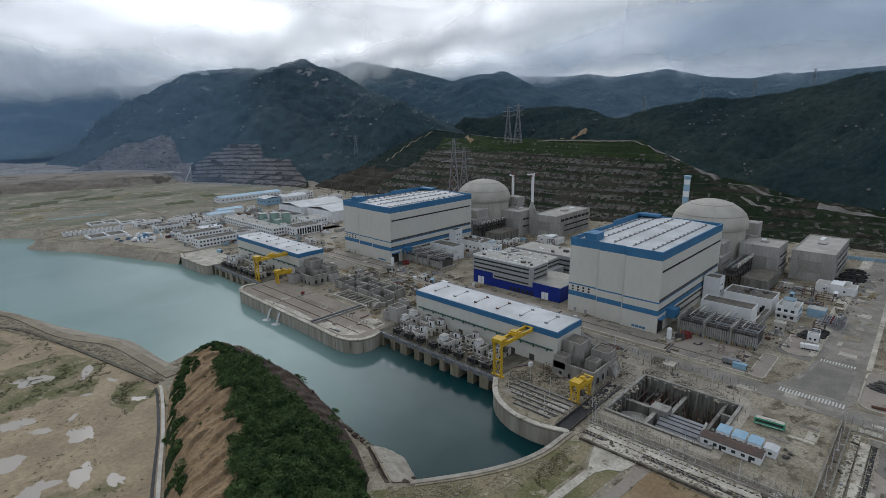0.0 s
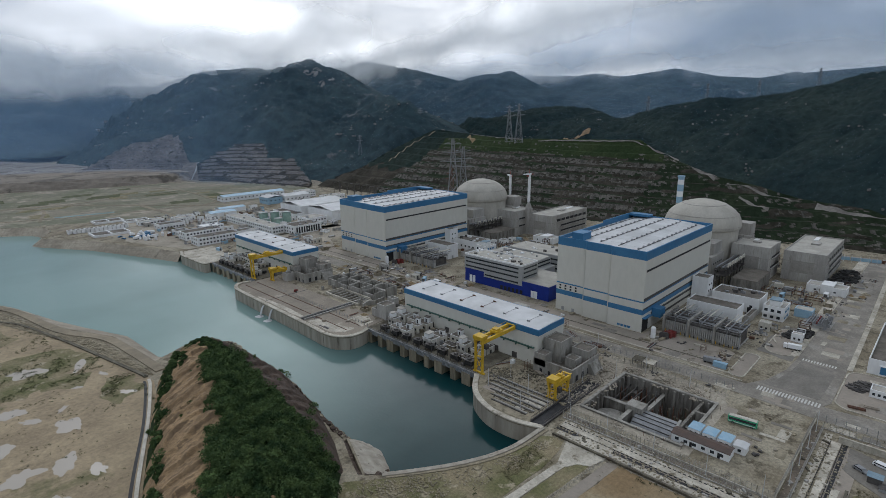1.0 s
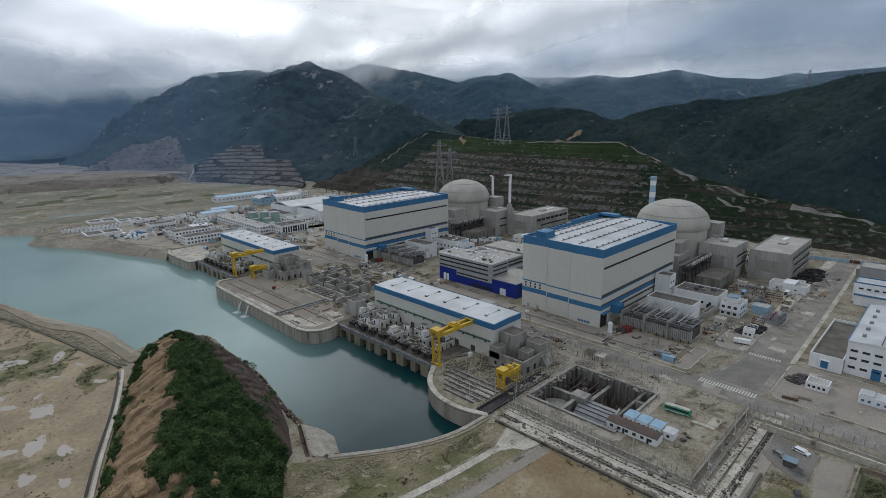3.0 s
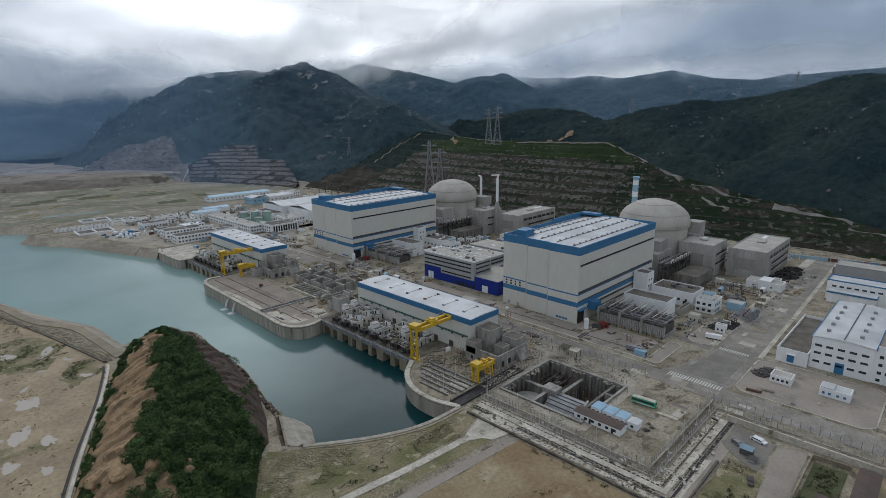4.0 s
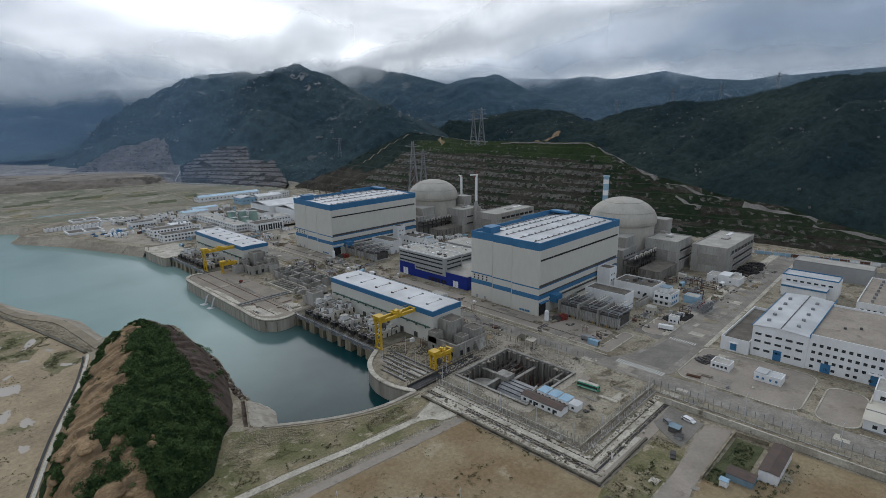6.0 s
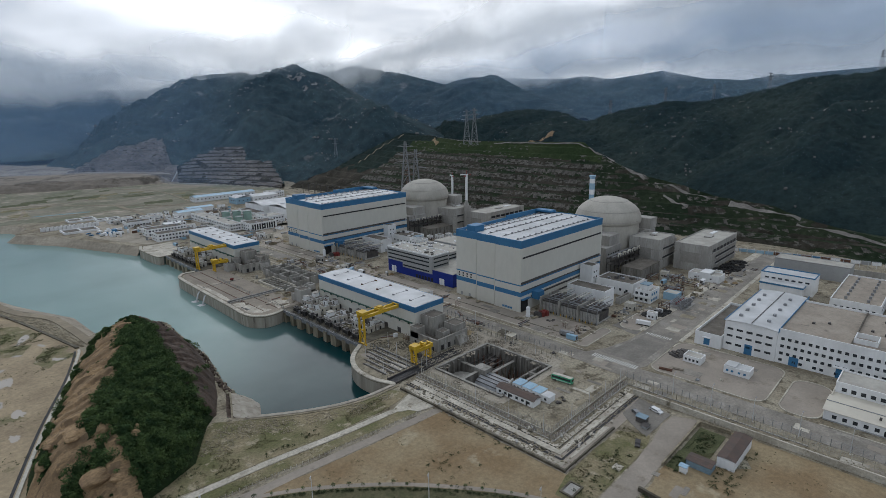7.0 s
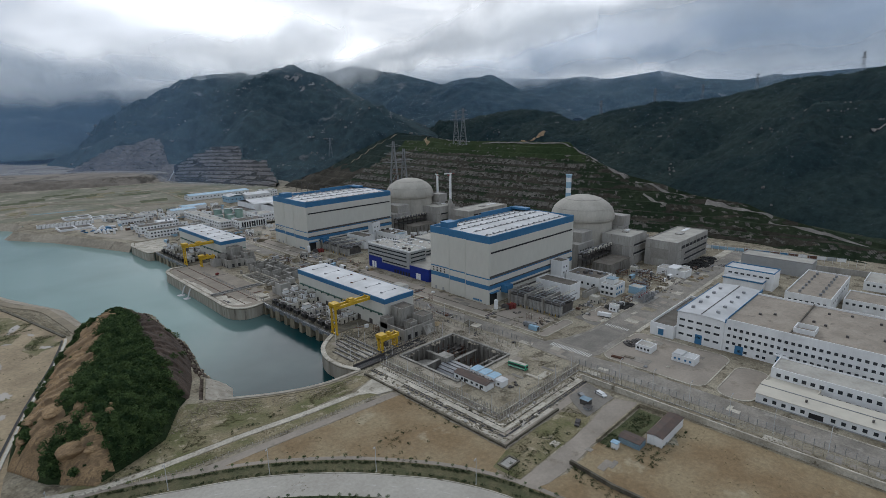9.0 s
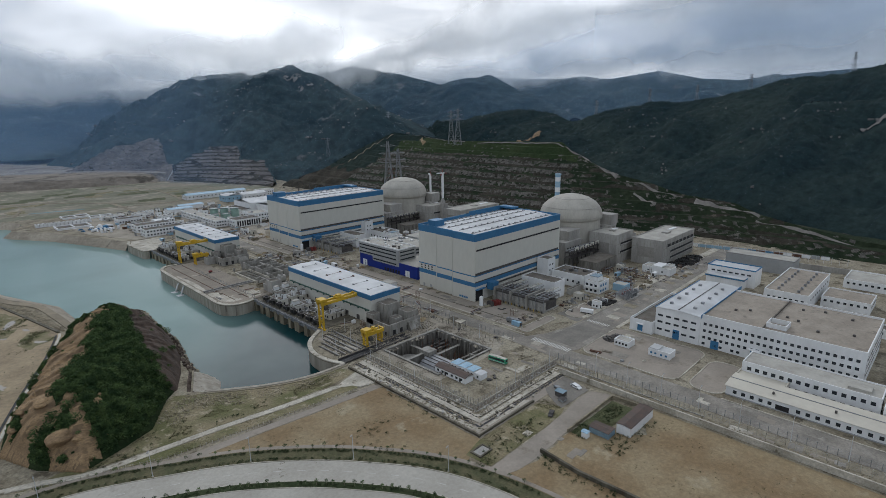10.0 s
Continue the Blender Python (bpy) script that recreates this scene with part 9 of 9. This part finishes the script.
def drape(name, obj, line, half, label, material=None, n=40, lift=1.6):
    tree = BVHTree.FromPolygons([v.co for v in obj.data.vertices], [tuple(q.vertices) for q in obj.data.polygons])
    pts = along([(x, y, 0) for x, y in line], n)
    rows = []
    for i, p in enumerate(pts):
        d = (pts[min(i + 1, n - 1)] - pts[max(i - 1, 0)]).normalized()
        nr = Vector((-d.y, d.x, 0)) * half * (0.7 + 0.5 * noise.noise(p * 0.08))
        row = []
        for f in (-1, 0, 1):
            q = p + nr * f
            hit = tree.ray_cast(Vector((q.x, q.y, 900)), Vector((0, 0, -1)))[0]
            row.append((q.x, q.y, (hit.z if hit else 0) + lift))
        rows.append(row)
    return setting(name, Shape().sheet(rows), material or M_mesa, label, "track")


drape("chute", gully, [(456, 1122), (440, 1098), (424, 1072), (409, 1050)], 1.9, "pale concrete stream chute down the gully", M_conc, lift=0.8)
drape("hill_track", hill, [(712, 690), (690, 712), (664, 718), (640, 716), (618, 712)], 2.0, "pale zigzag dirt track up the hill")
drape("hill_track", hill, [(716, 640), (706, 600), (694, 560), (682, 524), (676, 470)], 1.0, "pale dirt track along the crest", M_granite, lift=0.8)
drape("hill_track", hill, [(671, 440), (669, 360), (668, 290), (654, 256), (640, 225)], 0.8, "pale track along the top of the benched slope", M_granite)
for line, half in (([(644, 232), (634, 205), (628, 180)], 3.0), ([(627, 168), (622, 135), (618, 105)], 1.4), ([(616, 84), (609, 48), (604, 18)], 2.2), ([(610, 150), (602, 120)], 1.5), ([(600, 20), (594, -20), (588, -60)], 1.6)):
    drape("hill_scar", hill, line, half, "bare tan scree along the ridge", M_granite, lift=0.4)
drape("hill_scar", hill, [(700, 600), (690, 585), (680, 570)], 4.0, "bare reddish earth scar", M_brownfield)
MR = bpy.data.objects["mountain_right"]
for line in ([(900, 640), (915, 600), (925, 560), (940, 530)], [(915, 575), (930, 545), (938, 505)]):
    drape("hill_scar", MR, line, 7.0, "bare reddish earth scar on the wooded slope", M_rock, lift=2.2)
for line in ([(880, 60), (892, 40), (905, 28)], [(840, -20), (852, -36), (858, -58)], [(930, -40), (942, -66)]):
    drape("hill_scar", MR, line, 4.0, "bare pale rock scar on the wooded slope", M_granite, lift=2.0)

MM = bpy.data.objects["mountain_main"]
rg = random.Random(61)
for x0, y0, x1, y1, n in ((880, 1310, 950, 1420, 16), (800, 1380, 860, 1460, 5), (660, 1700, 760, 1800, 9), (700, 1480, 780, 1600, 4)):
    for _ in range(n):
        x, y, a, L = rg.uniform(x0, x1), rg.uniform(y0, y1), rg.uniform(-0.6, 0.6), rg.uniform(8, 26)
        drape("granite_scar", MM, [(x, y), (x - L * math.cos(a), y - L * math.sin(a))], rg.uniform(2, 6), "bare pale granite slab on the mountain face", M_granite, n=8, lift=2.4)

# ---- low cloud and mist between the ranges, haze painted on tinted sheets ----
def mist(name, z0, z1, z2, z3, haze, dens, tint, ends=None, sink=0.0, rag=190):
    """Soft grey cloud: a film tinted blue as haze below z0, dense from z1 to z2, thinning out by z3."""
    m = bpy.data.materials.new(name)
    m.use_nodes = True
    ct = m.node_tree
    ct.nodes.clear()
    c_out, c_mix, c_add = (ct.nodes.new(k) for k in ("ShaderNodeOutputMaterial", "ShaderNodeMixShader", "ShaderNodeMixShader"))
    c_add.inputs[0].default_value = 0.5
    c_clear, c_dif, c_tra, c_geo, c_sep, c_noi = (ct.nodes.new(k) for k in ("ShaderNodeBsdfTransparent", "ShaderNodeBsdfDiffuse", "ShaderNodeBsdfTranslucent", "ShaderNodeNewGeometry", "ShaderNodeSeparateXYZ", "ShaderNodeTexNoise"))
    c_noi.inputs["Scale"].default_value, c_noi.inputs["Detail"].default_value, c_noi.inputs["Roughness"].default_value = 0.004, 6, 0.5

    def rng(src, a, b, c, d):
        n = ct.nodes.new("ShaderNodeMapRange")
        n.interpolation_type = "SMOOTHSTEP"
        for k, q in zip((1, 2, 3, 4), (a, b, c, d)):
            n.inputs[k].default_value = q
        ct.links.new(src, n.inputs[0])
        return n.outputs[0]

    def mth(op, a, b):
        n = ct.nodes.new("ShaderNodeMath")
        n.operation = op
        for k, v in enumerate((a, b)):
            if isinstance(v, (int, float)):
                n.inputs[k].default_value = v
            else:
                ct.links.new(v, n.inputs[k])
        return n.outputs[0]

    ct.links.new(c_geo.outputs["Position"], c_sep.inputs[0])
    ct.links.new(c_geo.outputs["Position"], c_noi.inputs["Vector"])
    z = mth("ADD", c_sep.outputs["Z"], mth("MULTIPLY", mth("SUBTRACT", c_noi.outputs["Fac"], 0.5), rag))
    z = mth("ADD", z, mth("MULTIPLY", mth("SUBTRACT", c_sep.outputs["Y"], 1500), sink))
    a = mth("MULTIPLY", rng(z, z0, z1, haze, dens), rng(z, z2, z3, 1.0, 0.0))
    # the blue of distance haze is put into the sheet's lower colour
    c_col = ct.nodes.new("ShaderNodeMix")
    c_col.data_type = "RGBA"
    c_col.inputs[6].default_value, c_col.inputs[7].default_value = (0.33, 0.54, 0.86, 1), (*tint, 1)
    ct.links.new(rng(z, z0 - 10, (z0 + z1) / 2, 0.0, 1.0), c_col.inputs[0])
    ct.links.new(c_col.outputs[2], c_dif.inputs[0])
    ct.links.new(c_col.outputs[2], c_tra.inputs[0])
    c_thin = ct.nodes.new("ShaderNodeAttribute")
    c_thin.attribute_name = "thin"
    a = mth("MULTIPLY", a, rng(c_thin.outputs["Fac"], 0.0, 1.0, 0.0, 1.0))
    if ends:
        a = mth("MULTIPLY", a, rng(c_sep.outputs["Y"], ends[0], ends[1], 0.0, 1.0))
    for p, q in ((a, c_mix.inputs[0]), (c_clear.outputs[0], c_mix.inputs[1]), (c_dif.outputs[0], c_add.inputs[1]), (c_tra.outputs[0], c_add.inputs[2]), (c_add.outputs[0], c_mix.inputs[2]), (c_mix.outputs[0], c_out.inputs[0])):
        ct.links.new(p, q)
    return m


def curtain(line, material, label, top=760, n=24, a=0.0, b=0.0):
    """A sheet of cloud and painted haze along a plan line, thinning out over the shares a and b of its length at its
    ends.
    """
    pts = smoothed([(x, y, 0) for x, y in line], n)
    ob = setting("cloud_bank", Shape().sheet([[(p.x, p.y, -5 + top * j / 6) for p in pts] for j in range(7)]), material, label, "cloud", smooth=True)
    thin = ob.data.attributes.new("thin", "FLOAT", "POINT")
    for i in range(len(ob.data.vertices)):
        u = i % len(pts) / (len(pts) - 1)
        thin.data[i].value = min(1.0, u / a if a else 1.0) * min(1.0, (1 - u) / b if b else 1.0)


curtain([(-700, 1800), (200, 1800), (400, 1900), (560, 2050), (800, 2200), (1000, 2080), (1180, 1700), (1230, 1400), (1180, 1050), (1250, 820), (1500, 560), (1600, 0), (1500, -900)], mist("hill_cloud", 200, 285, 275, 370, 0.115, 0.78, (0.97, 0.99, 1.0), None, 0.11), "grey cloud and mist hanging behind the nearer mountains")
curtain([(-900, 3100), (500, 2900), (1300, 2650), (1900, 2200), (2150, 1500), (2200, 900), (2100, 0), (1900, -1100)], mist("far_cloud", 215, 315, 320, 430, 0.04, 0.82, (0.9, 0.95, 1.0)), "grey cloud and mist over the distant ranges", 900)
curtain([(-900, 1400), (-300, 1440), (120, 1330), (262, 1252), (330, 1205), (380, 1120), (396, 1020), (424, 945), (452, 865), (484, 802), (560, 790), (690, 770), (800, 745), (880, 680)], mist("foot_haze", 340, 400, 300, 420, 0.21, 0.25, (0.55, 0.72, 0.95), (670, 1040)), "thin sheet tinted as blue haze before the high mountain", 420)

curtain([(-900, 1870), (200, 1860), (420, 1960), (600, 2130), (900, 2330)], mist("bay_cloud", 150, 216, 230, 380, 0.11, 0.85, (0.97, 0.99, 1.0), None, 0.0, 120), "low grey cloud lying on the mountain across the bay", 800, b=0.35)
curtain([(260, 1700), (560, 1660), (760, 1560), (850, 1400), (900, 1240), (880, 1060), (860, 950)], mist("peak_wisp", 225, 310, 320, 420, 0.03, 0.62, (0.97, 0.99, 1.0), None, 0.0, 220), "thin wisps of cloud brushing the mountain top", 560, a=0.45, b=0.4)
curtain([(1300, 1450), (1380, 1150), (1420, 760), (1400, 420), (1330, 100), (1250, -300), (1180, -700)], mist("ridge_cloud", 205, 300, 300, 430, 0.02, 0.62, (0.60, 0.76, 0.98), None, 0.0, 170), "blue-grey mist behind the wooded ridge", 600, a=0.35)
curtain([(860, 800), (800, 560), (775, 380), (735, 240), (688, 100), (652, -60), (636, -250), (590, -520)], mist("slope_haze", 240, 330, 200, 340, 0.028, 0.03, (0.36, 0.58, 0.95)), "faint sheet tinted as blue haze before the wooded slope", 330, a=0.2)

# ---- finer equipment where there is room between the buildings ----
GRID = set()
for ob in bpy.data.objects:
    if ob.type != "MESH" or not ob.parent or len(ob.data.vertices) > 4000:
        continue
    m = ob.parent.matrix_basis @ ob.matrix_basis
    if ob.parent.parent:
        m = ob.parent.parent.matrix_basis @ m
    pts = [m @ Vector(c) for c in ob.bound_box]
    xa, xb, ya, yb = min(p.x for p in pts), max(p.x for p in pts), min(p.y for p in pts), max(p.y for p in pts)
    if xb < 150 or xa > 560 or xb - xa > 130 or yb - ya > 130 or min(p.z for p in pts) > 4:
        continue
    for i in range(int(xa), int(xb) + 1):
        for j in range(int(ya), int(yb) + 1):
            GRID.add((i, j))
rd = random.Random(77)


def room(x, y, w, d):
    cells = [(i, j) for i in range(int(x), int(x + w) + 1) for j in range(int(y), int(y + d) + 1)]
    if any(c in GRID for c in cells):
        return False
    GRID.update(cells)
    return True


def pipe_skid(x, y, w, d):
    t = thing("pipe_skid", "skid of silver pipes and small vessels in the yard", "pipework", x, y, 0, group="pipe skids")
    part("base_slab", Shape().box(0, 0, 0, w, d, 0.3), M_conc, t)
    for k in range(int(w / 2)):
        z = rd.uniform(1, 3.4)
        part("pipe", Shape().rod((1 + k * 2, 0.4, 0.3), (1 + k * 2, 0.4, z), 0.28, n=6).rod((1 + k * 2, 0.4, z), (1 + k * 2, d - 0.4, z), 0.28, n=6), rd.choice((M_steel, M_white, M_rust)), t)
    part("vessel", Shape().rod((w * 0.3, d * 0.5, 0.3), (w * 0.3, d * 0.5, rd.uniform(2.5, 5)), 0.9, n=10), M_steel, t)
    part("platform", Shape().box(w * 0.5, d * 0.2, 2.6, w * 0.9, d * 0.7, 2.8), M_darksteel, t)


def low_house(x, y, w, d):
    h = rd.uniform(3, 5)
    t = block("equipment_house", "small white plastered equipment house with flat roof", "equipment house", x, y, x + w, y + d, h, rd.choice((M_white, M_white, M_limewash, M_conc)), rd.choice((M_greyroof, M_paleroof)), 0.4, "equipment houses")
    panes(t, "x", 0, spread(0.5, d - 0.5, 2), (1.2,), 1.0, 1.1, M_dark)
    panes(t, "y", 0, (w * 0.5,), (0,), 1.2, 2.2, M_dark, "door")


def trench_wall(x, y, w, d):
    t = thing("concrete_chamber", "open raw concrete chamber with starter bars", "concrete chamber", x, y, 0, group="open concrete chambers")
    h = rd.uniform(1, 2.6)
    part("wall", Shape().box(0, 0, 0, w, 0.4, h).box(0, d - 0.4, 0, w, d, h).box(0, 0.4, 0, 0.4, d - 0.4, h).box(w - 0.4, 0.4, 0, w, d - 0.4, h), M_quay, t)
    part("water", Shape().box(0.4, 0.4, 0, w - 0.4, d - 0.4, 0.2), M_dark, t)
    for k in range(5):
        part("starter_bar", Shape().rod((rd.uniform(0, w), 0.2, h), (rd.uniform(0, w), 0.2, h + 1.2), 0.07, n=3), M_rust, t)


def frame_rack(x, y, w, d):
    t = thing("scaffold", "open rusty steel scaffold carrying a pipe", "scaffold", x, y, 0, group="open scaffolds")
    h = rd.uniform(3, 6)
    for a in (0, w - 0.3):
        for b in (0, d - 0.3):
            part("post", Shape().box(a, b, 0, a + 0.3, b + 0.3, h), M_darksteel, t)
    for z in (h * 0.5, h):
        part("ring_beam", Shape().box(0, 0, z - 0.3, w, 0.25, z).box(0, d - 0.25, z - 0.3, w, d, z).box(0, 0.25, z - 0.3, 0.25, d - 0.25, z).box(w - 0.25, 0.25, z - 0.3, w, d - 0.25, z), M_rust, t)
    part("pipe", Shape().rod((-1, d * 0.4, h + 0.3), (w + 1, d * 0.4, h + 0.3), 0.3, n=6), M_steel, t)


def spoil(x, y, w, d):
    t = thing("spoil_heap", "heap of excavated earth and stones", "spoil heap", x, y, 0, group="spoil heaps")
    rows = [[(w * i / 8, d * j / 8, -0.05 + 1.6 * math.sin(math.pi * i / 8) * math.sin(math.pi * j / 8) * rd.uniform(0.6, 1.2)) for i in range(9)] for j in range(9)]
    part("earth", Shape().sheet(rows), rd.choice((M_rubble, M_brownfield, M_quay)), t)


KINDS = (pipe_skid, low_house, trench_wall, frame_rack, spoil)
for x0, y0, x1, y1, n, mix in ((374, 28, 430, 76, 26, (3, 3, 1, 2, 1)), (374, 250, 430, 298, 20, (3, 3, 1, 2, 1)), (318, 34, 352, 60, 8, (3, 2, 0, 2, 0)), (340, 168, 380, 240, 14, (3, 3, 0, 2, 0)), (232, 224, 258, 340, 26, (1, 0, 4, 0, 4)), (190, 224, 232, 262, 12, (0, 0, 4, 0, 4)),
                               (262, 226, 284, 318, 12, (1, 1, 1, 0, 3)), (205, 98, 240, 120, 12, (0, 0, 3, 0, 4)), (418, 18, 445, 44, 6, (1, 1, 0, 1, 2)), (196, 60, 200, 64, 1, (0, 0, 0, 0, 1)), (470, 74, 512, 100, 10, (3, 2, 0, 3, 0)), (386, 100, 428, 116, 4, (2, 1, 0, 2, 0)),
                               (262, 390, 290, 470, 12, (1, 2, 1, 0, 2)), (190, 484, 345, 680, 75, (2, 8, 1, 1, 1)), (232, 430, 262, 480, 10, (1, 2, 2, 0, 2)), (342, 440, 430, 500, 16, (2, 4, 0, 1, 1)), (345, 610, 440, 665, 16, (1, 4, 0, 1, 1))):
    for _ in range(n * 8):
        w, d = rd.uniform(4, 10), rd.uniform(3, 7)
        if rd.random() < 0.5:
            w, d = d, w
        x, y = rd.uniform(x0, x1 - w), rd.uniform(y0, y1 - d)
        if n > 0 and room(x, y, w, d):
            rd.choices(KINDS, mix)[0](x, y, w, d)
            n -= 1


# patched and stained paving
rt = random.Random(52)
k = 0
for x0, y0, x1, y1, n, z in ((246, -130, 257, 460, 46, 0.09), (304, 14, 520, 29, 34, 0.11), (262, 56, 288, 460, 40, 0.06), (164, 226, 190, 345, 22, 0.14), (166, 96, 182, 130, 8, 0.13), (200, 16, 238, 44, 12, 0.06), (173, -40, 186, 84, 8, 0.08), (236, -150, 243, 10, 12, 0.08), (262, -30, 300, 10, 5, 0.12), (232, 100, 246, 220, 16, 0.05)):
    for _ in range(n):
        w, d = rt.uniform(1.5, 7), rt.uniform(1.5, 9)
        x, y = rt.uniform(x0, max(x0, x1 - w)), rt.uniform(y0, y1 - d)
        k += 1
        patch("paving_patch", wavy([(x, y), (x + min(w, x1 - x), y), (x + min(w, x1 - x), y + d), (x, y + d)], 24, 0.35, k), rt.choice((M_slab, M_wetroad, M_quay, M_pad, M_asphalt)), "patched and stained piece of paving", z + 0.012 + 0.0004 * k, "pavement")
for line in (((303, 34.4), (420, 33.2), (536, 32.2)), ((303, 11.2), (420, 13.0), (536, 15.6))):
    setting("road_shoulder", strip(smoothed([(x, y, 0) for x, y in line], 6), 1.1, 0, 0.2), M_slab, "pale concrete shoulder of the road", "pavement")
